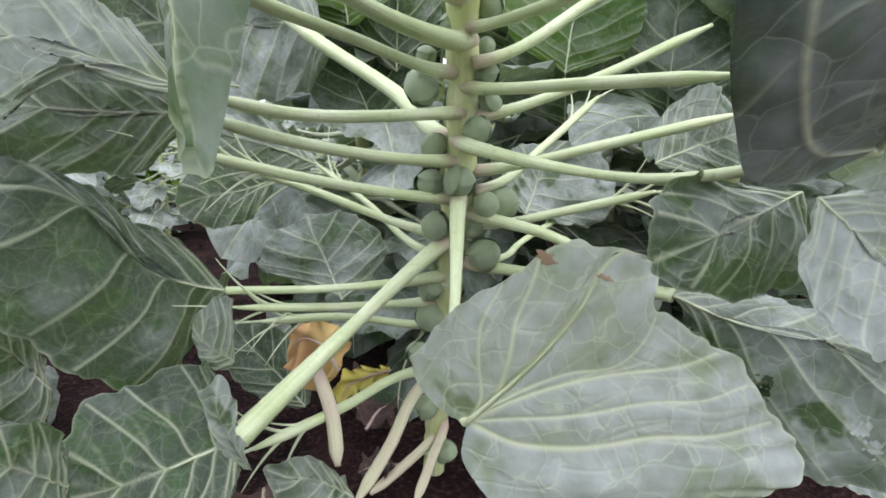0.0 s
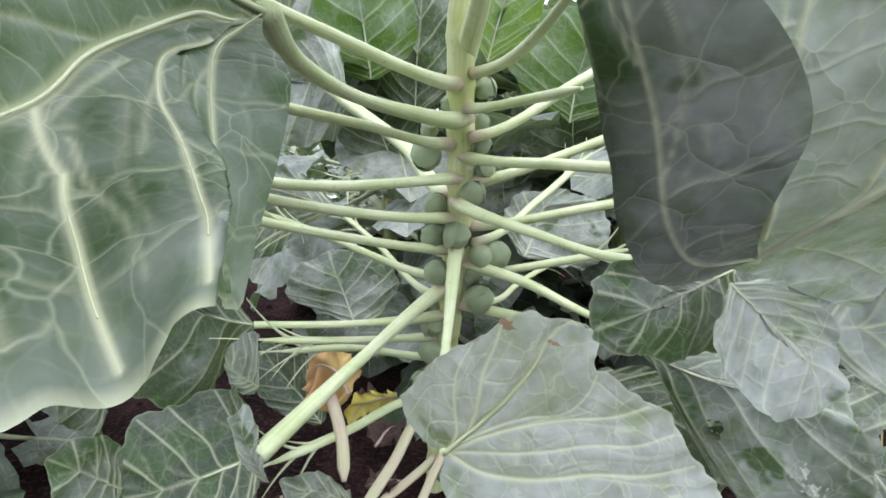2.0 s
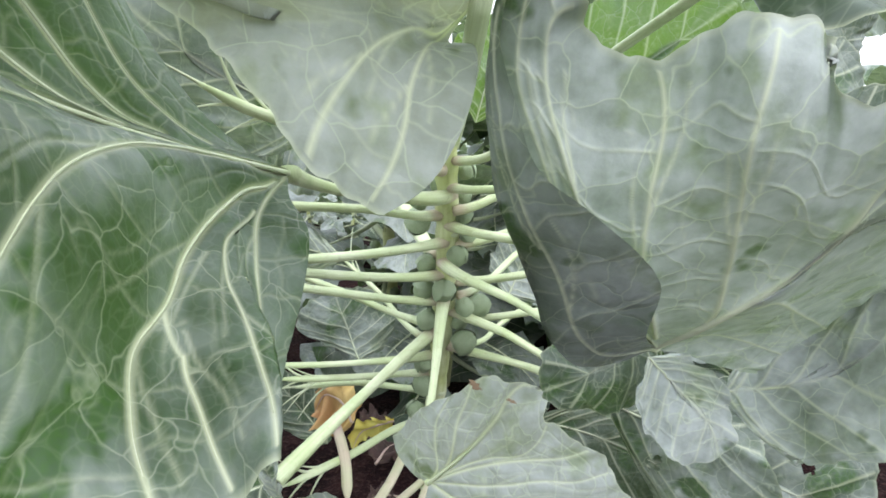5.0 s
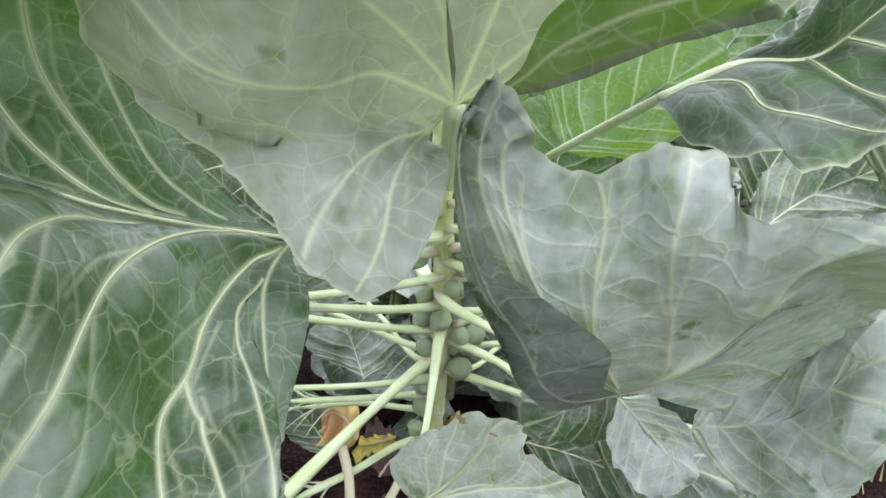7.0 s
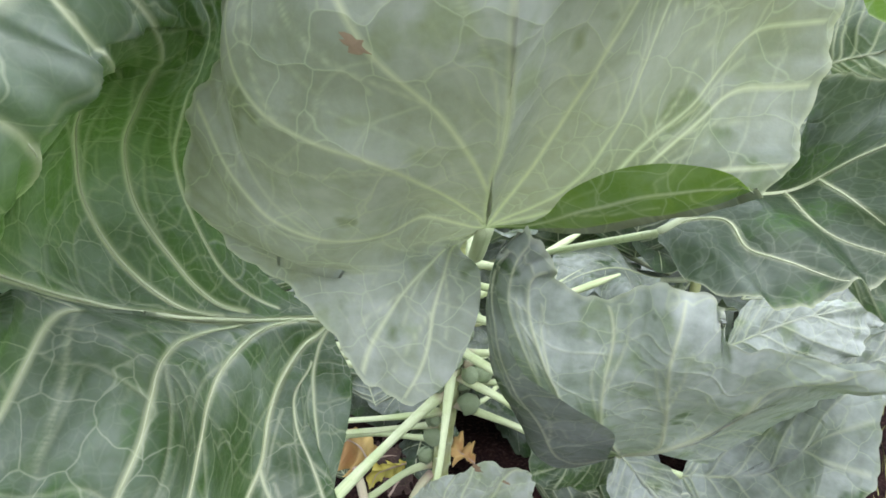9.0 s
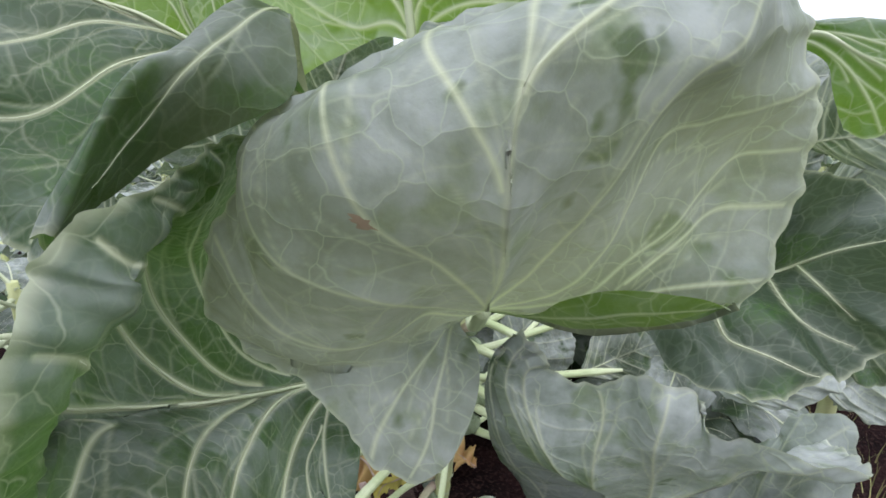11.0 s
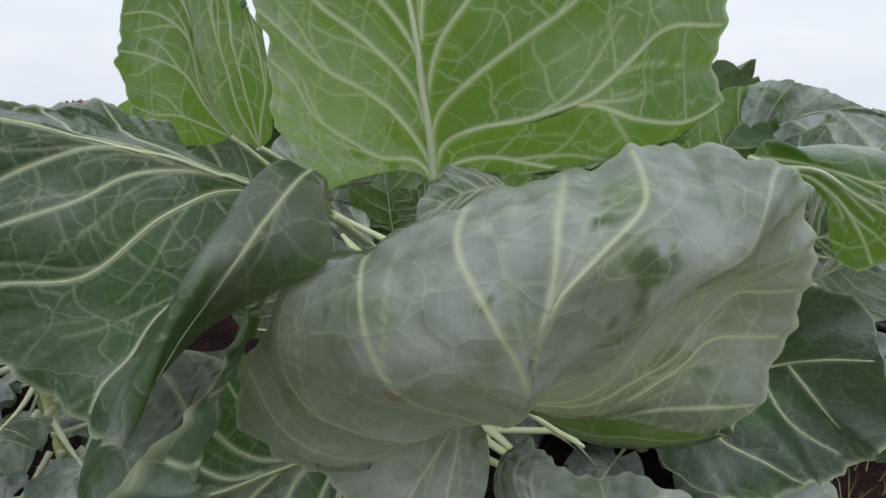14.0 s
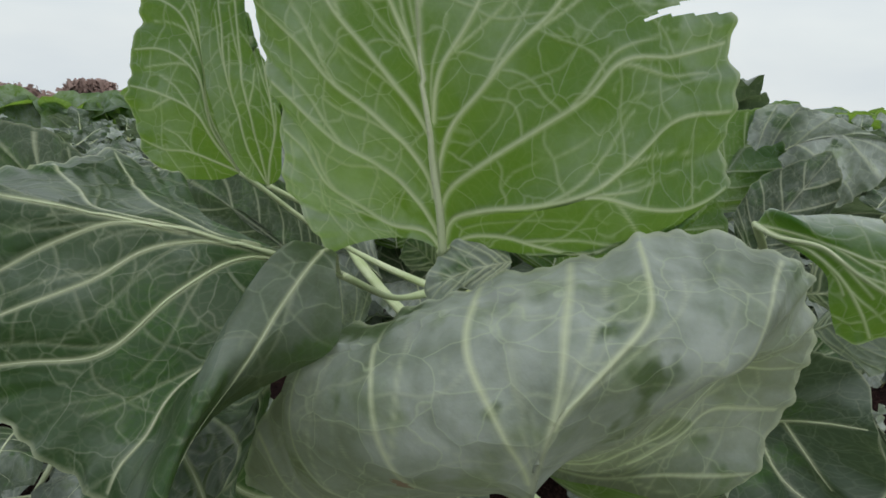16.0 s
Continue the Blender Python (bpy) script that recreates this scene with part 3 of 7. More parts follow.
def fanned(blade, wid, seed, quilt=-0.05, res=(120, 150)):
    """The same leaf as a Fan: its veins leave the midrib in turn and run out to the margin."""
    rnd, fan = random.Random(int(seed * 1000) + 7), Fan(seed, quilt, blade.ruffle, res)
    stations = (0.0, 0.09, 0.22, 0.37, 0.54, 0.74)

    def line(side, k, far, vein):
        path = [(k * q, 0.0) for q in ((0, 0.5, 1) if k > 0.05 else (0,))] + [(k + far * 0.34, 0.36), (k + far * 0.72, 0.7), (min(0.99, k + far), 1.0)]
        p = np.array([blade.at(a, b, side) for a, b in path])
        step = np.linalg.norm(np.diff(p, axis=0), axis=1)
        fan.vein(vein, p, float(step[:len(path) - 4].sum() / step.sum()) if k > 0.05 else 0.0)

    line(0, 0.0, 0.02, 0)
    for k in stations:
        line(0, k, (0.2 + rnd.uniform(-0.03, 0.05)) * (1 - k) + 0.03, 0.75 - 0.4 * k)
    fan.vein(1.3, [blade.at(q, 0.0, 0) for q in (0.0, 0.25, 0.45, 0.65, 0.82, 1.0)])
    for k in reversed(stations):
        line(1, k, (0.2 + rnd.uniform(-0.03, 0.05)) * (1 - k) + 0.03, 0.75 - 0.4 * k)
    line(1, 0.0, 0.02, 0)
    return fan


# ---- ground ----
def fall(x, y):
    """The field drops gently away, more so to the left."""
    return -0.058 * max(0.0, y - 2.5) + (0.09 * max(-4.0, min(0.0, x + 0.5)) + 0.03 * min(0.0, x + 4.5)) * min(1.0, max(0.0, (y - 1.5) / 4)) - 0.05 * max(0.0, y - 10)


def ground():
    x = np.r_[-400, -120, -40, -15, -8, np.linspace(-5, 5, 126), 8, 15, 40, 120, 400]
    y = np.r_[-400, -60, -10, np.linspace(-3, 6, 114), 9, 15, 40, 120, 400, 1500]
    v = []
    for b in y:
        for a in x:
            near = max(0.0, 1 - max(abs(a) / 6, abs(b - 1.5) / 6))
            z = near * (0.03 * noise.noise((a * 4, b * 4, 0)) + 0.018 * noise.noise((a * 13, b * 13, 3)))
            v.append((a, b, z - 0.01 + fall(a, b)))
    n = len(x)
    f = [(i * n + j, i * n + j + 1, (i + 1) * n + j + 1, (i + 1) * n + j) for i in range(len(y) - 1) for j in range(n - 1)]
    tagged(new("ground", mesh("ground", v, f, SOIL)), "dark reddish-brown crumbly field soil", "soil", kind="structure")


ground()

# ---- the sprout plant in front ----
plant = tagged(new("brussels_sprout_plant"), "tall sprout plant with grey-green leaves and small green buds", "plant", "sprout plants in the field")
STEM_LINE = [(0.093, 0.520, 0.666), (0.121, 0.535, 0.641), (0.120, 0.550, 0.588), (0.120, 0.567, 0.534), (0.121, 0.590, 0.469), (0.121, 0.605, 0.392), (0.114, 0.625, 0.321), (0.107, 0.650, 0.226), (0.098, 0.680, 0.113), (0.092, 0.700, -0.003)]
su = np.linspace(0, 1, 220)
rad = 0.0148 - 0.003 * np.abs(su - 0.55) + 0.0007 * np.sin(su * 95) + 0.0004 * np.sin(su * 211 + 1)
part("stem", rod_mesh("stem", curve(STEM_LINE, su), rad, 20, 1.0, (0, -1, 0), 0.0, STEM), plant, "thick yellow-green stem with leaf scars")


def scar_pads():
    """Raised oval marks left on the stem by shed leaves."""
    rnd, axis = random.Random(31), curve(STEM_LINE, np.linspace(0.2, 0.98, 30))
    for i, c in enumerate(axis):
        a = i * 2.4 + rnd.uniform(-0.3, 0.3)
        if math.sin(a) > 0.3:
            continue
        out = np.array((math.cos(a), math.sin(a), 0.0))
        side = np.array((-math.sin(a), math.cos(a), 0.0))
        wide, tall = rnd.uniform(0.006, 0.009), rnd.uniform(0.003, 0.0045)
        v = [c + out * 0.0168]
        for ring, lift in ((0.55, 0.0166), (1.0, 0.0135)):
            v += [c + out * (lift - 0.003 * (math.cos(q) * ring) ** 2) + side * wide * ring * math.cos(q) + np.array((0, 0, tall * ring * math.sin(q))) for q in np.arange(12) * math.tau / 12]
        f = [(0, 1 + k, 1 + (k + 1) % 12) for k in range(12)] + [(1 + k, 13 + k, 13 + (k + 1) % 12, 1 + (k + 1) % 12) for k in range(12)]
        part("leaf_scar", mesh("leaf_scar", v, f, VEIN), plant)


scar_pads()


def crop_leaf(name, rib, left, right, petiole=None, bl=0.05, br=0.05, bloom=0.45, wid=0.006, flap_a=None, flap_b=None, ruffle=1.0, veins=None, slits=(), flap_veins=None, fine=False, skin=None, owner=None, bloom_r=None, turn_bloom=0.65, thin=False, turn_thin=False, scars=(), stout=1.0, spread=0.0, holes=()):
    seed = sum(map(ord, name)) * 0.137 % 9
    blade = Blade(rib, left, right, bl, br, seed, ruffle=ruffle)
    if not veins and not flap_a:
        return fanned(blade, wid, seed + 0.1).leaf(petiole, (bloom, bloom if bloom_r is None else bloom_r), skin or (THIN if thin else THICK), wid, stout, owner=owner, thick=0.45 * wid / 0.007, spread=spread, rods=False, net=0.55, holes=holes, gain=0.55)
    clear = thin or skin in (LIT, LUSH)
    nu, nv = (280, 140) if fine else (100, 34)
    nc = 2 * nv + 1
    v, f, uv = blade.grid(nu, nv)
    ribs = list(blade.auto(wid)) if veins is None else [(a, p, wid * b, wid * 0.05) for a, b, p in veins]
    pale = np.tile(np.clip((np.abs(np.linspace(-1, 1, nc)) - 0.965) / 0.035, 0, 1) * 0.55, nu)
    for side, path, w0, w1 in ribs + [(0, [(0.0, 0.0), (0.5, 0.0), (0.95, 0.0)], wid * (1.1 if clear and fine else 0.6), wid * 0.15)]:
        q = curve([(a, b, 0) for a, b in path], np.linspace(0, 1, 130))
        p = blade.at(np.clip(q[:, 0], 0, 1), np.clip(q[:, 1], 0, 1), side)
        near = np.flatnonzero(((v > p.min(0) - 0.012) & (v < p.max(0) + 0.012)).all(1))
        d = apart(v[near], p) / (0.0010 + 0.38 * np.linspace(w0, w1, 130))[None]
        pale[near] = np.maximum(pale[near], (np.exp(-(d**2)) * np.linspace(0.3 if veins is None else 1.0, 0.2 if veins is None else 0.45, 130)).max(1))
    if fine:
        n = np.zeros_like(v)
        a, c = v[[q[2] for q in f]] - v[[q[0] for q in f]], v[[q[3] for q in f]] - v[[q[1] for q in f]]
        np.add.at(n, [q[0] for q in f], np.cross(a, c))
        n = unit(n)
        n *= np.where(((FRONT - v) * n).sum(1) > 0, 1, -1)[:, None]
        v = v + n * (0.0007 * pale * (np.abs(np.tile(np.linspace(-1, 1, nc), nu)) < 0.96))[:, None]
    skins, turned = [skin or (THIN if thin else THICK)], 0
    wax = np.tile(np.interp(np.linspace(-1, 1, nc), (-0.12, 0.12), (bloom, bloom if bloom_r is None else bloom_r)), nu)
    for side, s0, s1, u, gape in slits:
        v, f, twins = opened(v, f, nc, nv + round((2 * side - 1) * u * nv), round(s0 * (nu - 1)), round(s1 * (nu - 1)), gape)
        uv, pale, wax = np.concatenate([uv, uv[twins]]), np.r_[pale, pale[twins]], np.r_[wax, wax[twins]]
    if flap_a:
        v2, f2, uv2 = strip(flap_a, flap_b, 0.12, 60, 24, seed)
        sheet, lines = v2.reshape(60, 24, 3), []
        for path in flap_veins or [[(k, 0), (k + 0.05, 0.4), (k + 0.08, 0.93)] for k in (0.12, 0.3, 0.47, 0.63, 0.8)]:
            q = np.clip(curve([(a, c, 0) for a, c in path], np.linspace(0, 1, 22))[:, :2], 0, 0.99) * (59, 23)
            i, j = q[:, 0].astype(int), q[:, 1].astype(int)
            a, c = (q[:, 0] - i)[:, None], (q[:, 1] - j)[:, None]
            lines.append((sheet[i, j] * (1 - a) + sheet[i + 1, j] * a) * (1 - c) + (sheet[i, j + 1] * (1 - a) + sheet[i + 1, j + 1] * a) * c)
        flat = np.concatenate(lines)
        glow = 0.45 * np.exp(-((np.linalg.norm(v2[:, None] - flat[None], axis=2).min(1) / 0.0022) ** 2))
        f = f + [tuple(i + len(v) for i in q) for q in f2]
        v, uv, pale = np.concatenate([v, v2]), np.concatenate([uv, uv2]), np.r_[pale, np.maximum(glow, np.tile(np.clip((np.linspace(0, 1, 24) - 0.95) * 12, 0, 0.5), 60))]
        wax = np.r_[wax, np.full(len(v2), turn_bloom)]
        skins, turned = skins + [LUSH if turn_thin else THICK], len(f2)
    leaf = part("leaf", mesh("leaf", v, f, skins, uv, vein=pale, wax=wax, second=turned), owner or plant)
    part("midrib", mesh("midrib", *blade.midrib(wid, 0.18 if clear and fine else 0.6), VEIN), leaf)
    for line in lines if flap_a else ():
        part("vein", mesh("vein", *tube(line, np.linspace(0.0006, 0.0002, 22), 6, 0.6, (0.2, -0.8, 0.5)), VEIN), leaf)
    for side, path, w0, w1 in () if bloom > 1.1 else ribs:
        part("vein", mesh("vein", *blade.rod(side, path, w0 * (0.3 if clear and fine else 0.42 if fine else 0.72), w1 * 0.8, 60 if fine else 30), VEIN), leaf)
    for side, a, b, size in scars:
        part("scar", mesh("scar", *blade.spot(side, a, b, size), SCAR), leaf, "brown withered patch")
    if petiole:
        u = np.linspace(0, 1, 40)
        rad = wid * (stout * (1.35 - 0.65 * np.minimum(1, u * 2.2)) + spread * u**1.6)
        part("petiole", rod_mesh("petiole", curve(rooted(petiole), u), rad, 14, 0.8, (0, -0.3, 1), 0.16, STALK), leaf)
    return leaf


def stalk(line, w0, w1, mat=None, fan=False):
    u = np.linspace(0, 1, 34)
    rad = (w1 + (w0 - w1) * np.maximum(0, 1 - u * 4) ** 1.5) * np.clip((1.03 - u) * 6, 0.25, 1) ** 0.7
    part("petiole", rod_mesh("petiole", curve(rooted(line), u), rad, 14, 0.8, (0, -0.3, 1), 0.16, mat or STALK), plant)
    if fan:
        p = curve(line, np.linspace(0, 1, 20))
        ahead = unit(p[-1] - p[-4])
        aside = unit(np.cross(ahead, (0.1, -1.0, 0.25)))
        for k, turn in enumerate((-0.75, -0.4, 0.1, 0.45, 0.8)):
            s = np.linspace(0, 1, 14)[:, None]
            start = p[13 + (k * 2) % 6]
            run = 0.05 + 0.012 * (k % 3)
            way = start + ahead * run * s + aside * run * turn * s**1.7 + np.array((0, 0, -0.006)) * s**2
            part("vein", mesh("vein", *tube(way, np.linspace(w1 * 0.42, 0.0004, 14), 7, 0.7, (0, -0.6, 0.8)), VEIN), plant)


side_plant = tagged(new("brussels_sprout_plant"), "sprout plant with upturned green leaves beside the tall one", "plant", "sprout plants in the field")
part("stem", mesh("stem", *tube(curve([(0.78, 0.75, -0.03), (0.74, 0.7, 0.3), (0.68, 0.6, 0.66)], np.linspace(0, 1, 30)), np.linspace(0.016, 0.011, 30), 10), STEM), side_plant)
fan = Fan(2.3, quilt=-0.05)
fan.vein(0.0, [(0.154, 0.250, 0.642), (0.189, 0.210, 0.657), (0.200, 0.180, 0.678), (0.220, 0.165, 0.691), (0.251, 0.152, 0.696), (0.273, 0.155, 0.692), (0.292, 0.170, 0.682)])
fan.vein(0.3, [(0.154, 0.250, 0.642), (0.188, 0.217, 0.652), (0.208, 0.184, 0.665), (0.234, 0.168, 0.676), (0.262, 0.160, 0.683), (0.282, 0.163, 0.685)])
fan.vein(0.0, [(0.154, 0.250, 0.642), (0.187, 0.225, 0.646), (0.217, 0.190, 0.651), (0.247, 0.174, 0.660), (0.277, 0.170, 0.669), (0.298, 0.176, 0.679)])
fan.vein(0.3, [(0.154, 0.250, 0.642), (0.228, 0.205, 0.663), (0.253, 0.187, 0.685), (0.284, 0.182, 0.691), (0.309, 0.185, 0.692), (0.319, 0.186, 0.693)])
fan.vein(0.5, [(0.154, 0.250, 0.642), (0.224, 0.205, 0.667), (0.248, 0.187, 0.698), (0.270, 0.189, 0.720), (0.288, 0.197, 0.735), (0.310, 0.197, 0.737), (0.332, 0.195, 0.739)], 0.50)
fan.vein(0.7, [(0.154, 0.250, 0.642), (0.218, 0.205, 0.675), (0.242, 0.187, 0.706), (0.267, 0.189, 0.727), (0.286, 0.195, 0.756), (0.294, 0.195, 0.767), (0.315, 0.190, 0.770), (0.334, 0.190, 0.772)], 0.03)
fan.vein(0.6, [(0.154, 0.250, 0.642), (0.211, 0.190, 0.688), (0.223, 0.168, 0.722), (0.230, 0.150, 0.763), (0.235, 0.146, 0.779), (0.264, 0.158, 0.786), (0.306, 0.172, 0.796), (0.328, 0.190, 0.805)])
fan.vein(0.7, [(0.154, 0.250, 0.642), (0.187, 0.170, 0.709), (0.211, 0.120, 0.763), (0.222, 0.112, 0.787), (0.235, 0.108, 0.805), (0.256, 0.112, 0.819), (0.261, 0.118, 0.838), (0.279, 0.150, 0.849), (0.296, 0.175, 0.851)])
fan.vein(0.0, [(0.154, 0.250, 0.642), (0.180, 0.165, 0.711), (0.197, 0.112, 0.765), (0.212, 0.102, 0.798), (0.228, 0.104, 0.822), (0.236, 0.115, 0.838), (0.248, 0.150, 0.850), (0.259, 0.190, 0.857)])
fan.vein(0.8, [(0.154, 0.250, 0.642), (0.156, 0.165, 0.682), (0.162, 0.130, 0.709), (0.159, 0.085, 0.766), (0.163, 0.079, 0.805), (0.181, 0.090, 0.820), (0.208, 0.113, 0.838), (0.212, 0.135, 0.844), (0.214, 0.175, 0.855)], 0.64)
fan.vein(1.5, [(0.154, 0.250, 0.642), (0.155, 0.165, 0.680), (0.160, 0.130, 0.709), (0.159, 0.085, 0.766), (0.163, 0.079, 0.805), (0.165, 0.088, 0.821), (0.165, 0.100, 0.832), (0.170, 0.125, 0.838), (0.177, 0.165, 0.841)])
fan.vein(0.9, [(0.154, 0.250, 0.642), (0.155, 0.165, 0.679), (0.158, 0.130, 0.707), (0.158, 0.085, 0.766), (0.144, 0.085, 0.789), (0.123, 0.108, 0.816), (0.123, 0.118, 0.821), (0.126, 0.135, 0.827), (0.131, 0.165, 0.824)], 0.60)
fan.vein(1.0, [(0.154, 0.250, 0.642), (0.154, 0.170, 0.677), (0.131, 0.125, 0.715), (0.099, 0.100, 0.742), (0.085, 0.093, 0.776), (0.082, 0.100, 0.795), (0.079, 0.125, 0.801), (0.082, 0.165, 0.799)])
fan.vein(1.0, [(0.154, 0.250, 0.642), (0.148, 0.215, 0.655), (0.125, 0.165, 0.676), (0.098, 0.128, 0.693), (0.063, 0.122, 0.705), (0.037, 0.122, 0.724), (0.033, 0.140, 0.781), (0.044, 0.170, 0.781)])
fan.vein(0.9, [(0.154, 0.250, 0.642), (0.146, 0.230, 0.646), (0.111, 0.203, 0.656), (0.093, 0.185, 0.646), (0.070, 0.170, 0.644), (0.035, 0.158, 0.658), (0.024, 0.150, 0.676), (0.005, 0.150, 0.713), (-0.001, 0.155, 0.723)])
fan.vein(0.0, [(0.154, 0.250, 0.642), (0.139, 0.245, 0.637), (0.104, 0.205, 0.640), (0.068, 0.177, 0.637), (0.032, 0.163, 0.643), (0.010, 0.158, 0.660), (-0.015, 0.158, 0.687)])
fan.vein(0.0, [(0.154, 0.250, 0.642), (0.136, 0.255, 0.632), (0.120, 0.230, 0.633), (0.097, 0.205, 0.632), (0.078, 0.190, 0.628), (0.046, 0.180, 0.624), (0.015, 0.172, 0.638), (-0.012, 0.168, 0.651)])
fan.vein(0.0, [(0.154, 0.250, 0.642), (0.135, 0.262, 0.629), (0.122, 0.235, 0.626), (0.104, 0.208, 0.619), (0.083, 0.198, 0.612), (0.064, 0.190, 0.605), (0.052, 0.186, 0.595)])
fan.vein(0.6, [(0.154, 0.250, 0.642), (0.131, 0.270, 0.627), (0.120, 0.228, 0.622), (0.104, 0.205, 0.610), (0.092, 0.192, 0.593), (0.082, 0.185, 0.572), (0.080, 0.178, 0.556)])
fan.vein(0.4, [(0.154, 0.250, 0.642), (0.132, 0.270, 0.625), (0.123, 0.222, 0.608), (0.120, 0.205, 0.590), (0.120, 0.200, 0.576), (0.116, 0.192, 0.556), (0.106, 0.185, 0.537)])
fan.vein(0.0, [(0.154, 0.250, 0.642), (0.136, 0.268, 0.623), (0.151, 0.235, 0.614), (0.152, 0.215, 0.596), (0.144, 0.203, 0.568), (0.129, 0.192, 0.545), (0.113, 0.188, 0.535)])
fan.leaf(petiole=[(0.120, 0.570, 0.546), (0.135, 0.500, 0.590), (0.144, 0.420, 0.618), (0.148, 0.285, 0.614), (0.154, 0.250, 0.642)], bloom=(0.25, 0.4, 0.55, 0.62, 0.74, 0.78, 0.76, 0.68, 0.62, 0.74, 0.7), skin=LIT, wid=0.007, stout=1.35, rods=None, proud=0.12, net=0.75, turned=(0, 2.0, THIN), thick=0.85, scars=[((0.096, 0.100, 0.742), 0.0042)])
fan = Fan(4.1, quilt=-0.05, ruffle=1.2)
fan.vein(0.0, [(0.106, 0.205, 0.827), (0.117, 0.203, 0.831), (0.132, 0.195, 0.835), (0.155, 0.182, 0.837), (0.177, 0.175, 0.840)])
fan.vein(0.6, [(0.106, 0.205, 0.827), (0.118, 0.200, 0.838), (0.138, 0.188, 0.845), (0.163, 0.178, 0.843), (0.188, 0.175, 0.842), (0.207, 0.180, 0.850)])
fan.vein(0.5, [(0.106, 0.205, 0.827), (0.109, 0.203, 0.844), (0.127, 0.187, 0.858), (0.157, 0.176, 0.866), (0.185, 0.169, 0.877), (0.215, 0.177, 0.869), (0.253, 0.200, 0.867), (0.271, 0.215, 0.877)], 0.50)
fan.vein(0.9, [(0.106, 0.205, 0.827), (0.109, 0.203, 0.846), (0.127, 0.187, 0.859), (0.157, 0.175, 0.867), (0.185, 0.169, 0.878), (0.205, 0.178, 0.896), (0.224, 0.190, 0.916), (0.268, 0.220, 0.922)])
fan.vein(0.9, [(0.106, 0.205, 0.827), (0.105, 0.202, 0.863), (0.125, 0.186, 0.886), (0.156, 0.176, 0.911), (0.178, 0.175, 0.928), (0.188, 0.178, 0.942), (0.223, 0.200, 0.947), (0.266, 0.230, 0.959)])
fan.vein(0.0, [(0.106, 0.205, 0.827), (0.103, 0.200, 0.873), (0.124, 0.186, 0.903), (0.151, 0.178, 0.931), (0.179, 0.179, 0.954), (0.201, 0.192, 0.971), (0.248, 0.225, 0.984)])
fan.vein(0.9, [(0.106, 0.205, 0.827), (0.101, 0.199, 0.883), (0.108, 0.192, 0.907), (0.122, 0.186, 0.925), (0.135, 0.183, 0.944), (0.156, 0.185, 0.967), (0.171, 0.195, 0.991), (0.193, 0.220, 1.017)], 0.20)
fan.vein(0.7, [(0.106, 0.205, 0.827), (0.101, 0.198, 0.880), (0.097, 0.194, 0.913), (0.099, 0.192, 0.934), (0.111, 0.190, 0.954), (0.124, 0.190, 0.981), (0.130, 0.220, 1.025)], 0.38)
fan.vein(1.6, [(0.106, 0.205, 0.827), (0.102, 0.200, 0.861), (0.097, 0.196, 0.889), (0.092, 0.194, 0.915), (0.088, 0.195, 0.942), (0.086, 0.200, 0.970), (0.083, 0.210, 1.001), (0.078, 0.235, 1.033)])
fan.vein(0.7, [(0.106, 0.205, 0.827), (0.100, 0.200, 0.866), (0.095, 0.196, 0.900), (0.089, 0.195, 0.937), (0.075, 0.200, 0.962), (0.062, 0.205, 0.988), (0.046, 0.230, 1.022)], 0.50)
fan.vein(0.9, [(0.106, 0.205, 0.827), (0.101, 0.203, 0.855), (0.094, 0.197, 0.903), (0.075, 0.197, 0.926), (0.059, 0.200, 0.943), (0.039, 0.205, 0.963), (0.021, 0.215, 0.986), (-0.001, 0.235, 1.011)], 0.32)
fan.vein(0.9, [(0.106, 0.205, 0.827), (0.100, 0.205, 0.849), (0.097, 0.203, 0.871), (0.081, 0.203, 0.891), (0.061, 0.205, 0.908), (0.034, 0.208, 0.926), (0.017, 0.212, 0.943), (-0.017, 0.230, 0.969)], 0.18)
fan.vein(0.9, [(0.106, 0.205, 0.827), (0.099, 0.207, 0.844), (0.081, 0.210, 0.866), (0.060, 0.211, 0.880), (0.039, 0.212, 0.889), (0.017, 0.215, 0.906), (-0.006, 0.222, 0.925)], 0.08)
fan.vein(0.8, [(0.106, 0.205, 0.827), (0.095, 0.210, 0.837), (0.068, 0.225, 0.836), (0.048, 0.232, 0.844), (0.025, 0.226, 0.862), (0.013, 0.224, 0.884), (-0.001, 0.225, 0.896)])
fan.vein(0.0, [(0.106, 0.205, 0.827), (0.091, 0.213, 0.834), (0.068, 0.226, 0.831), (0.047, 0.234, 0.833), (0.024, 0.234, 0.839), (-0.001, 0.232, 0.848)])
fan.vein(0.0, [(0.106, 0.205, 0.827), (0.089, 0.213, 0.831), (0.070, 0.226, 0.827), (0.053, 0.235, 0.821), (0.038, 0.238, 0.815), (0.026, 0.240, 0.808)])
fan.leaf(petiole=[(0.100, 0.450, 0.657), (0.107, 0.300, 0.765), (0.106, 0.205, 0.827)], bloom=(0.25, 0.22, 0.25, 0.3, 0.35, 0.45, 0.8), skin=THIN, wid=0.0065, rods=False, thick=0.8, cuts=[(4.75, 0.74, 0.22), (5.35, 0.72, 0.1)])
fan = Fan(5.7, quilt=0.06, ruffle=0.8, res=(330, 420))
fan.vein(0.0, [(0.026, 0.310, 0.544), (0.028, 0.300, 0.533), (0.050, 0.272, 0.510), (0.052, 0.250, 0.477), (0.048, 0.237, 0.452), (0.043, 0.226, 0.420)])
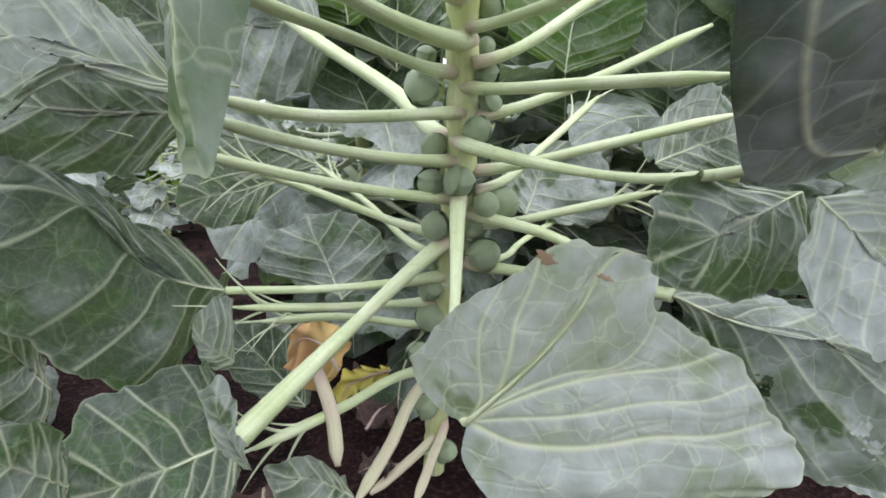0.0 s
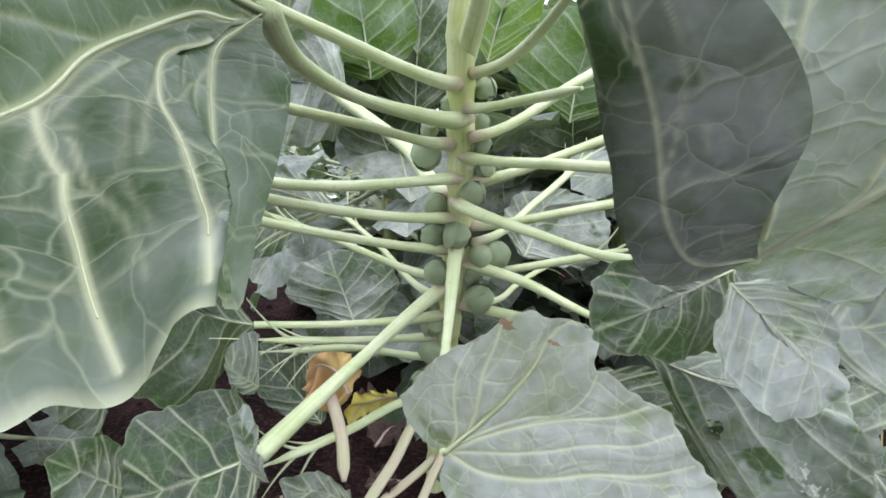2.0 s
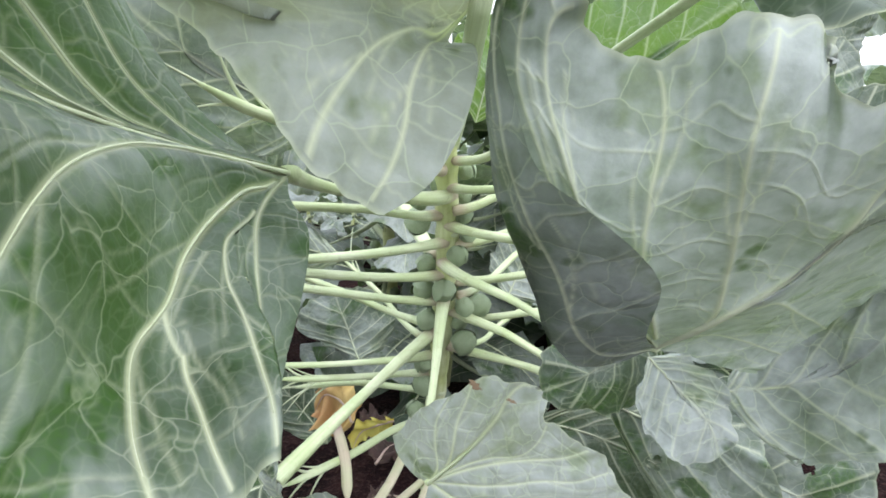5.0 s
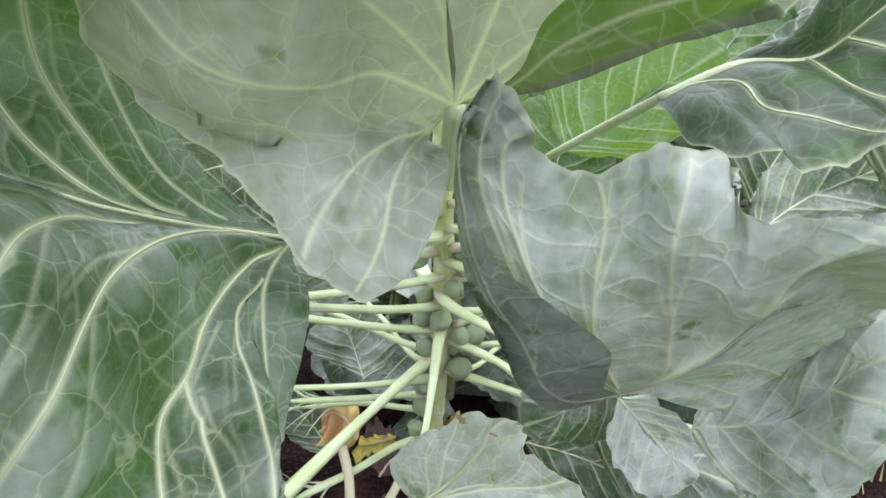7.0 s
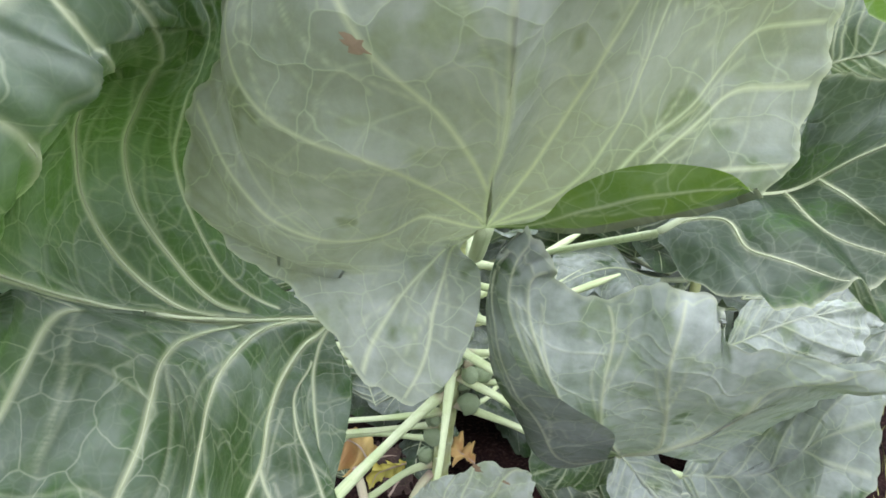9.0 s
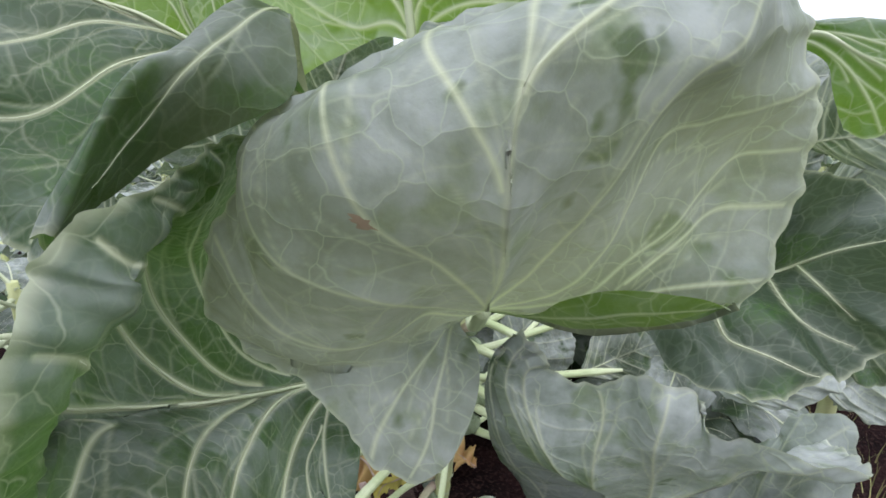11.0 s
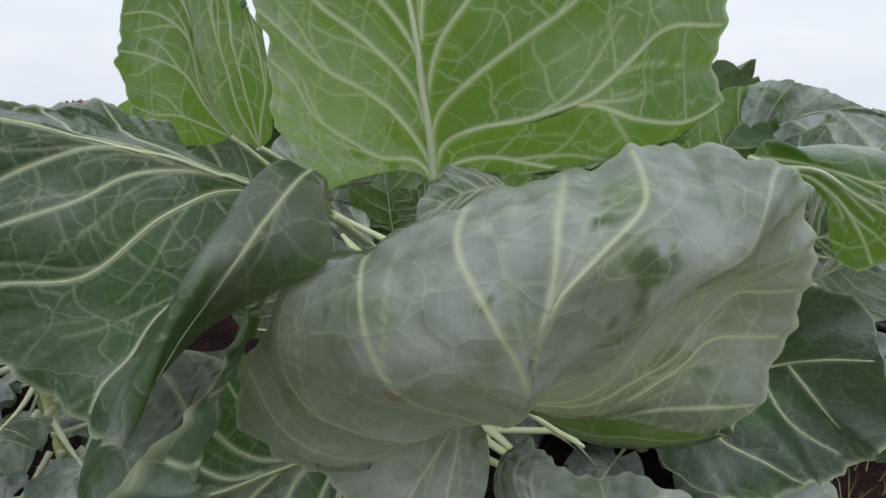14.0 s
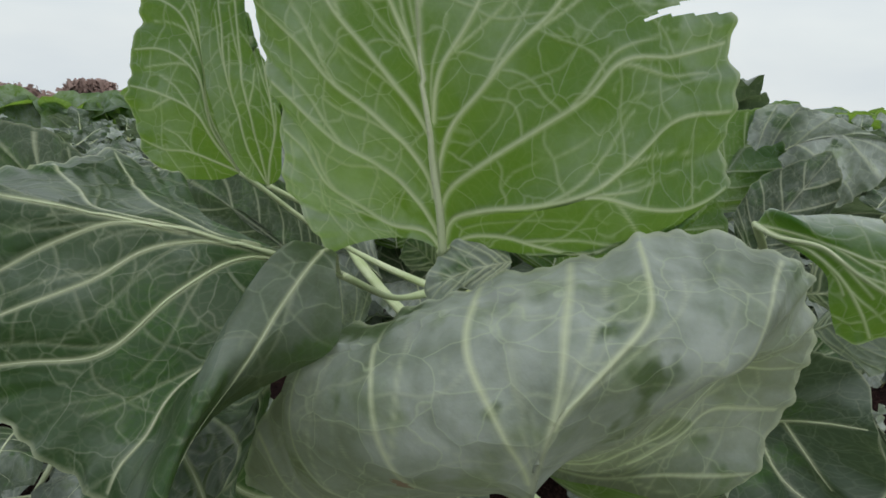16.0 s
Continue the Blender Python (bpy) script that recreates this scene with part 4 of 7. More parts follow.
fan.vein(0.4, [(0.026, 0.310, 0.544), (0.020, 0.295, 0.534), (0.021, 0.263, 0.519), (0.027, 0.243, 0.496), (0.038, 0.221, 0.461), (0.041, 0.215, 0.423)])
fan.vein(0.2, [(0.026, 0.310, 0.544), (0.019, 0.290, 0.535), (0.020, 0.257, 0.520), (0.016, 0.235, 0.513), (0.024, 0.215, 0.498), (0.042, 0.195, 0.484), (0.064, 0.162, 0.470), (0.081, 0.130, 0.462), (0.083, 0.122, 0.455)], 0.22)
fan.vein(0.2, [(0.026, 0.310, 0.544), (0.017, 0.288, 0.536), (0.013, 0.250, 0.523), (0.015, 0.203, 0.502), (0.021, 0.175, 0.486), (0.027, 0.162, 0.469), (0.043, 0.145, 0.459), (0.054, 0.133, 0.450), (0.069, 0.120, 0.437)], 0.70)
fan.vein(1.1, [(0.026, 0.310, 0.544), (0.019, 0.298, 0.537), (0.012, 0.273, 0.536), (0.005, 0.248, 0.525), (0.007, 0.205, 0.508), (0.014, 0.173, 0.491), (0.014, 0.150, 0.483), (0.024, 0.127, 0.463), (0.040, 0.108, 0.451), (0.051, 0.100, 0.440)], 0.05)
fan.vein(1.0, [(0.026, 0.310, 0.544), (0.012, 0.290, 0.552), (-0.005, 0.250, 0.560), (-0.005, 0.190, 0.565), (-0.001, 0.150, 0.559), (0.012, 0.107, 0.541), (0.014, 0.086, 0.522), (0.001, 0.075, 0.499), (-0.013, 0.070, 0.477)], 0.14)
fan.vein(0.9, [(0.026, 0.310, 0.544), (-0.016, 0.262, 0.557), (-0.031, 0.205, 0.571), (-0.015, 0.130, 0.585), (-0.001, 0.095, 0.579), (0.003, 0.080, 0.567), (0.001, 0.066, 0.552), (0.001, 0.055, 0.533)], 0.20)
fan.vein(0.6, [(0.026, 0.310, 0.544), (-0.025, 0.238, 0.566), (-0.048, 0.195, 0.583), (-0.057, 0.155, 0.600), (-0.057, 0.110, 0.615), (-0.051, 0.083, 0.601), (-0.056, 0.070, 0.580), (-0.070, 0.060, 0.559)], 0.68)
fan.vein(1.6, [(0.026, 0.310, 0.544), (-0.025, 0.238, 0.567), (-0.048, 0.195, 0.584), (-0.066, 0.162, 0.601), (-0.073, 0.115, 0.627), (-0.075, 0.095, 0.640), (0.010, 0.025, 0.709), (0.006, 0.012, 0.715)])
fan.vein(0.0, [(0.026, 0.310, 0.544), (-0.025, 0.238, 0.568), (-0.049, 0.197, 0.588), (-0.076, 0.172, 0.606), (-0.093, 0.155, 0.637), (-0.083, 0.125, 0.676), (0.018, 0.042, 0.727), (-0.001, 0.035, 0.734)])
fan.vein(0.9, [(0.026, 0.310, 0.544), (-0.024, 0.240, 0.570), (-0.051, 0.200, 0.590), (-0.078, 0.190, 0.622), (-0.094, 0.186, 0.659), (-0.084, 0.172, 0.697), (-0.038, 0.130, 0.728), (0.022, 0.045, 0.740), (0.017, 0.036, 0.755)], 0.23)
fan.vein(0.9, [(0.026, 0.310, 0.544), (-0.013, 0.262, 0.562), (-0.036, 0.240, 0.576), (-0.060, 0.213, 0.622), (-0.076, 0.205, 0.661), (-0.075, 0.200, 0.690), (-0.043, 0.170, 0.717), (0.019, 0.085, 0.750), (0.019, 0.065, 0.757)], 0.20)
fan.vein(0.4, [(0.026, 0.310, 0.544), (0.006, 0.290, 0.555), (-0.016, 0.275, 0.567), (-0.038, 0.250, 0.597), (-0.053, 0.240, 0.637), (-0.056, 0.225, 0.678), (-0.021, 0.180, 0.718), (0.012, 0.150, 0.758), (0.019, 0.120, 0.771)], 0.15)
fan.vein(0.0, [(0.026, 0.310, 0.544), (-0.004, 0.310, 0.560), (-0.019, 0.295, 0.578), (-0.035, 0.288, 0.602), (-0.050, 0.283, 0.629), (-0.059, 0.270, 0.662), (0.016, 0.240, 0.777)])
fan.leaf(petiole=[(0.120, 0.570, 0.503), (0.068, 0.510, 0.508), (0.031, 0.445, 0.519), (0.016, 0.385, 0.532), (0.026, 0.310, 0.544)], bloom=(0.3, 0.3, 0.32, 0.34, 0.3, 0.2, 0.08, 0.05), skin=LUSH, wid=0.0075, roll=(7.6, 11.4, 0.9, 0.4), net=0.5, fine=0.001, stout=1.2, spread=0.25, cuts=[(1.55, 0.5, 0.3)], links=([(4, 0.6), (3.6, 0.63), (3.0, 0.7)], [(8, 0.72), (7.6, 0.72), (7.0, 0.68)]))
fan = Fan(1.4, quilt=-0.03)
fan.vein(0.0, [(0.288, 0.322, 0.422), (0.289, 0.350, 0.410), (0.328, 0.372, 0.397), (0.371, 0.385, 0.380), (0.405, 0.390, 0.372)])
fan.vein(0.3, [(0.288, 0.322, 0.422), (0.297, 0.325, 0.427), (0.332, 0.350, 0.422), (0.380, 0.370, 0.410), (0.421, 0.385, 0.392), (0.452, 0.390, 0.378)], 0.20)
fan.vein(0.4, [(0.288, 0.322, 0.422), (0.300, 0.315, 0.433), (0.319, 0.265, 0.471), (0.396, 0.340, 0.444), (0.456, 0.385, 0.412), (0.470, 0.390, 0.404)], 0.30)
fan.vein(0.0, [(0.288, 0.322, 0.422), (0.308, 0.275, 0.459), (0.330, 0.245, 0.496), (0.340, 0.215, 0.534), (0.374, 0.240, 0.526), (0.428, 0.290, 0.506), (0.480, 0.340, 0.483)])
fan.vein(1.2, [(0.288, 0.322, 0.422), (0.306, 0.270, 0.463), (0.328, 0.240, 0.500), (0.335, 0.215, 0.531), (0.337, 0.196, 0.556), (0.343, 0.172, 0.572), (0.353, 0.160, 0.580), (0.361, 0.155, 0.589)])
fan.vein(0.0, [(0.288, 0.322, 0.422), (0.306, 0.270, 0.464), (0.328, 0.240, 0.501), (0.333, 0.213, 0.536), (0.334, 0.197, 0.558), (0.333, 0.185, 0.573), (0.337, 0.175, 0.587)])
fan.vein(0.0, [(0.288, 0.322, 0.422), (0.305, 0.270, 0.465), (0.321, 0.240, 0.503), (0.316, 0.205, 0.543), (0.309, 0.193, 0.570), (0.303, 0.190, 0.583)])
fan.vein(0.0, [(0.288, 0.322, 0.422), (0.304, 0.272, 0.465), (0.313, 0.240, 0.507), (0.301, 0.200, 0.556), (0.296, 0.188, 0.591), (0.294, 0.186, 0.619)])
fan.vein(0.8, [(0.288, 0.322, 0.422), (0.304, 0.280, 0.456), (0.294, 0.245, 0.500), (0.279, 0.212, 0.542), (0.271, 0.192, 0.572), (0.273, 0.186, 0.600), (0.275, 0.190, 0.618)], 0.15)
fan.vein(0.0, [(0.288, 0.322, 0.422), (0.293, 0.285, 0.454), (0.272, 0.238, 0.509), (0.261, 0.213, 0.551), (0.258, 0.203, 0.585), (0.260, 0.198, 0.621)])
fan.vein(0.8, [(0.288, 0.322, 0.422), (0.264, 0.275, 0.461), (0.245, 0.243, 0.498), (0.241, 0.225, 0.541), (0.243, 0.219, 0.579), (0.239, 0.217, 0.593), (0.233, 0.215, 0.603)], 0.10)
fan.vein(0.0, [(0.288, 0.322, 0.422), (0.253, 0.270, 0.467), (0.230, 0.240, 0.510), (0.217, 0.222, 0.547), (0.215, 0.217, 0.575), (0.214, 0.212, 0.607)])
fan.vein(0.8, [(0.288, 0.322, 0.422), (0.245, 0.270, 0.471), (0.213, 0.232, 0.521), (0.193, 0.214, 0.565), (0.182, 0.212, 0.597), (0.184, 0.200, 0.624), (0.197, 0.200, 0.625)])
fan.vein(0.4, [(0.288, 0.322, 0.422), (0.234, 0.275, 0.468), (0.205, 0.237, 0.519), (0.185, 0.218, 0.564), (0.171, 0.212, 0.597), (0.173, 0.197, 0.630), (0.182, 0.184, 0.652)])
fan.vein(0.0, [(0.288, 0.322, 0.422), (0.263, 0.325, 0.407), (0.233, 0.322, 0.402), (0.208, 0.298, 0.428), (0.185, 0.266, 0.486), (0.166, 0.240, 0.526), (0.157, 0.225, 0.572), (0.156, 0.213, 0.606), (0.162, 0.200, 0.634), (0.170, 0.192, 0.646)])
fan.vein(0.4, [(0.288, 0.322, 0.422), (0.255, 0.310, 0.420), (0.222, 0.280, 0.443), (0.198, 0.245, 0.495), (0.180, 0.225, 0.528), (0.166, 0.214, 0.568), (0.159, 0.207, 0.603), (0.162, 0.197, 0.630)])
fan.vein(0.0, [(0.288, 0.322, 0.422), (0.263, 0.275, 0.448), (0.256, 0.240, 0.492), (0.237, 0.222, 0.512), (0.205, 0.208, 0.537), (0.182, 0.204, 0.554), (0.170, 0.200, 0.583), (0.161, 0.200, 0.610), (0.163, 0.195, 0.628)])
fan.leaf(petiole=[(0.122, 0.575, 0.417), (0.196, 0.500, 0.400), (0.239, 0.410, 0.401), (0.288, 0.322, 0.422)], bloom=(1.25, 1.2, 1.1, 1.1, 1.15, 1.2, 1.1, 0.9, 0.6, 0.55), skin=THICK, wid=0.0065)
fan = Fan(6.2, quilt=0.05, res=(240, 260))
fan.vein(0.0, [(0.117, 0.400, 0.246), (0.113, 0.395, 0.225), (0.123, 0.380, 0.212), (0.148, 0.360, 0.202), (0.200, 0.340, 0.204)])
fan.vein(0.0, [(0.117, 0.400, 0.246), (0.139, 0.378, 0.234), (0.182, 0.355, 0.239), (0.233, 0.350, 0.250), (0.271, 0.352, 0.250), (0.309, 0.362, 0.248)])
fan.vein(0.8, [(0.117, 0.400, 0.246), (0.139, 0.383, 0.243), (0.178, 0.365, 0.249), (0.223, 0.358, 0.260), (0.253, 0.358, 0.260), (0.292, 0.366, 0.265)])
fan.vein(0.4, [(0.117, 0.400, 0.246), (0.143, 0.380, 0.260), (0.182, 0.367, 0.270), (0.219, 0.362, 0.280), (0.249, 0.362, 0.281), (0.278, 0.367, 0.288)])
fan.vein(0.6, [(0.117, 0.400, 0.246), (0.142, 0.381, 0.271), (0.174, 0.373, 0.287), (0.202, 0.371, 0.294), (0.237, 0.371, 0.298), (0.261, 0.372, 0.307)])
fan.vein(0.3, [(0.117, 0.400, 0.246), (0.142, 0.382, 0.274), (0.173, 0.374, 0.291), (0.201, 0.371, 0.297), (0.214, 0.370, 0.313), (0.219, 0.371, 0.331)])
fan.vein(1.1, [(0.117, 0.400, 0.246), (0.142, 0.385, 0.280), (0.163, 0.376, 0.309), (0.180, 0.368, 0.341), (0.184, 0.368, 0.352), (0.199, 0.370, 0.367), (0.219, 0.372, 0.359)])
fan.vein(0.0, [(0.117, 0.400, 0.246), (0.141, 0.385, 0.281), (0.159, 0.377, 0.311), (0.171, 0.371, 0.336), (0.176, 0.370, 0.353), (0.181, 0.372, 0.370)])
fan.vein(0.6, [(0.117, 0.400, 0.246), (0.134, 0.388, 0.272), (0.140, 0.379, 0.299), (0.143, 0.378, 0.323), (0.152, 0.376, 0.349), (0.155, 0.377, 0.362)])
fan.vein(0.3, [(0.117, 0.400, 0.246), (0.125, 0.394, 0.265), (0.123, 0.390, 0.290), (0.124, 0.387, 0.318), (0.137, 0.384, 0.344)])
fan.vein(0.0, [(0.117, 0.400, 0.246), (0.112, 0.400, 0.256), (0.104, 0.400, 0.277), (0.104, 0.400, 0.298), (0.114, 0.396, 0.329)])
fan.vein(0.0, [(0.117, 0.400, 0.246), (0.108, 0.404, 0.246), (0.095, 0.408, 0.255), (0.084, 0.412, 0.269), (0.081, 0.414, 0.285)])
fan.leaf(petiole=[(0.118, 0.590, 0.366), (0.112, 0.500, 0.291), (0.107, 0.440, 0.243), (0.117, 0.400, 0.246)], bloom=(0.95, 1.0, 0.95), skin=LIT, wid=0.0065, thick=1.1, net=0.6, rods=False, rib=0.6, scars=[((0.157, 0.372, 0.361), 0.0042), ((0.189, 0.370, 0.351), 0.0024)])
fan = Fan(3.8, quilt=0.05)
fan.vein(0.0, [(0.033, 0.235, 0.793), (0.009, 0.228, 0.805), (-0.024, 0.215, 0.824), (-0.053, 0.220, 0.834), (-0.080, 0.250, 0.841), (-0.097, 0.275, 0.845)])
fan.vein(0.5, [(0.033, 0.235, 0.793), (-0.008, 0.212, 0.818), (-0.037, 0.195, 0.832), (-0.070, 0.205, 0.841), (-0.118, 0.245, 0.846), (-0.159, 0.285, 0.860)], 0.25)
fan.vein(0.4, [(0.033, 0.235, 0.793), (-0.029, 0.193, 0.828), (-0.054, 0.178, 0.842), (-0.085, 0.170, 0.850), (-0.124, 0.200, 0.855), (-0.167, 0.235, 0.861)], 0.40)
fan.vein(0.0, [(0.033, 0.235, 0.793), (-0.029, 0.193, 0.828), (-0.068, 0.172, 0.844), (-0.106, 0.160, 0.858), (-0.156, 0.180, 0.861), (-0.197, 0.200, 0.858)])
fan.vein(1.4, [(0.033, 0.235, 0.793), (0.014, 0.225, 0.804), (-0.018, 0.200, 0.823), (-0.046, 0.180, 0.838), (-0.083, 0.162, 0.850), (-0.110, 0.150, 0.860), (-0.141, 0.145, 0.868), (-0.174, 0.150, 0.870)])
fan.vein(0.7, [(0.033, 0.235, 0.793), (-0.018, 0.200, 0.822), (-0.046, 0.180, 0.837), (-0.078, 0.162, 0.848), (-0.099, 0.146, 0.840), (-0.121, 0.132, 0.826), (-0.150, 0.125, 0.810)], 0.45)
fan.vein(0.6, [(0.033, 0.235, 0.793), (-0.013, 0.205, 0.818), (-0.041, 0.182, 0.832), (-0.062, 0.160, 0.831), (-0.077, 0.142, 0.821), (-0.091, 0.130, 0.816), (-0.108, 0.120, 0.810), (-0.137, 0.115, 0.797)], 0.35)
fan.vein(0.9, [(0.033, 0.235, 0.793), (0.004, 0.218, 0.807), (-0.015, 0.200, 0.816), (-0.026, 0.178, 0.818), (-0.043, 0.150, 0.808), (-0.072, 0.125, 0.783), (-0.104, 0.115, 0.783), (-0.138, 0.110, 0.778)], 0.15)
fan.vein(0.8, [(0.033, 0.235, 0.793), (0.019, 0.222, 0.802), (0.012, 0.195, 0.803), (0.008, 0.168, 0.798), (-0.004, 0.145, 0.785), (-0.033, 0.122, 0.764), (-0.038, 0.106, 0.751), (-0.045, 0.092, 0.741), (-0.049, 0.085, 0.726)], 0.08)
fan.vein(0.0, [(0.033, 0.235, 0.793), (0.024, 0.160, 0.842), (0.010, 0.125, 0.816), (0.017, 0.080, 0.803), (0.010, 0.068, 0.787), (0.005, 0.056, 0.766), (-0.004, 0.050, 0.747)])
fan.vein(0.3, [(0.033, 0.235, 0.793), (0.040, 0.150, 0.837), (0.030, 0.125, 0.821), (0.023, 0.100, 0.804), (0.008, 0.090, 0.781), (-0.002, 0.075, 0.762), (-0.008, 0.056, 0.744)], 0.30)
fan.vein(0.0, [(0.033, 0.235, 0.793), (0.052, 0.150, 0.831), (0.056, 0.138, 0.796), (0.031, 0.125, 0.780), (0.001, 0.110, 0.765), (-0.015, 0.090, 0.748), (-0.013, 0.062, 0.740)])
fan.leaf(petiole=[(0.072, 0.450, 0.684), (0.052, 0.330, 0.734), (0.033, 0.235, 0.793)], bloom=(0.2, 0.15, 0.1, 0.08, 0.1, 0.12, 0.25, 0.25), skin=LUSH, turned=(8.9, 99, LIT), net=0.42, wid=0.0055)
fan = Fan(7.1, quilt=-0.05, res=(150, 160))
fan.vein(0.0, [(-0.112, 0.400, 0.825), (-0.127, 0.400, 0.818), (-0.157, 0.400, 0.815), (-0.192, 0.400, 0.816)])
fan.vein(0.5, [(-0.112, 0.400, 0.825), (-0.136, 0.398, 0.835), (-0.163, 0.395, 0.844), (-0.187, 0.398, 0.844), (-0.213, 0.400, 0.853)])
fan.vein(0.6, [(-0.112, 0.400, 0.825), (-0.134, 0.395, 0.856), (-0.148, 0.392, 0.882), (-0.181, 0.395, 0.897), (-0.220, 0.405, 0.903)])
fan.vein(0.6, [(-0.112, 0.400, 0.825), (-0.135, 0.395, 0.869), (-0.146, 0.397, 0.918), (-0.174, 0.405, 0.935), (-0.217, 0.415, 0.935)])
fan.vein(0.5, [(-0.112, 0.400, 0.825), (-0.136, 0.396, 0.877), (-0.146, 0.405, 0.938), (-0.166, 0.415, 0.972), (-0.200, 0.425, 0.986)])
fan.vein(0.4, [(-0.112, 0.400, 0.825), (-0.137, 0.398, 0.879), (-0.145, 0.410, 0.938), (-0.152, 0.420, 0.978), (-0.170, 0.435, 1.012)])
fan.vein(0.0, [(-0.112, 0.400, 0.825), (-0.124, 0.400, 0.882), (-0.128, 0.412, 0.939), (-0.130, 0.424, 0.984), (-0.133, 0.440, 1.019)])
fan.leaf(petiole=[(0.065, 0.480, 0.685), (-0.029, 0.460, 0.736), (-0.112, 0.400, 0.825)], bloom=(0.2, 0.15, 0.1), skin=THIN, wid=0.005, thick=0.7)
crop_leaf(name='H',
          rib=[(0.269, 0.235, 0.646), (0.320, 0.255, 0.668), (0.372, 0.270, 0.675), (0.392, 0.236, 0.702), (0.407, 0.210, 0.717)],
          left=[(0.279, 0.250, 0.650), (0.346, 0.280, 0.675), (0.381, 0.280, 0.704), (0.369, 0.260, 0.748), (0.404, 0.250, 0.748), (0.407, 0.210, 0.717)],
          right=[(0.266, 0.225, 0.641), (0.281, 0.205, 0.624), (0.319, 0.190, 0.613), (0.362, 0.195, 0.619), (0.392, 0.200, 0.631), (0.420, 0.200, 0.663), (0.407, 0.210, 0.717)],
          petiole=[(0.153, 0.520, 0.547), (0.224, 0.330, 0.612), (0.269, 0.235, 0.646)],
          bl=0.04,
          br=0.08,
          bloom=0.05,
          bloom_r=0.0,
          veins=[
              (1, 0.24, [(0.147, 0.0), (0.333, 0.143), (0.358, 0.51), (0.44, 0.755), (0.491, 0.98)]),
              (1, 0.2, [(0.644, 0.0), (0.585, 0.469), (0.648, 0.878)]),
              (1, 0.2, [(0.757, 0.0), (0.748, 0.367), (0.704, 0.714)])],
          wid=0.0055)
crop_leaf(name='I',
          rib=[(0.380, 0.400, 0.351), (0.441, 0.360, 0.388), (0.470, 0.330, 0.449), (0.494, 0.310, 0.481)],
          left=[(0.379, 0.400, 0.363), (0.409, 0.400, 0.410), (0.458, 0.370, 0.467), (0.481, 0.340, 0.519), (0.495, 0.310, 0.515), (0.494, 0.310, 0.481)],
          right=[(0.384, 0.400, 0.339), (0.399, 0.360, 0.314), (0.427, 0.320, 0.334), (0.439, 0.280, 0.368), (0.470, 0.280, 0.407), (0.494, 0.310, 0.481)],
          petiole=[(0.143, 0.600, 0.346), (0.190, 0.570, 0.338), (0.256, 0.530, 0.315), (0.380, 0.400, 0.351)],
          bl=0.06,
          br=0.06,
          bloom=0.75,
          wid=0.006)
crop_leaf(name='J',
          rib=[(0.300, 0.370, 0.394), (0.324, 0.360, 0.370), (0.347, 0.350, 0.345), (0.357, 0.350, 0.318)],
          left=[(0.298, 0.370, 0.391), (0.293, 0.365, 0.377), (0.297, 0.360, 0.341), (0.321, 0.350, 0.316), (0.341, 0.348, 0.311), (0.357, 0.350, 0.318)],
          right=[(0.305, 0.370, 0.396), (0.325, 0.370, 0.398), (0.346, 0.360, 0.388), (0.365, 0.355, 0.354), (0.367, 0.350, 0.335), (0.357, 0.350, 0.318)],
          bl=0.08,
          br=0.08,
          bloom=0.85,
          wid=0.004)
crop_leaf(name='K',
          rib=[(0.326, 0.420, 0.391), (0.269, 0.390, 0.376), (0.228, 0.370, 0.364), (0.213, 0.370, 0.358)],
          left=[(0.319, 0.420, 0.393), (0.288, 0.410, 0.394), (0.234, 0.390, 0.402), (0.212, 0.375, 0.385), (0.209, 0.370, 0.370), (0.213, 0.370, 0.358)],
          right=[(0.328, 0.420, 0.388), (0.331, 0.410, 0.346), (0.297, 0.400, 0.330), (0.251, 0.380, 0.340), (0.224, 0.370, 0.348), (0.213, 0.370, 0.358)],
          bl=0.06,
          br=0.06,
          bloom=0.3,
          wid=0.004)
crop_leaf(name='M',
          rib=[(0.289, 0.500, 0.298), (0.330, 0.480, 0.282), (0.397, 0.460, 0.274), (0.448, 0.440, 0.267)],
          left=[(0.297, 0.510, 0.303), (0.351, 0.520, 0.290), (0.410, 0.500, 0.289), (0.450, 0.480, 0.282), (0.448, 0.440, 0.267)],
          right=[(0.319, 0.500, 0.275), (0.332, 0.490, 0.239), (0.355, 0.480, 0.194), (0.389, 0.460, 0.161), (0.413, 0.450, 0.157), (0.452, 0.440, 0.165), (0.466, 0.430, 0.219), (0.448, 0.440, 0.267)],
          petiole=[(0.142, 0.620, 0.292), (0.218, 0.570, 0.294), (0.289, 0.500, 0.298)],
          spread=0.4,
          bl=0.05,
          br=0.05,
          bloom=0.42,
          holes=[((0.430, 0.450, 0.198), 0.0060), ((0.350, 0.460, 0.238), 0.0050), ((0.345, 0.460, 0.228), 0.0050), ((0.417, 0.450, 0.212), 0.0060)],
          wid=0.0065)
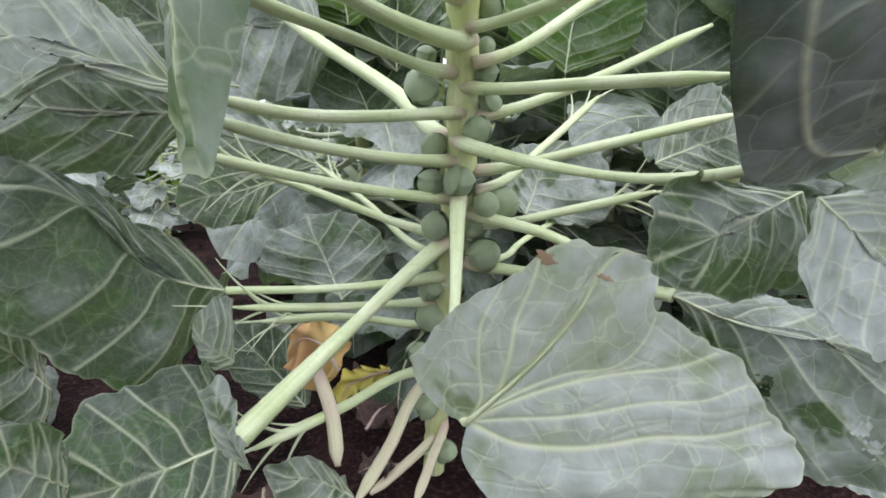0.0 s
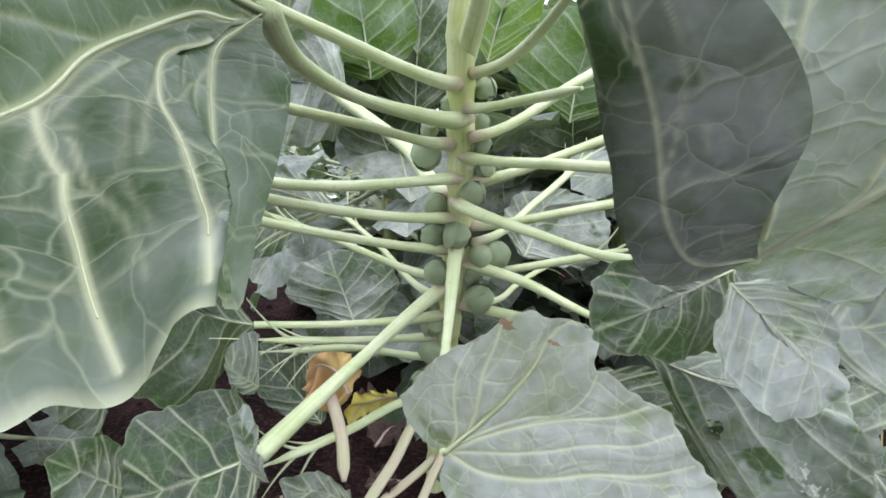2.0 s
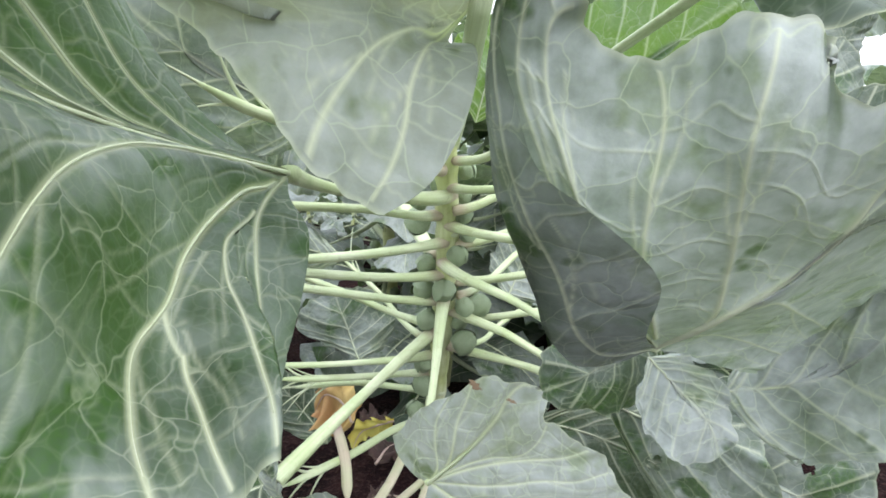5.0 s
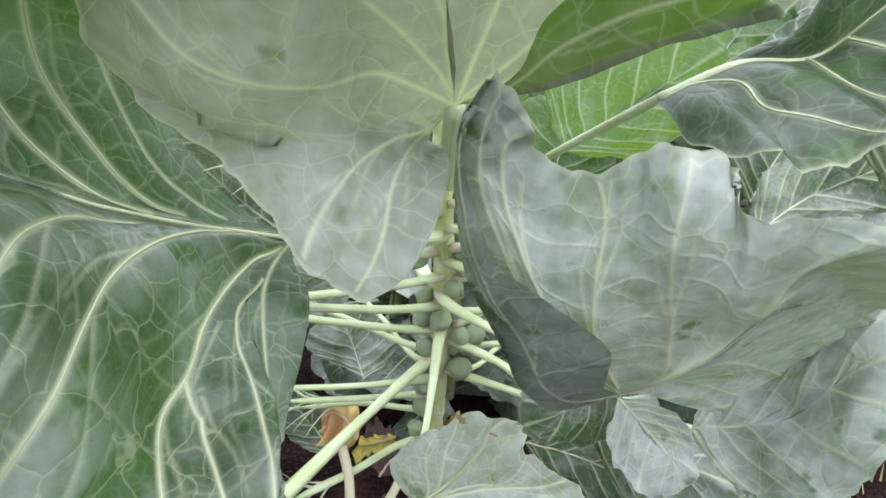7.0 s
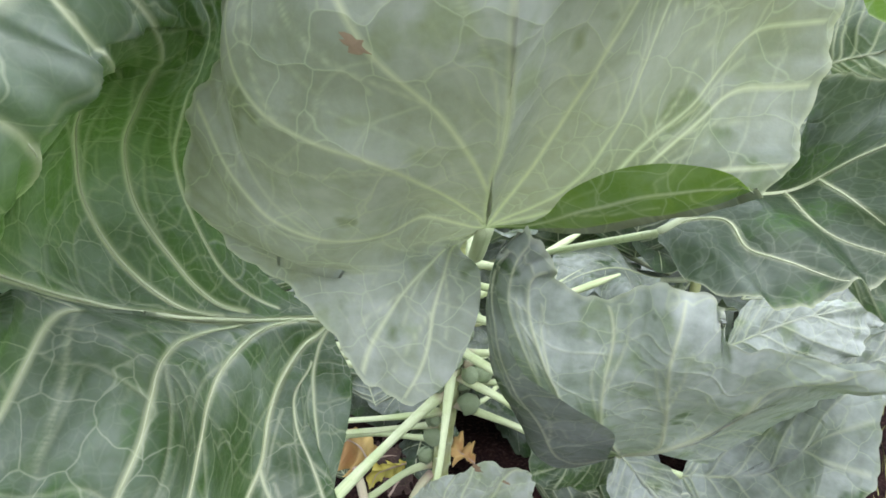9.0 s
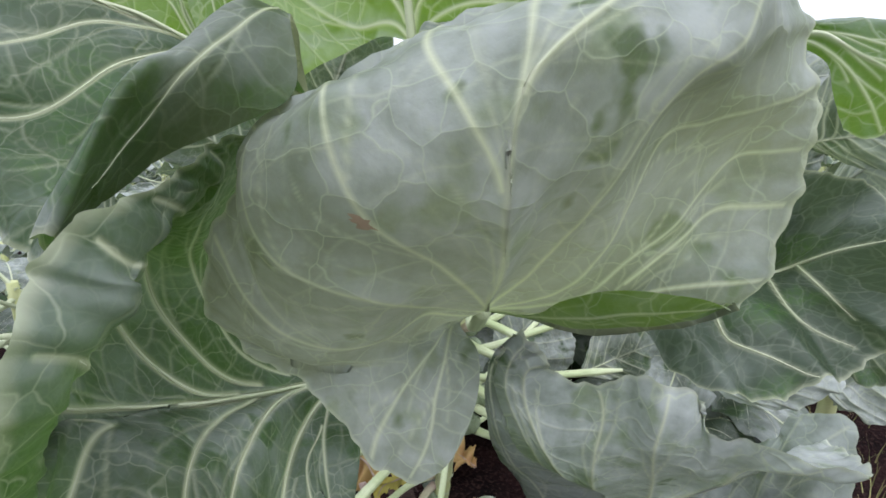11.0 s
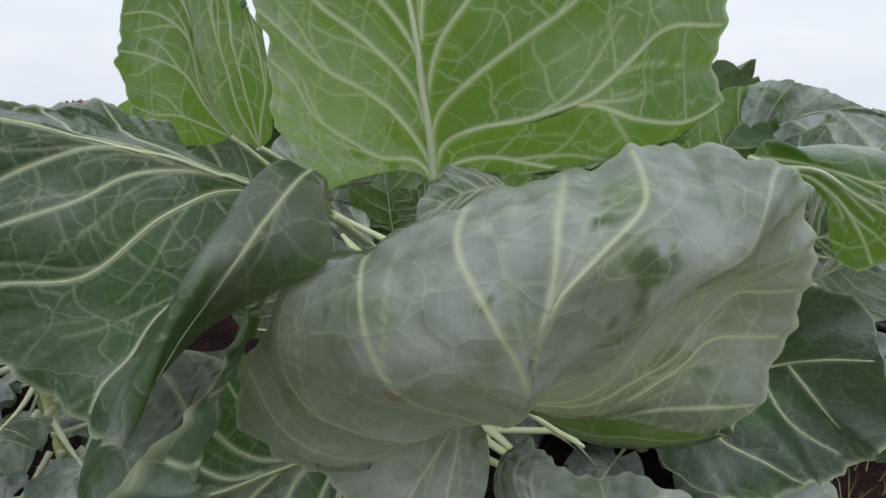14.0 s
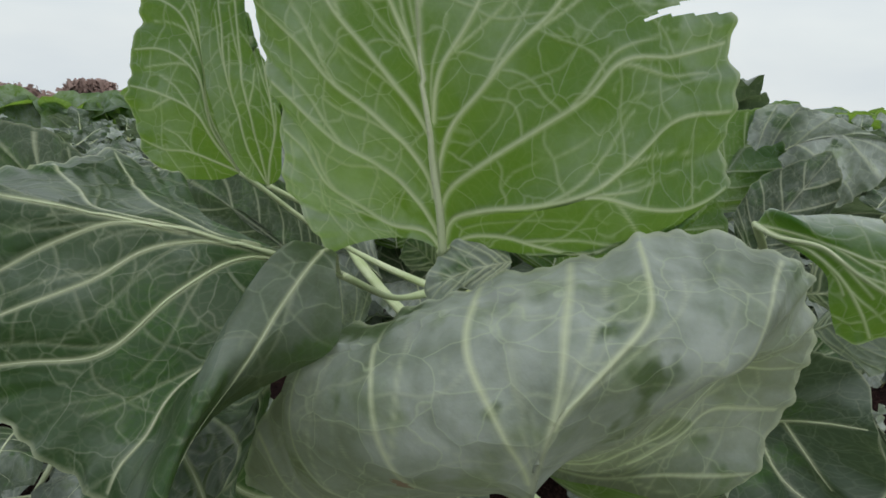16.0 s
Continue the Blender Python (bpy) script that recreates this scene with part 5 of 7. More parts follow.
crop_leaf(name='L1',
          rib=[(-0.097, 0.560, 0.285), (-0.147, 0.530, 0.312), (-0.172, 0.510, 0.364), (-0.202, 0.490, 0.389), (-0.242, 0.470, 0.391)],
          left=[(-0.099, 0.560, 0.290), (-0.128, 0.560, 0.330), (-0.169, 0.550, 0.355), (-0.207, 0.530, 0.398), (-0.238, 0.510, 0.413), (-0.242, 0.470, 0.391)],
          right=[(-0.095, 0.560, 0.277), (-0.142, 0.570, 0.240), (-0.142, 0.550, 0.208), (-0.150, 0.500, 0.215), (-0.181, 0.490, 0.223), (-0.193, 0.470, 0.257), (-0.211, 0.450, 0.301), (-0.249, 0.450, 0.347), (-0.242, 0.470, 0.391)],
          petiole=[(0.104, 0.630, 0.279), (-0.001, 0.600, 0.275), (-0.097, 0.560, 0.285)],
          bl=0.04,
          br=0.06,
          bloom=0.05,
          wid=0.0065)
crop_leaf(name='L2',
          rib=[(-0.059, 0.465, 0.194), (-0.107, 0.450, 0.178), (-0.159, 0.430, 0.169), (-0.181, 0.420, 0.168)],
          left=[(-0.058, 0.470, 0.208), (-0.070, 0.480, 0.242), (-0.105, 0.500, 0.243), (-0.151, 0.480, 0.228), (-0.178, 0.460, 0.225), (-0.179, 0.440, 0.204), (-0.181, 0.420, 0.168)],
          right=[(-0.056, 0.465, 0.182), (-0.050, 0.430, 0.159), (-0.092, 0.410, 0.139), (-0.151, 0.410, 0.139), (-0.181, 0.420, 0.168)],
          petiole=[(0.102, 0.610, 0.316), (0.009, 0.540, 0.245), (-0.059, 0.465, 0.194)],
          spread=0.8,
          bl=0.05,
          br=0.05,
          bloom=0.05,
          wid=0.0075)
crop_leaf(name='Q1',
          rib=[(-0.025, 0.500, 0.584), (-0.078, 0.480, 0.616), (-0.126, 0.460, 0.648), (-0.171, 0.440, 0.686)],
          left=[(-0.013, 0.500, 0.599), (-0.001, 0.500, 0.653), (-0.046, 0.490, 0.701), (-0.118, 0.460, 0.721), (-0.171, 0.440, 0.686)],
          right=[(-0.004, 0.500, 0.569), (-0.038, 0.500, 0.548), (-0.093, 0.480, 0.559), (-0.122, 0.470, 0.595), (-0.173, 0.450, 0.615), (-0.195, 0.440, 0.648), (-0.171, 0.440, 0.686)],
          bl=0.05,
          br=0.05,
          bloom=0.35,
          wid=0.006)
crop_leaf(name='T1',
          rib=[(0.283, 0.680, 0.607), (0.353, 0.700, 0.655), (0.424, 0.720, 0.702), (0.503, 0.740, 0.758)],
          left=[(0.266, 0.680, 0.630), (0.249, 0.700, 0.707), (0.342, 0.720, 0.762), (0.437, 0.740, 0.796), (0.503, 0.740, 0.758)],
          right=[(0.299, 0.680, 0.600), (0.381, 0.700, 0.601), (0.469, 0.720, 0.641), (0.533, 0.740, 0.698), (0.503, 0.740, 0.758)],
          bl=0.05,
          br=0.05,
          veins=[
],
          bloom=0.12,
          thin=True,
          wid=0.004)
fan = Fan(8.3, quilt=-0.05, ruffle=1.8, res=(150, 160))
fan.vein(0.0, [(-0.075, 0.378, 0.819), (-0.101, 0.382, 0.826), (-0.116, 0.385, 0.852), (-0.129, 0.385, 0.891), (-0.135, 0.390, 0.938), (-0.136, 0.400, 0.990)])
fan.vein(0.0, [(-0.075, 0.378, 0.819), (-0.095, 0.380, 0.830), (-0.106, 0.380, 0.859), (-0.115, 0.378, 0.900), (-0.122, 0.384, 0.938), (-0.123, 0.395, 0.992)])
fan.vein(0.4, [(-0.075, 0.378, 0.819), (-0.089, 0.380, 0.842), (-0.100, 0.380, 0.880), (-0.109, 0.380, 0.920), (-0.113, 0.386, 0.953), (-0.119, 0.400, 0.996)])
fan.vein(0.6, [(-0.075, 0.378, 0.819), (-0.079, 0.375, 0.846), (-0.084, 0.374, 0.872), (-0.093, 0.378, 0.911), (-0.098, 0.388, 0.954), (-0.103, 0.400, 0.996)])
fan.vein(0.4, [(-0.075, 0.378, 0.819), (-0.070, 0.374, 0.846), (-0.064, 0.372, 0.868), (-0.066, 0.374, 0.893), (-0.072, 0.380, 0.917), (-0.082, 0.390, 0.940)])
fan.vein(0.0, [(-0.075, 0.378, 0.819), (-0.065, 0.376, 0.825), (-0.059, 0.374, 0.852), (-0.057, 0.374, 0.881), (-0.062, 0.378, 0.903), (-0.069, 0.385, 0.926)])
fan.leaf(petiole=[(-0.025, 0.438, 0.769), (-0.075, 0.378, 0.819)], bloom=(0.5, 0.2, 0.12, 0.1), skin=THIN, wid=0.005, thick=0.7)
crop_leaf(name='T3',
          rib=[(0.298, 0.950, 0.513), (0.308, 0.970, 0.574), (0.330, 1.000, 0.647), (0.341, 1.020, 0.710)],
          left=[(0.289, 0.950, 0.517), (0.209, 0.960, 0.573), (0.193, 0.980, 0.642), (0.247, 1.000, 0.704), (0.341, 1.020, 0.710)],
          right=[(0.306, 0.950, 0.513), (0.395, 0.960, 0.548), (0.432, 0.980, 0.626), (0.398, 1.000, 0.696), (0.341, 1.020, 0.710)],
          bl=0.05,
          br=0.05,
          bloom=0.12,
          thin=True,
          wid=0.007)
crop_leaf(name='T5',
          rib=[(0.154, 0.850, 0.595), (0.169, 0.850, 0.654), (0.185, 0.860, 0.713), (0.192, 0.870, 0.772)],
          left=[(0.149, 0.850, 0.604), (0.108, 0.850, 0.654), (0.124, 0.860, 0.738), (0.192, 0.870, 0.772)],
          right=[(0.163, 0.850, 0.596), (0.222, 0.850, 0.646), (0.236, 0.860, 0.722), (0.192, 0.870, 0.772)],
          bl=0.05,
          br=0.05,
          bloom=0.12,
          thin=True,
          wid=0.006)
crop_leaf(name='R6',
          owner=side_plant,
          rib=[(0.412, 0.330, 0.767), (0.429, 0.320, 0.771), (0.461, 0.300, 0.777)],
          left=[(0.412, 0.330, 0.774), (0.411, 0.330, 0.805), (0.432, 0.330, 0.833), (0.458, 0.310, 0.824), (0.461, 0.300, 0.777)],
          right=[(0.416, 0.330, 0.762), (0.441, 0.320, 0.751), (0.465, 0.300, 0.754), (0.461, 0.300, 0.777)],
          bl=0.06,
          br=0.06,
          bloom=0.5,
          wid=0.005)
crop_leaf(name='V1',
          owner=side_plant,
          rib=[(0.429, 0.450, 0.481), (0.493, 0.450, 0.515), (0.565, 0.450, 0.538)],
          left=[(0.430, 0.450, 0.498), (0.448, 0.460, 0.529), (0.512, 0.460, 0.542), (0.565, 0.450, 0.538)],
          right=[(0.441, 0.450, 0.465), (0.497, 0.440, 0.456), (0.553, 0.440, 0.476), (0.580, 0.450, 0.507), (0.565, 0.450, 0.538)],
          bl=0.08,
          br=0.08,
          bloom=0.95,
          wid=0.005)
crop_leaf(name='V2',
          owner=side_plant,
          rib=[(0.663, 0.600, 0.397), (0.698, 0.600, 0.412), (0.763, 0.600, 0.449)],
          left=[(0.660, 0.600, 0.410), (0.682, 0.600, 0.453), (0.757, 0.600, 0.481), (0.763, 0.600, 0.449)],
          right=[(0.669, 0.600, 0.385), (0.717, 0.600, 0.353), (0.781, 0.600, 0.366), (0.763, 0.600, 0.449)],
          bl=0.08,
          br=0.08,
          bloom=0.95,
          wid=0.005,
          ruffle=2.0)
crop_leaf(name='T6',
          rib=[(-0.101, 0.620, 0.487), (-0.150, 0.620, 0.521), (-0.197, 0.620, 0.560), (-0.233, 0.620, 0.593)],
          left=[(-0.094, 0.620, 0.502), (-0.088, 0.630, 0.558), (-0.135, 0.640, 0.599), (-0.195, 0.630, 0.619), (-0.233, 0.620, 0.593)],
          right=[(-0.107, 0.620, 0.476), (-0.162, 0.610, 0.470), (-0.215, 0.610, 0.495), (-0.249, 0.610, 0.539), (-0.233, 0.620, 0.593)],
          bl=0.06,
          br=0.06,
          bloom=0.25,
          wid=0.006)
crop_leaf(name='T7',
          rib=[(-0.028, 0.900, 0.575), (-0.036, 0.900, 0.635), (-0.049, 0.920, 0.699), (-0.063, 0.950, 0.775)],
          left=[(-0.037, 0.900, 0.570), (-0.092, 0.900, 0.592), (-0.121, 0.910, 0.662), (-0.105, 0.930, 0.752), (-0.063, 0.950, 0.775)],
          right=[(-0.024, 0.900, 0.571), (0.027, 0.900, 0.602), (0.043, 0.920, 0.674), (0.003, 0.940, 0.763), (-0.063, 0.950, 0.775)],
          bl=0.05,
          br=0.05,
          bloom=0.12,
          thin=True,
          wid=0.006)
crop_leaf(name='T8',
          rib=[(-0.098, 0.950, 0.512), (-0.145, 0.950, 0.587), (-0.194, 0.960, 0.671), (-0.236, 0.980, 0.784)],
          left=[(-0.118, 0.950, 0.512), (-0.206, 0.950, 0.549), (-0.276, 0.960, 0.634), (-0.293, 0.970, 0.745), (-0.236, 0.980, 0.784)],
          right=[(-0.078, 0.950, 0.517), (-0.057, 0.950, 0.607), (-0.096, 0.960, 0.708), (-0.154, 0.970, 0.781), (-0.236, 0.980, 0.784)],
          bl=0.06,
          br=0.06,
          bloom=0.5,
          wid=0.007)
crop_leaf(name='N3',
          rib=[(0.463, 0.500, 0.523), (0.504, 0.520, 0.552), (0.570, 0.540, 0.582), (0.654, 0.550, 0.614)],
          left=[(0.457, 0.500, 0.529), (0.463, 0.520, 0.575), (0.518, 0.540, 0.612), (0.592, 0.550, 0.631), (0.654, 0.550, 0.614)],
          right=[(0.475, 0.500, 0.517), (0.532, 0.510, 0.523), (0.588, 0.530, 0.546), (0.655, 0.540, 0.565), (0.654, 0.550, 0.614)],
          bl=0.06,
          br=0.06,
          bloom=0.2,
          wid=0.006)
crop_leaf(name='N4',
          rib=[(0.533, 0.520, 0.477), (0.584, 0.540, 0.500), (0.680, 0.560, 0.519)],
          left=[(0.526, 0.520, 0.483), (0.550, 0.540, 0.525), (0.629, 0.560, 0.556), (0.680, 0.560, 0.519)],
          right=[(0.540, 0.520, 0.471), (0.595, 0.530, 0.470), (0.656, 0.550, 0.474), (0.680, 0.560, 0.519)],
          bl=0.06,
          br=0.06,
          bloom=1.1,
          wid=0.005,
          ruffle=1.6)
crop_leaf(name='T9',
          rib=[(-0.052, 1.050, 0.522), (-0.059, 1.050, 0.606), (-0.065, 1.070, 0.693), (-0.073, 1.100, 0.773)],
          left=[(-0.062, 1.050, 0.522), (-0.140, 1.050, 0.569), (-0.148, 1.060, 0.663), (-0.119, 1.080, 0.750), (-0.073, 1.100, 0.773)],
          right=[(-0.042, 1.050, 0.522), (0.029, 1.050, 0.569), (0.044, 1.060, 0.663), (-0.001, 1.080, 0.749), (-0.073, 1.100, 0.773)],
          bl=0.05,
          br=0.05,
          bloom=0.2,
          thin=True,
          wid=0.007)
crop_leaf(name='N5',
          rib=[(0.500, 0.800, 0.712), (0.544, 0.820, 0.773), (0.580, 0.840, 0.826), (0.615, 0.860, 0.888)],
          left=[(0.491, 0.800, 0.720), (0.466, 0.820, 0.789), (0.515, 0.840, 0.867), (0.615, 0.860, 0.888)],
          right=[(0.509, 0.800, 0.708), (0.592, 0.820, 0.723), (0.662, 0.840, 0.785), (0.615, 0.860, 0.888)],
          bl=0.05,
          br=0.05,
          bloom=0.2,
          thin=True,
          wid=0.006)
crop_leaf(name='N6',
          rib=[(-0.259, 0.420, 0.640), (-0.318, 0.440, 0.704), (-0.397, 0.480, 0.773), (-0.474, 0.500, 0.843)],
          left=[(-0.266, 0.420, 0.640), (-0.353, 0.440, 0.648), (-0.434, 0.460, 0.689), (-0.518, 0.500, 0.767), (-0.474, 0.500, 0.843)],
          right=[(-0.249, 0.420, 0.647), (-0.258, 0.440, 0.718), (-0.312, 0.470, 0.785), (-0.391, 0.500, 0.838), (-0.474, 0.500, 0.843)],
          bl=0.05,
          br=0.05,
          bloom=0.1,
          wid=0.006)
crop_leaf(name='M2',
          rib=[(0.413, 0.550, 0.222), (0.491, 0.530, 0.184), (0.547, 0.520, 0.161), (0.613, 0.500, 0.147)],
          left=[(0.418, 0.550, 0.232), (0.487, 0.560, 0.247), (0.549, 0.550, 0.262), (0.620, 0.530, 0.231), (0.613, 0.500, 0.147)],
          right=[(0.408, 0.550, 0.208), (0.412, 0.530, 0.159), (0.455, 0.500, 0.123), (0.537, 0.490, 0.104), (0.613, 0.500, 0.147)],
          bl=0.06,
          br=0.06,
          bloom=0.4,
          holes=[((0.5, 0.53, 0.18), 0.006), ((0.55, 0.52, 0.2), 0.007)],
          wid=0.006)
crop_leaf(name='M3',
          rib=[(0.239, 0.580, 0.214), (0.306, 0.570, 0.204), (0.372, 0.560, 0.181), (0.438, 0.550, 0.147)],
          left=[(0.246, 0.580, 0.223), (0.307, 0.590, 0.238), (0.384, 0.590, 0.221), (0.433, 0.570, 0.191), (0.438, 0.550, 0.147)],
          right=[(0.243, 0.580, 0.202), (0.278, 0.560, 0.162), (0.335, 0.540, 0.130), (0.402, 0.540, 0.118), (0.438, 0.550, 0.147)],
          bl=0.06,
          br=0.06,
          bloom=0.05,
          wid=0.006)
crop_leaf(name='X1',
          rib=[(-0.076, 0.520, 0.673), (-0.142, 0.540, 0.708), (-0.210, 0.560, 0.745), (-0.273, 0.580, 0.768)],
          left=[(-0.091, 0.520, 0.672), (-0.172, 0.530, 0.670), (-0.248, 0.550, 0.706), (-0.286, 0.570, 0.745), (-0.273, 0.580, 0.768)],
          right=[(-0.069, 0.520, 0.681), (-0.080, 0.540, 0.736), (-0.145, 0.560, 0.788), (-0.214, 0.580, 0.802), (-0.273, 0.580, 0.768)],
          bl=-0.08,
          br=-0.08,
          bloom=0.0,
          wid=0.004)
crop_leaf(name='T10',
          rib=[(0.483, 1.000, 0.455), (0.484, 1.000, 0.544), (0.495, 1.020, 0.617), (0.511, 1.050, 0.693)],
          left=[(0.474, 1.000, 0.455), (0.395, 1.000, 0.500), (0.382, 1.010, 0.590), (0.429, 1.030, 0.671), (0.511, 1.050, 0.693)],
          right=[(0.493, 1.000, 0.455), (0.582, 1.000, 0.509), (0.595, 1.010, 0.598), (0.559, 1.030, 0.680), (0.511, 1.050, 0.693)],
          bl=0.05,
          br=0.05,
          bloom=0.15,
          wid=0.007)
crop_leaf(name='T11',
          rib=[(0.000, 1.000, 0.419), (-0.026, 1.000, 0.483), (-0.055, 1.020, 0.547), (-0.074, 1.040, 0.612)],
          left=[(-0.009, 1.000, 0.419), (-0.093, 1.000, 0.456), (-0.128, 1.010, 0.528), (-0.120, 1.030, 0.593), (-0.074, 1.040, 0.612)],
          right=[(0.010, 1.000, 0.423), (0.068, 1.000, 0.492), (0.059, 1.010, 0.563), (0.003, 1.030, 0.610), (-0.074, 1.040, 0.612)],
          bl=0.05,
          br=0.05,
          bloom=0.1,
          wid=0.007)
crop_leaf(name='Z9',
          rib=[(-0.138, 0.850, 0.358), (-0.184, 0.840, 0.343), (-0.228, 0.830, 0.337), (-0.264, 0.820, 0.322)],
          left=[(-0.138, 0.850, 0.366), (-0.187, 0.860, 0.389), (-0.248, 0.850, 0.382), (-0.264, 0.820, 0.322)],
          right=[(-0.135, 0.850, 0.346), (-0.164, 0.820, 0.306), (-0.215, 0.810, 0.300), (-0.264, 0.820, 0.322)],
          bl=0.06,
          br=0.06,
          bloom=0.08,
          wid=0.006)
crop_leaf(name='W1',
          rib=[(-0.081, 0.740, 0.065), (-0.122, 0.760, 0.105), (-0.165, 0.780, 0.138), (-0.193, 0.800, 0.164)],
          left=[(-0.089, 0.740, 0.061), (-0.152, 0.750, 0.077), (-0.194, 0.770, 0.117), (-0.193, 0.800, 0.164)],
          right=[(-0.073, 0.740, 0.069), (-0.082, 0.760, 0.121), (-0.124, 0.780, 0.163), (-0.193, 0.800, 0.164)],
          bl=0.06,
          br=0.06,
          bloom=0.1,
          wid=0.006)
crop_leaf(name='T12',
          rib=[(0.332, 1.080, 0.437), (0.328, 1.080, 0.516), (0.334, 1.100, 0.596), (0.341, 1.120, 0.656)],
          left=[(0.322, 1.080, 0.437), (0.228, 1.080, 0.477), (0.217, 1.090, 0.566), (0.268, 1.110, 0.645), (0.341, 1.120, 0.656)],
          right=[(0.343, 1.080, 0.437), (0.432, 1.080, 0.487), (0.439, 1.090, 0.575), (0.410, 1.110, 0.645), (0.341, 1.120, 0.656)],
          bl=0.05,
          br=0.05,
          bloom=0.1,
          wid=0.007)
crop_leaf(name='T13',
          rib=[(0.034, 0.980, 0.519), (0.036, 0.980, 0.598), (0.041, 1.000, 0.678), (0.043, 1.020, 0.776)],
          left=[(0.024, 0.980, 0.519), (-0.023, 0.980, 0.568), (-0.024, 0.990, 0.666), (0.005, 1.000, 0.753), (0.043, 1.020, 0.776)],
          right=[(0.044, 0.980, 0.519), (0.100, 0.980, 0.580), (0.107, 0.990, 0.667), (0.085, 1.000, 0.753), (0.043, 1.020, 0.776)],
          bl=0.05,
          br=0.05,
          bloom=0.1,
          wid=0.006)
crop_leaf(name='X2',
          rib=[(-0.042, 0.500, 0.756), (-0.027, 0.500, 0.801), (-0.011, 0.510, 0.846), (0.005, 0.520, 0.895)],
          left=[(-0.049, 0.500, 0.755), (-0.074, 0.500, 0.788), (-0.067, 0.510, 0.851), (-0.035, 0.520, 0.895), (0.005, 0.520, 0.895)],
          right=[(-0.035, 0.500, 0.754), (0.019, 0.500, 0.776), (0.045, 0.510, 0.828), (0.037, 0.520, 0.877), (0.005, 0.520, 0.895)],
          bl=0.05,
          br=0.05,
          bloom=0.05,
          wid=0.004)
crop_leaf(name='N7',
          rib=[(0.588, 0.750, 0.651), (0.617, 0.760, 0.710), (0.659, 0.780, 0.770), (0.702, 0.800, 0.830)],
          left=[(0.579, 0.750, 0.655), (0.550, 0.760, 0.717), (0.591, 0.780, 0.785), (0.702, 0.800, 0.830)],
          right=[(0.597, 0.750, 0.647), (0.671, 0.760, 0.678), (0.719, 0.780, 0.755), (0.702, 0.800, 0.830)],
          bl=0.05,
          br=0.05,
          bloom=0.15,
          wid=0.006)
crop_leaf(name='N8',
          rib=[(0.511, 0.620, 0.548), (0.537, 0.630, 0.597), (0.575, 0.650, 0.647), (0.607, 0.670, 0.698)],
          left=[(0.504, 0.620, 0.551), (0.480, 0.630, 0.611), (0.523, 0.650, 0.674), (0.607, 0.670, 0.698)],
          right=[(0.522, 0.620, 0.544), (0.589, 0.630, 0.570), (0.632, 0.650, 0.634), (0.607, 0.670, 0.698)],
          bl=0.05,
          br=0.05,
          bloom=0.15,
          wid=0.006)
crop_leaf(name='N1',
          rib=[(-0.063, 0.450, 0.455), (-0.136, 0.440, 0.479), (-0.161, 0.430, 0.485), (-0.209, 0.420, 0.493)],
          left=[(-0.066, 0.450, 0.462), (-0.109, 0.460, 0.504), (-0.155, 0.460, 0.530), (-0.195, 0.440, 0.525), (-0.209, 0.420, 0.493)],
          right=[(-0.068, 0.450, 0.448), (-0.104, 0.440, 0.457), (-0.130, 0.430, 0.473), (-0.146, 0.420, 0.449), (-0.162, 0.410, 0.430), (-0.202, 0.410, 0.440), (-0.209, 0.420, 0.493)],
          bl=0.05,
          br=0.05,
          bloom=0.5,
          wid=0.006)
crop_leaf(name='N2',
          rib=[(-0.070, 0.470, 0.441), (-0.136, 0.490, 0.442), (-0.199, 0.500, 0.446), (-0.256, 0.500, 0.450)],
          left=[(-0.074, 0.470, 0.445), (-0.138, 0.500, 0.474), (-0.200, 0.510, 0.483), (-0.256, 0.500, 0.450)],
          right=[(-0.075, 0.470, 0.433), (-0.117, 0.490, 0.401), (-0.170, 0.500, 0.396), (-0.215, 0.500, 0.405), (-0.255, 0.500, 0.417), (-0.256, 0.500, 0.450)],
          bl=0.05,
          br=0.05,
          bloom=0.02,
          wid=0.005)
crop_leaf(name='L3',
          rib=[(-0.162, 0.420, 0.186), (-0.167, 0.400, 0.210), (-0.187, 0.380, 0.240)],
          left=[(-0.162, 0.420, 0.191), (-0.160, 0.420, 0.222), (-0.167, 0.400, 0.249), (-0.187, 0.380, 0.240)],
          right=[(-0.163, 0.420, 0.182), (-0.152, 0.390, 0.167), (-0.169, 0.370, 0.185), (-0.187, 0.380, 0.240)],
          bl=0.05,
          br=0.05,
          bloom=0.05,
          wid=0.005)
crop_leaf(name='L4',
          rib=[(-0.265, 0.550, 0.192), (-0.278, 0.540, 0.225), (-0.286, 0.520, 0.256)],
          left=[(-0.267, 0.550, 0.198), (-0.272, 0.550, 0.243), (-0.276, 0.530, 0.272), (-0.286, 0.520, 0.256)],
          right=[(-0.263, 0.550, 0.186), (-0.269, 0.540, 0.157), (-0.290, 0.520, 0.181), (-0.286, 0.520, 0.256)],
          bl=0.05,
          br=0.05,
          bloom=0.05,
          wid=0.005)
crop_leaf(name='L5',
          rib=[(0.019, 0.520, 0.097), (-0.009, 0.500, 0.130), (-0.036, 0.480, 0.150), (-0.045, 0.480, 0.156)],
          left=[(0.017, 0.520, 0.103), (0.004, 0.510, 0.134), (-0.024, 0.490, 0.158), (-0.045, 0.480, 0.156)],
          right=[(0.019, 0.520, 0.091), (0.001, 0.490, 0.092), (-0.030, 0.470, 0.126), (-0.045, 0.480, 0.156)],
          bl=0.05,
          br=0.05,
          bloom=0.4,
          wid=0.005)
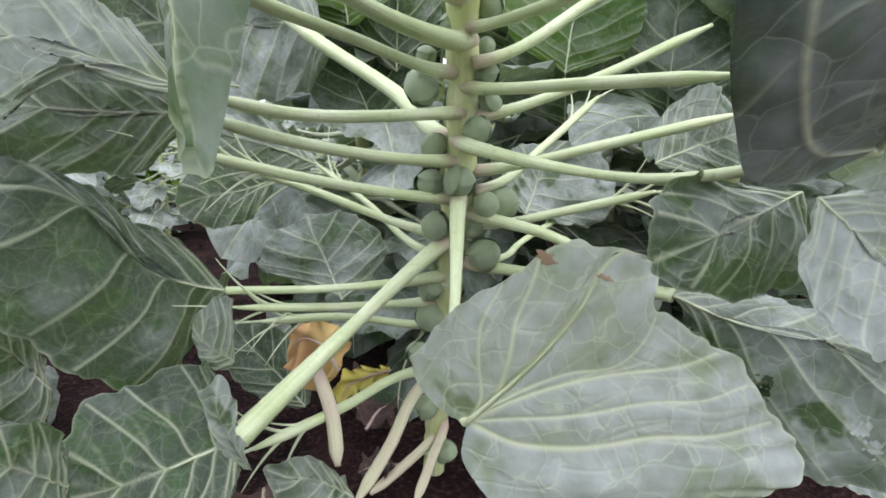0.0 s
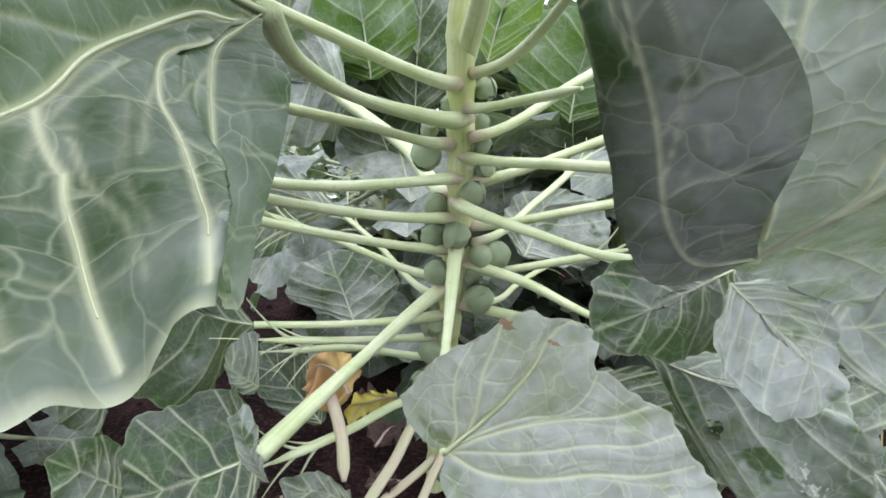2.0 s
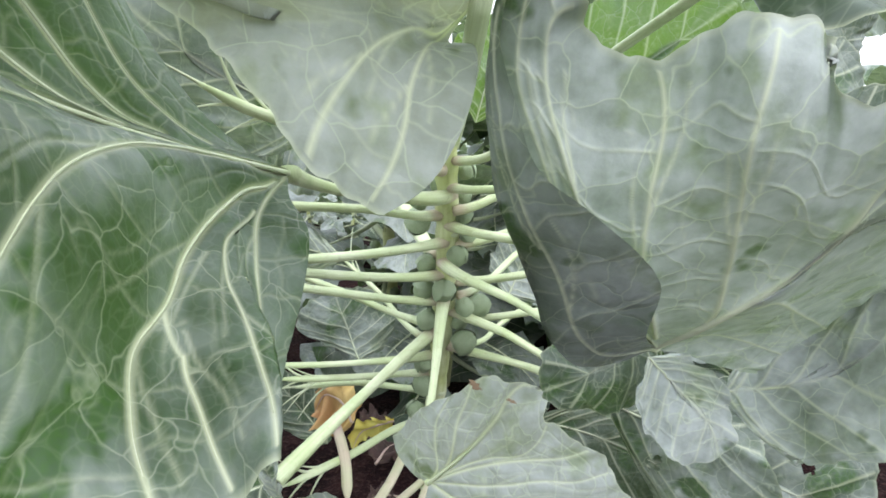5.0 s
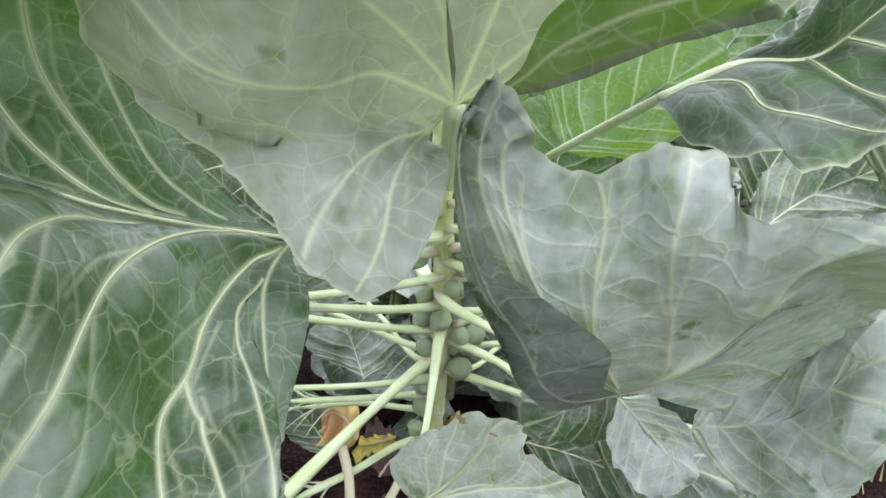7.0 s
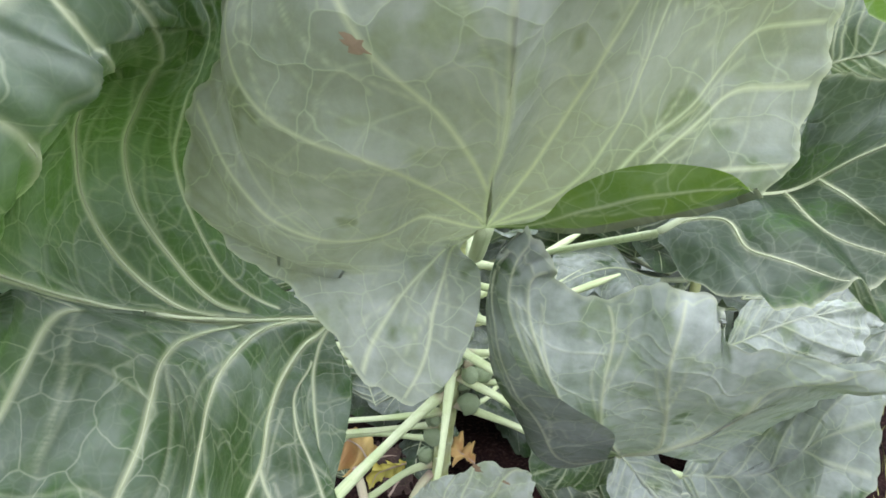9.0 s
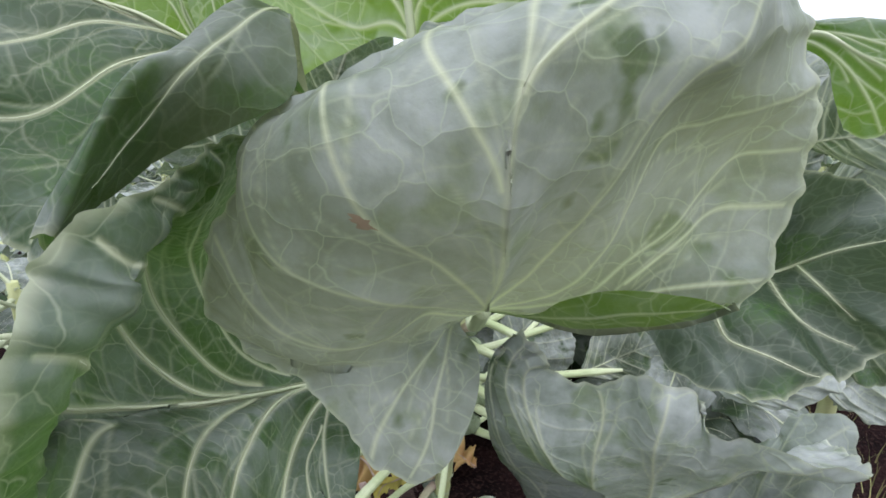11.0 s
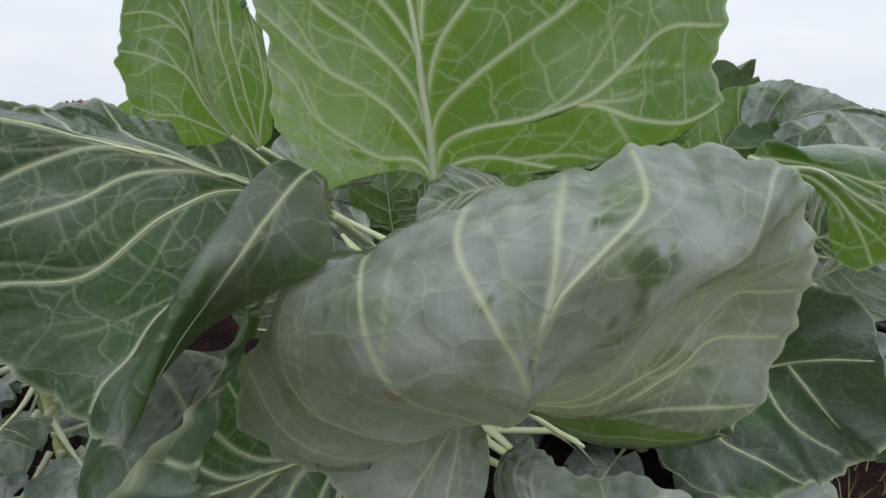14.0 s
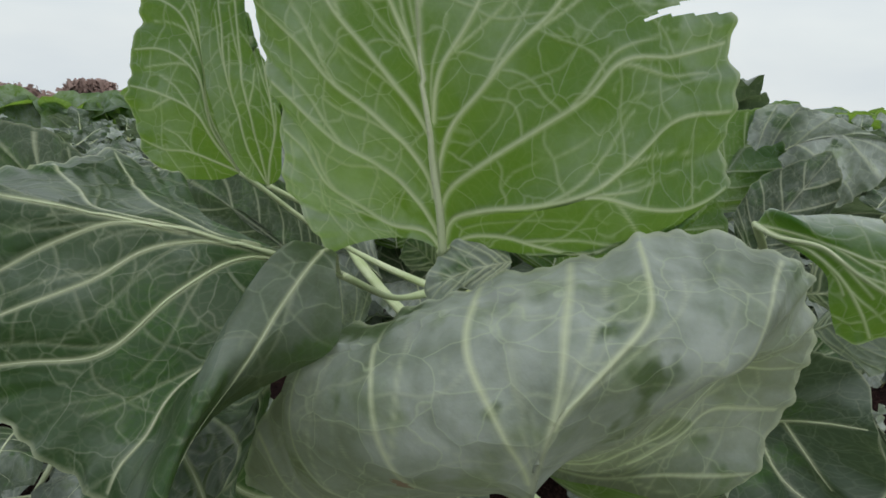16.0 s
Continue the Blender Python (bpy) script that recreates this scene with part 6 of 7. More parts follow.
crop_leaf(name='L6',
          rib=[(-0.079, 0.520, 0.233), (-0.090, 0.510, 0.248), (-0.098, 0.500, 0.263), (-0.101, 0.500, 0.277)],
          left=[(-0.078, 0.520, 0.254), (-0.081, 0.520, 0.290), (-0.090, 0.510, 0.293), (-0.101, 0.500, 0.277)],
          right=[(-0.081, 0.520, 0.228), (-0.089, 0.510, 0.230), (-0.100, 0.500, 0.248), (-0.101, 0.500, 0.277)],
          bl=0.1,
          br=0.1,
          bloom=0.45,
          wid=0.003)
crop_leaf(name='L7',
          rib=[(-0.038, 0.430, 0.192), (-0.043, 0.410, 0.236), (-0.043, 0.400, 0.266), (-0.040, 0.400, 0.279)],
          left=[(-0.042, 0.430, 0.192), (-0.053, 0.410, 0.232), (-0.052, 0.405, 0.263), (-0.040, 0.400, 0.279)],
          right=[(-0.036, 0.430, 0.192), (-0.033, 0.405, 0.239), (-0.034, 0.400, 0.270), (-0.040, 0.400, 0.279)],
          bl=0.15,
          br=0.15,
          bloom=0.8,
          wid=0.003)
crop_leaf(name='Z8',
          rib=[(-0.025, 0.740, 0.216), (-0.050, 0.770, 0.261), (-0.074, 0.800, 0.301), (-0.079, 0.810, 0.314)],
          left=[(-0.028, 0.740, 0.224), (-0.093, 0.770, 0.231), (-0.143, 0.790, 0.257), (-0.120, 0.800, 0.294), (-0.079, 0.810, 0.314)],
          right=[(-0.021, 0.740, 0.220), (0.013, 0.760, 0.233), (0.031, 0.780, 0.274), (-0.004, 0.800, 0.313), (-0.079, 0.810, 0.314)],
          bl=0.08,
          br=0.08,
          bloom=0.35,
          wid=0.006)
crop_leaf(name='Z1',
          rib=[(-0.043, 0.820, 0.539), (-0.110, 0.860, 0.570), (-0.180, 0.880, 0.559), (-0.207, 0.880, 0.522)],
          left=[(-0.050, 0.820, 0.549), (-0.076, 0.860, 0.627), (-0.157, 0.880, 0.646), (-0.212, 0.890, 0.591), (-0.207, 0.880, 0.522)],
          right=[(-0.036, 0.820, 0.529), (-0.083, 0.850, 0.482), (-0.141, 0.860, 0.467), (-0.182, 0.870, 0.491), (-0.207, 0.880, 0.522)],
          bl=0.06,
          br=0.06,
          bloom=0.45,
          wid=0.008)
crop_leaf(name='Z3',
          rib=[(-0.039, 0.700, 0.391), (-0.082, 0.680, 0.411), (-0.126, 0.670, 0.423), (-0.157, 0.660, 0.429)],
          left=[(-0.042, 0.700, 0.398), (-0.086, 0.700, 0.438), (-0.134, 0.680, 0.447), (-0.157, 0.660, 0.429)],
          right=[(-0.046, 0.700, 0.385), (-0.085, 0.680, 0.374), (-0.141, 0.670, 0.394), (-0.157, 0.660, 0.429)],
          bl=0.06,
          br=0.06,
          bloom=0.6,
          wid=0.007)
crop_leaf(name='Z6',
          rib=[(0.211, 0.760, 0.323), (0.225, 0.780, 0.349), (0.238, 0.800, 0.384), (0.272, 0.820, 0.413)],
          left=[(0.204, 0.760, 0.323), (0.184, 0.780, 0.356), (0.193, 0.800, 0.399), (0.272, 0.820, 0.413)],
          right=[(0.219, 0.760, 0.319), (0.305, 0.780, 0.304), (0.339, 0.800, 0.346), (0.332, 0.810, 0.391), (0.272, 0.820, 0.413)],
          bl=0.06,
          br=0.06,
          bloom=0.5,
          wid=0.006)
crop_leaf(name='Z7',
          rib=[(0.315, 0.620, 0.396), (0.362, 0.640, 0.411), (0.407, 0.660, 0.422), (0.448, 0.680, 0.428)],
          left=[(0.312, 0.620, 0.401), (0.334, 0.650, 0.446), (0.388, 0.670, 0.475), (0.448, 0.680, 0.428)],
          right=[(0.318, 0.620, 0.390), (0.366, 0.630, 0.384), (0.417, 0.650, 0.388), (0.448, 0.680, 0.428)],
          bl=0.06,
          br=0.06,
          bloom=0.5,
          wid=0.006)
crop_leaf(name='S1',
          rib=[(0.148, 0.190, 0.829), (0.123, 0.188, 0.822), (0.096, 0.193, 0.805)],
          left=[(0.146, 0.195, 0.834), (0.121, 0.200, 0.838), (0.101, 0.200, 0.821), (0.096, 0.193, 0.805)],
          right=[(0.146, 0.180, 0.824), (0.120, 0.180, 0.812), (0.096, 0.190, 0.802), (0.096, 0.193, 0.805)],
          bl=0.1,
          br=0.1,
          bloom=0.5,
          wid=0.003)
crop_leaf(name='S2',
          rib=[(0.099, 0.300, 0.775), (0.082, 0.300, 0.791), (0.068, 0.300, 0.800)],
          left=[(0.097, 0.300, 0.780), (0.093, 0.300, 0.802), (0.068, 0.300, 0.800)],
          right=[(0.095, 0.300, 0.772), (0.068, 0.300, 0.778), (0.068, 0.300, 0.800)],
          bl=0.1,
          br=0.1,
          bloom=0.2,
          wid=0.003)
fan = Fan(2.9, quilt=-0.05, res=(150, 150))
fan.vein(0.0, [(0.328, 0.275, 0.839), (0.333, 0.275, 0.851), (0.350, 0.275, 0.848), (0.379, 0.272, 0.851), (0.410, 0.270, 0.850)])
fan.vein(0.0, [(0.328, 0.275, 0.839), (0.331, 0.268, 0.849), (0.338, 0.255, 0.850), (0.351, 0.242, 0.844), (0.378, 0.235, 0.842), (0.402, 0.230, 0.838)])
fan.vein(0.5, [(0.328, 0.275, 0.839), (0.336, 0.262, 0.840), (0.346, 0.250, 0.840), (0.364, 0.235, 0.836), (0.384, 0.226, 0.830), (0.409, 0.225, 0.821)])
fan.vein(1.0, [(0.328, 0.275, 0.839), (0.335, 0.258, 0.836), (0.352, 0.236, 0.836), (0.369, 0.226, 0.825), (0.387, 0.220, 0.815), (0.411, 0.220, 0.804)])
fan.vein(0.5, [(0.328, 0.275, 0.839), (0.337, 0.258, 0.835), (0.349, 0.238, 0.832), (0.364, 0.228, 0.819), (0.378, 0.222, 0.800), (0.392, 0.220, 0.778)])
fan.vein(0.0, [(0.328, 0.275, 0.839), (0.333, 0.258, 0.834), (0.344, 0.242, 0.830), (0.357, 0.232, 0.819), (0.360, 0.227, 0.803), (0.370, 0.225, 0.780)])
fan.leaf(petiole=[(0.378, 0.335, 0.789), (0.328, 0.275, 0.839)], bloom=(1.4, 0.2, 0.05, 0.05), skin=THIN, wid=0.005, rods=False, owner=side_plant)
crop_leaf(name='R3',
          owner=side_plant,
          rib=[(0.450, 0.360, 0.718), (0.462, 0.330, 0.749), (0.485, 0.300, 0.781)],
          left=[(0.449, 0.360, 0.723), (0.455, 0.350, 0.749), (0.478, 0.330, 0.771), (0.485, 0.300, 0.781)],
          right=[(0.457, 0.360, 0.712), (0.469, 0.340, 0.698), (0.489, 0.320, 0.701), (0.504, 0.300, 0.726), (0.485, 0.300, 0.781)],
          bl=0.06,
          br=0.06,
          bloom=0.6,
          wid=0.005)
crop_leaf(name='R4',
          owner=side_plant,
          rib=[(0.577, 0.850, 0.738), (0.645, 0.850, 0.818), (0.730, 0.850, 0.851), (0.851, 0.850, 0.820)],
          left=[(0.574, 0.850, 0.753), (0.565, 0.850, 0.832), (0.589, 0.850, 0.891), (0.682, 0.850, 0.891), (0.783, 0.850, 0.859), (0.851, 0.850, 0.820)],
          right=[(0.588, 0.850, 0.733), (0.681, 0.840, 0.732), (0.776, 0.840, 0.738), (0.851, 0.850, 0.820)],
          bl=0.1,
          br=0.1,
          bloom=0.6,
          wid=0.007)
crop_leaf(name='R5',
          owner=side_plant,
          rib=[(0.431, 0.330, 0.639), (0.451, 0.330, 0.672), (0.473, 0.310, 0.671), (0.507, 0.300, 0.634)],
          left=[(0.433, 0.330, 0.643), (0.441, 0.340, 0.680), (0.473, 0.330, 0.681), (0.486, 0.310, 0.660), (0.507, 0.300, 0.634)],
          right=[(0.433, 0.330, 0.633), (0.450, 0.320, 0.597), (0.478, 0.300, 0.566), (0.527, 0.300, 0.572), (0.507, 0.300, 0.634)],
          bl=0.06,
          br=0.06,
          bloom=0.05,
          wid=0.005)
stalk([(0.108, 0.545, 0.535), (0.011, 0.490, 0.568), (-0.029, 0.460, 0.583), (-0.052, 0.430, 0.593), (-0.079, 0.400, 0.611)], 0.010, 0.0075, fan=True)
stalk([(0.102, 0.570, 0.479), (0.036, 0.500, 0.495), (-0.012, 0.430, 0.506), (-0.033, 0.380, 0.514)], 0.009, 0.006)
stalk([(0.112, 0.580, 0.444), (-0.014, 0.490, 0.442), (-0.049, 0.440, 0.451)], 0.009, 0.0065)
stalk([(0.107, 0.590, 0.401), (-0.018, 0.500, 0.423), (-0.061, 0.450, 0.440)], 0.009, 0.0065)
stalk([(0.104, 0.600, 0.365), (-0.006, 0.550, 0.387), (-0.095, 0.500, 0.415)], 0.009, 0.006, fan=True)
stalk([(0.087, 0.620, 0.329), (-0.028, 0.620, 0.371), (-0.109, 0.620, 0.400)], 0.008, 0.005, fan=True)
stalk([(0.081, 0.630, 0.308), (0.020, 0.680, 0.349), (-0.043, 0.720, 0.390)], 0.007, 0.004, fan=True)
stalk([(0.083, 0.640, 0.246), (-0.001, 0.600, 0.255), (-0.084, 0.550, 0.272)], 0.008, 0.005, fan=True)
stalk([(0.076, 0.650, 0.216), (-0.006, 0.620, 0.237), (-0.075, 0.580, 0.247)], 0.007, 0.005, fan=True)
stalk([(0.065, 0.670, 0.148), (-0.003, 0.580, 0.152), (-0.061, 0.500, 0.161)], 0.008, 0.006, fan=True)
stalk([(0.075, 0.660, 0.131), (0.046, 0.600, 0.097), (0.016, 0.550, 0.067)], 0.008, 0.007, PINK)
stalk([(0.105, 0.680, 0.078), (0.091, 0.650, 0.048), (0.072, 0.610, 0.018)], 0.006, 0.006, PINK)
stalk([(0.094, 0.680, 0.059), (0.061, 0.650, 0.041), (0.020, 0.620, 0.022)], 0.006, 0.006, PINK)
stalk([(0.132, 0.560, 0.513), (0.182, 0.500, 0.518), (0.213, 0.450, 0.522)], 0.008, 0.006)
stalk([(0.143, 0.570, 0.488), (0.238, 0.600, 0.542), (0.294, 0.620, 0.575)], 0.008, 0.006)
stalk([(0.127, 0.580, 0.466), (0.214, 0.500, 0.463), (0.280, 0.430, 0.462)], 0.009, 0.0065)
stalk([(0.143, 0.590, 0.442), (0.242, 0.600, 0.474), (0.347, 0.600, 0.521)], 0.008, 0.006)
stalk([(0.145, 0.600, 0.392), (0.252, 0.570, 0.417), (0.354, 0.550, 0.442)], 0.008, 0.006)
stalk([(0.151, 0.610, 0.375), (0.214, 0.680, 0.410), (0.293, 0.750, 0.468)], 0.007, 0.005, fan=True)
stalk([(0.153, 0.620, 0.335), (0.233, 0.600, 0.354), (0.301, 0.580, 0.373)], 0.007, 0.0055, fan=True)
stalk([(0.168, 0.640, 0.296), (0.195, 0.700, 0.298), (0.272, 0.800, 0.316)], 0.006, 0.004, fan=True)
stalk([(0.102, 0.620, 0.424), (0.051, 0.720, 0.470), (-0.053, 0.800, 0.539), (-0.121, 0.850, 0.590)], 0.01, 0.01)
stalk([(-0.028, 0.600, 0.189), (-0.005, 0.560, 0.154), (0.004, 0.530, 0.122)], 0.006, 0.007, PINK)


def sprout_mesh(seed):
    """A small tight cabbage bud: overlapping cupped leaves round a ball, one unit in radius."""
    rnd, pieces = random.Random(seed), []
    nu, nv = 10, 14
    for k in range(7):
        az, tilt = k * 2.4 + rnd.uniform(-0.3, 0.3), 0.35 + 0.17 * k
        turn = Matrix.Rotation(az, 3, "Z") @ Matrix.Rotation(tilt, 3, "X")
        r0 = 0.82 + 0.03 * k
        v = []
        for i in range(nu):
            for j in range(nv):
                th = 0.05 + 1.05 * i / (nu - 1)
                ph = 2 * math.pi * j / nv
                r = r0 * (1 + 0.3 * max(0, th - 0.72) ** 1.3 + 0.03 * math.sin(5 * ph + k) * th)
                p = turn @ Vector((r * math.sin(th) * math.cos(ph), r * math.sin(th) * math.sin(ph), r * math.cos(th)))
                v.append((p.x, p.y, p.z * 1.08))
        f = [(i * nv + j, (i + 1) * nv + j, (i + 1) * nv + (j + 1) % nv, i * nv + (j + 1) % nv) for i in range(nu - 1) for j in range(nv)]
        pieces.append((np.array(v), f))
    ball = [(0.86 * math.sin(a) * math.cos(b), 0.86 * math.sin(a) * math.sin(b), 0.9 * math.cos(a)) for a in np.linspace(0.02, 3.12, 10) for b in np.arange(12) * math.pi / 6]
    pieces.append((np.array(ball), [(i * 12 + j, (i + 1) * 12 + j, (i + 1) * 12 + (j + 1) % 12, i * 12 + (j + 1) % 12) for i in range(9) for j in range(12)]))
    return mesh("sprout", *joined(pieces), SPROUT)


BUDS = [sprout_mesh(k) for k in range(4)]
SPROUTS = [
    (0.145, 0.575, 0.532, 0.0110),
    (0.110, 0.575, 0.516, 0.0110),
    (0.088, 0.585, 0.492, 0.0100),
    (0.142, 0.585, 0.478, 0.0120),
    (0.086, 0.600, 0.466, 0.0170),
    (0.147, 0.590, 0.452, 0.0100),
    (0.135, 0.585, 0.428, 0.0135),
    (0.094, 0.600, 0.413, 0.0130),
    (0.091, 0.600, 0.379, 0.0145),
    (0.119, 0.590, 0.381, 0.0155),
    (0.146, 0.600, 0.357, 0.0130),
    (0.162, 0.610, 0.358, 0.0155),
    (0.097, 0.610, 0.336, 0.0145),
    (0.144, 0.610, 0.305, 0.0170),
    (0.136, 0.625, 0.330, 0.0140),
    (0.091, 0.630, 0.264, 0.0140),
    (0.090, 0.640, 0.228, 0.0160),
    (0.099, 0.640, 0.293, 0.0140),
    (0.142, 0.590, 0.500, 0.0090),
    (0.084, 0.670, 0.103, 0.0150),
    (0.075, 0.660, 0.177, 0.0140),
    (0.108, 0.680, 0.035, 0.0140),
]
for k, (x, y, z, r) in enumerate(SPROUTS):
    bud = part("sprout", BUDS[k % 4], plant)
    bud.matrix_basis = pose(x, y, z, 25 + 17 * (k % 3), 0, 61 * k) @ Matrix.Diagonal((r, r, r, 1))


# ---- neighbouring plants ----
def generic_blade(seed, length, width, droop):
    rnd = random.Random(seed)
    rib, lf, rt = [], [], []
    for i in range(6):
        s = i / 5
        x = length * (s - 0.12 * s * s)
        rib.append((x, 0.0, 0.25 * length * s - droop * length * s * s))
    for i in range(9):
        s = i / 8
        w = width * math.sin(math.pi * min(1, s * 0.93 + 0.07)) ** 0.62 * (1 + rnd.uniform(-0.08, 0.08))
        x = length * (1.12 * s - 0.16 + 0.04 * math.sin(math.pi * s))
        z = 0.25 * length * s - droop * length * s * s
        cup = rnd.uniform(-0.25, 0.3)
        lf.append((x, w, z + cup * w))
        rt.append((x, -w, z + rnd.uniform(-0.25, 0.3) * w))
    lf[-1] = rt[-1] = rib[-1]
    return Blade(rib, lf, rt, 0.06, 0.06, seed * 0.71 % 9, front=(0, 0, 9), ruffle=1.3)


GENERIC = []
for k in range(6):
    g = generic_blade(k + 3, 0.22 + 0.02 * (k % 3), 0.105 + 0.012 * (k % 2), 0.25 + 0.16 * (k % 3))
    v, f, uv = g.grid(20, 7)
    rods = [g.rod(side, path, a, b, 9) for side, path, a, b in g.auto(0.006, (0.02, 0.16, 0.34, 0.54, 0.74), False)] + [g.midrib(0.006, 0.7)]
    u = np.linspace(0, 1, 9)
    rods.append(tube(np.stack([(u - 1) * 0.2, 0 * u, -0.012 * np.sin(u * 3.14)], 1), 0.009 - 0.005 * u, 7))
    GENERIC.append((mesh("leaf", v, f, THICK, uv, wax=(0.45, 0.2, 0.6)[k % 3]), mesh("petiole", *joined(rods), VEIN)))
TRUNK = mesh("stem", *tube(np.stack([0.02 * np.sin(np.linspace(0, 3, 14)), 0 * np.linspace(0, 1, 14), np.linspace(-0.03, 0.72, 14)], 1), np.linspace(0.017, 0.012, 14), 9), STEM)


def field_plant(seed):
    rnd = random.Random(seed)
    top = tagged(new("brussels_sprout_plant"), "brussels sprout plant with broad grey-green leaves in the field", "plant", "sprout plants in the field")
    part("stem", TRUNK, top)
    for i in range(25):
        h = 0.1 + 0.64 * i / 25
        az = i * 2.4 + rnd.uniform(-0.3, 0.3)
        up = -25 + 75 * (i / 25) ** 1.6 + rnd.uniform(-12, 12)
        reach = (0.2 if i < 20 else 0.13) * rnd.uniform(0.8, 1.15)
        m = Matrix.Translation((0, 0, h)) @ Matrix.Rotation(az, 4, "Z") @ Matrix.Rotation(-radians(up), 4, "Y")
        blade, ribs = GENERIC[rnd.randrange(6)]
        size = rnd.uniform(0.8, 1.15) * (1 if i < 21 else 0.75)
        lf = part("leaf", blade, top)
        lf.matrix_basis = m @ Matrix.Translation((reach * 0.97, 0, 0)) @ Matrix.Rotation(rnd.uniform(-0.5, 0.5), 4, "X") @ Matrix.Scale(size, 4)
        part("petiole", ribs, lf)
    for i in range(7):
        bud = part("sprout", BUDS[i % 4], top)
        a = i * 2.1
        bud.matrix_basis = pose(0.026 * math.cos(a), 0.026 * math.sin(a), 0.16 + 0.06 * i, 20, 0, 50 * i) @ Matrix.Scale(0.013, 4)
    return top


KINDS = [field_plant(s) for s in (11, 12, 13)]
spots = []
rnd = random.Random(4)
for row in range(6):
    for col in range(-8, 9):
        x, y = 0.05 + col * 0.5 + 0.25 * (row % 2) + rnd.uniform(-0.07, 0.07), 1.08 + row * 0.6 + rnd.uniform(-0.07, 0.07)
        if abs(x) < 0.85 + 0.8 * y  and not (x > 0.75 and y < 1.5) and not (abs(x - 0.1 + 0.365 * (y - 0.1)) < 0.25 and x < 0.0 and y < 2.5):
            spots.append((x, y))
spots += [(-0.62, 0.66), (-0.85, 0.2), (0.74, 1.34), (-0.06, 1.34), (0.5, 1.4), (0.24, 1.55)]
for k, (x, y) in enumerate(spots):
    m = pose(x, y, fall(x, y), rnd.uniform(-7, 7), rnd.uniform(-7, 7), rnd.uniform(0, 360))
    s = 1.06 if k >= len(spots) - 4 else rnd.uniform(0.74, 0.9) * (0.8 if x < -0.3 else 1.0)
    if k < 3:
        KINDS[k].matrix_basis = m @ Matrix.Scale(s, 4)
    else:
        c = copy_thing(KINDS[k % 3], m)
        c.scale = (s, s, s)


def far_crop():
    """The rest of the field, as joined leafy tops."""
    rnd, pieces, at = random.Random(8), [], 0
    nu, nv = 5, 4
    for _ in range(7000):
        y = 4.4 + 44 * rnd.random() ** 2.2
        x = rnd.uniform(-1, 1) * (5 + y * 0.95)
        s = rnd.uniform(0.11, 0.2) * (1 + y * 0.01)
        c = Vector((x, y, fall(x, y) + 0.62 + rnd.uniform(-0.25, 0.14)))
        turn = Euler((rnd.uniform(-1.1, 1.1), rnd.uniform(-1.1, 1.1), rnd.uniform(0, 6.3))).to_matrix()
        v = []
        for i in range(nu):
            for j in range(nv):
                a, b = i / (nu - 1) - 0.5, (j / (nv - 1) - 0.5) * 1.7 * math.sqrt(max(0.04, 1 - (2 * i / (nu - 1) - 1) ** 2 * 0.9))
                v.append(c + turn @ Vector((a * 2 * s, b * s, s * (0.3 * b * b - 0.7 * a * a))))
        pieces.append((np.array(v), [(i * nv + j, i * nv + j + 1, (i + 1) * nv + j + 1, (i + 1) * nv + j) for i in range(nu - 1) for j in range(nv - 1)]))
    v, f = joined(pieces)
    tagged(new("far_crop", mesh("far_crop", v, f, THIN, v * 1.0, wax=0.42)), "far rows of brussels sprout plants", "crop", kind="stuff")


far_crop()


# ---- litter on the soil, weeds, hedges ----
def withered_leaf(rib, left, right, mat, label):
    blade = Blade(rib, left, right, 0.12, -0.1, len(label) * 0.31, ruffle=3.2)
    v, f, uv = blade.grid(34, 12)
    top = tagged(new("dead_leaf", mesh("dead_leaf", v, f, mat, uv)), label, "leaf", "dead leaves on the soil")
    part("midrib", mesh("midrib", *blade.midrib(0.004, 0.7), PINK), top)
    return top


YELLOW = stalk_material("yellowed_leaf", (0.52, 0.42, 0.06), (0.46, 0.44, 0.12), 0.7)
withered_leaf([(-0.009, 0.620, 0.176), (-0.027, 0.640, 0.194), (-0.057, 0.660, 0.196), (-0.078, 0.670, 0.163)],
              [(-0.005, 0.620, 0.180), (-0.004, 0.640, 0.210), (-0.039, 0.660, 0.220), (-0.076, 0.670, 0.192), (-0.078, 0.670, 0.163)],
              [(-0.012, 0.620, 0.170), (-0.037, 0.630, 0.148), (-0.067, 0.650, 0.152), (-0.078, 0.670, 0.163)], DEAD, 'crumpled orange-brown dead leaf hanging from the stem')
withered_leaf([(0.040, 0.680, 0.147), (0.019, 0.660, 0.150), (-0.003, 0.650, 0.144), (-0.013, 0.630, 0.127)],
              [(0.040, 0.680, 0.151), (0.023, 0.660, 0.160), (-0.002, 0.650, 0.162), (-0.020, 0.640, 0.142), (-0.013, 0.630, 0.127)],
              [(0.040, 0.680, 0.136), (0.022, 0.660, 0.132), (0.004, 0.650, 0.133), (-0.013, 0.630, 0.127)], YELLOW, 'yellow-brown withered leaf beside the stem')


def litter(x, y, size, turn, mat, label):
    z = fall(x, y) + 0.03
    c, s = math.cos(turn), math.sin(turn)

    def at(a, b, h):
        return (x + size * (a * c - b * s), y + size * (a * s + b * c), z + size * h)

    withered_leaf([at(0, 0, 0), at(0.5, 0, 0.12), at(1, 0, 0)], [at(0, 0.05, 0.05), at(0.4, 0.5, 0.25), at(0.8, 0.35, 0.1), at(1, 0, 0)],
                  [at(0, -0.05, 0.02), at(0.4, -0.45, 0.1), at(0.8, -0.3, 0.2), at(1, 0, 0)], mat, label)


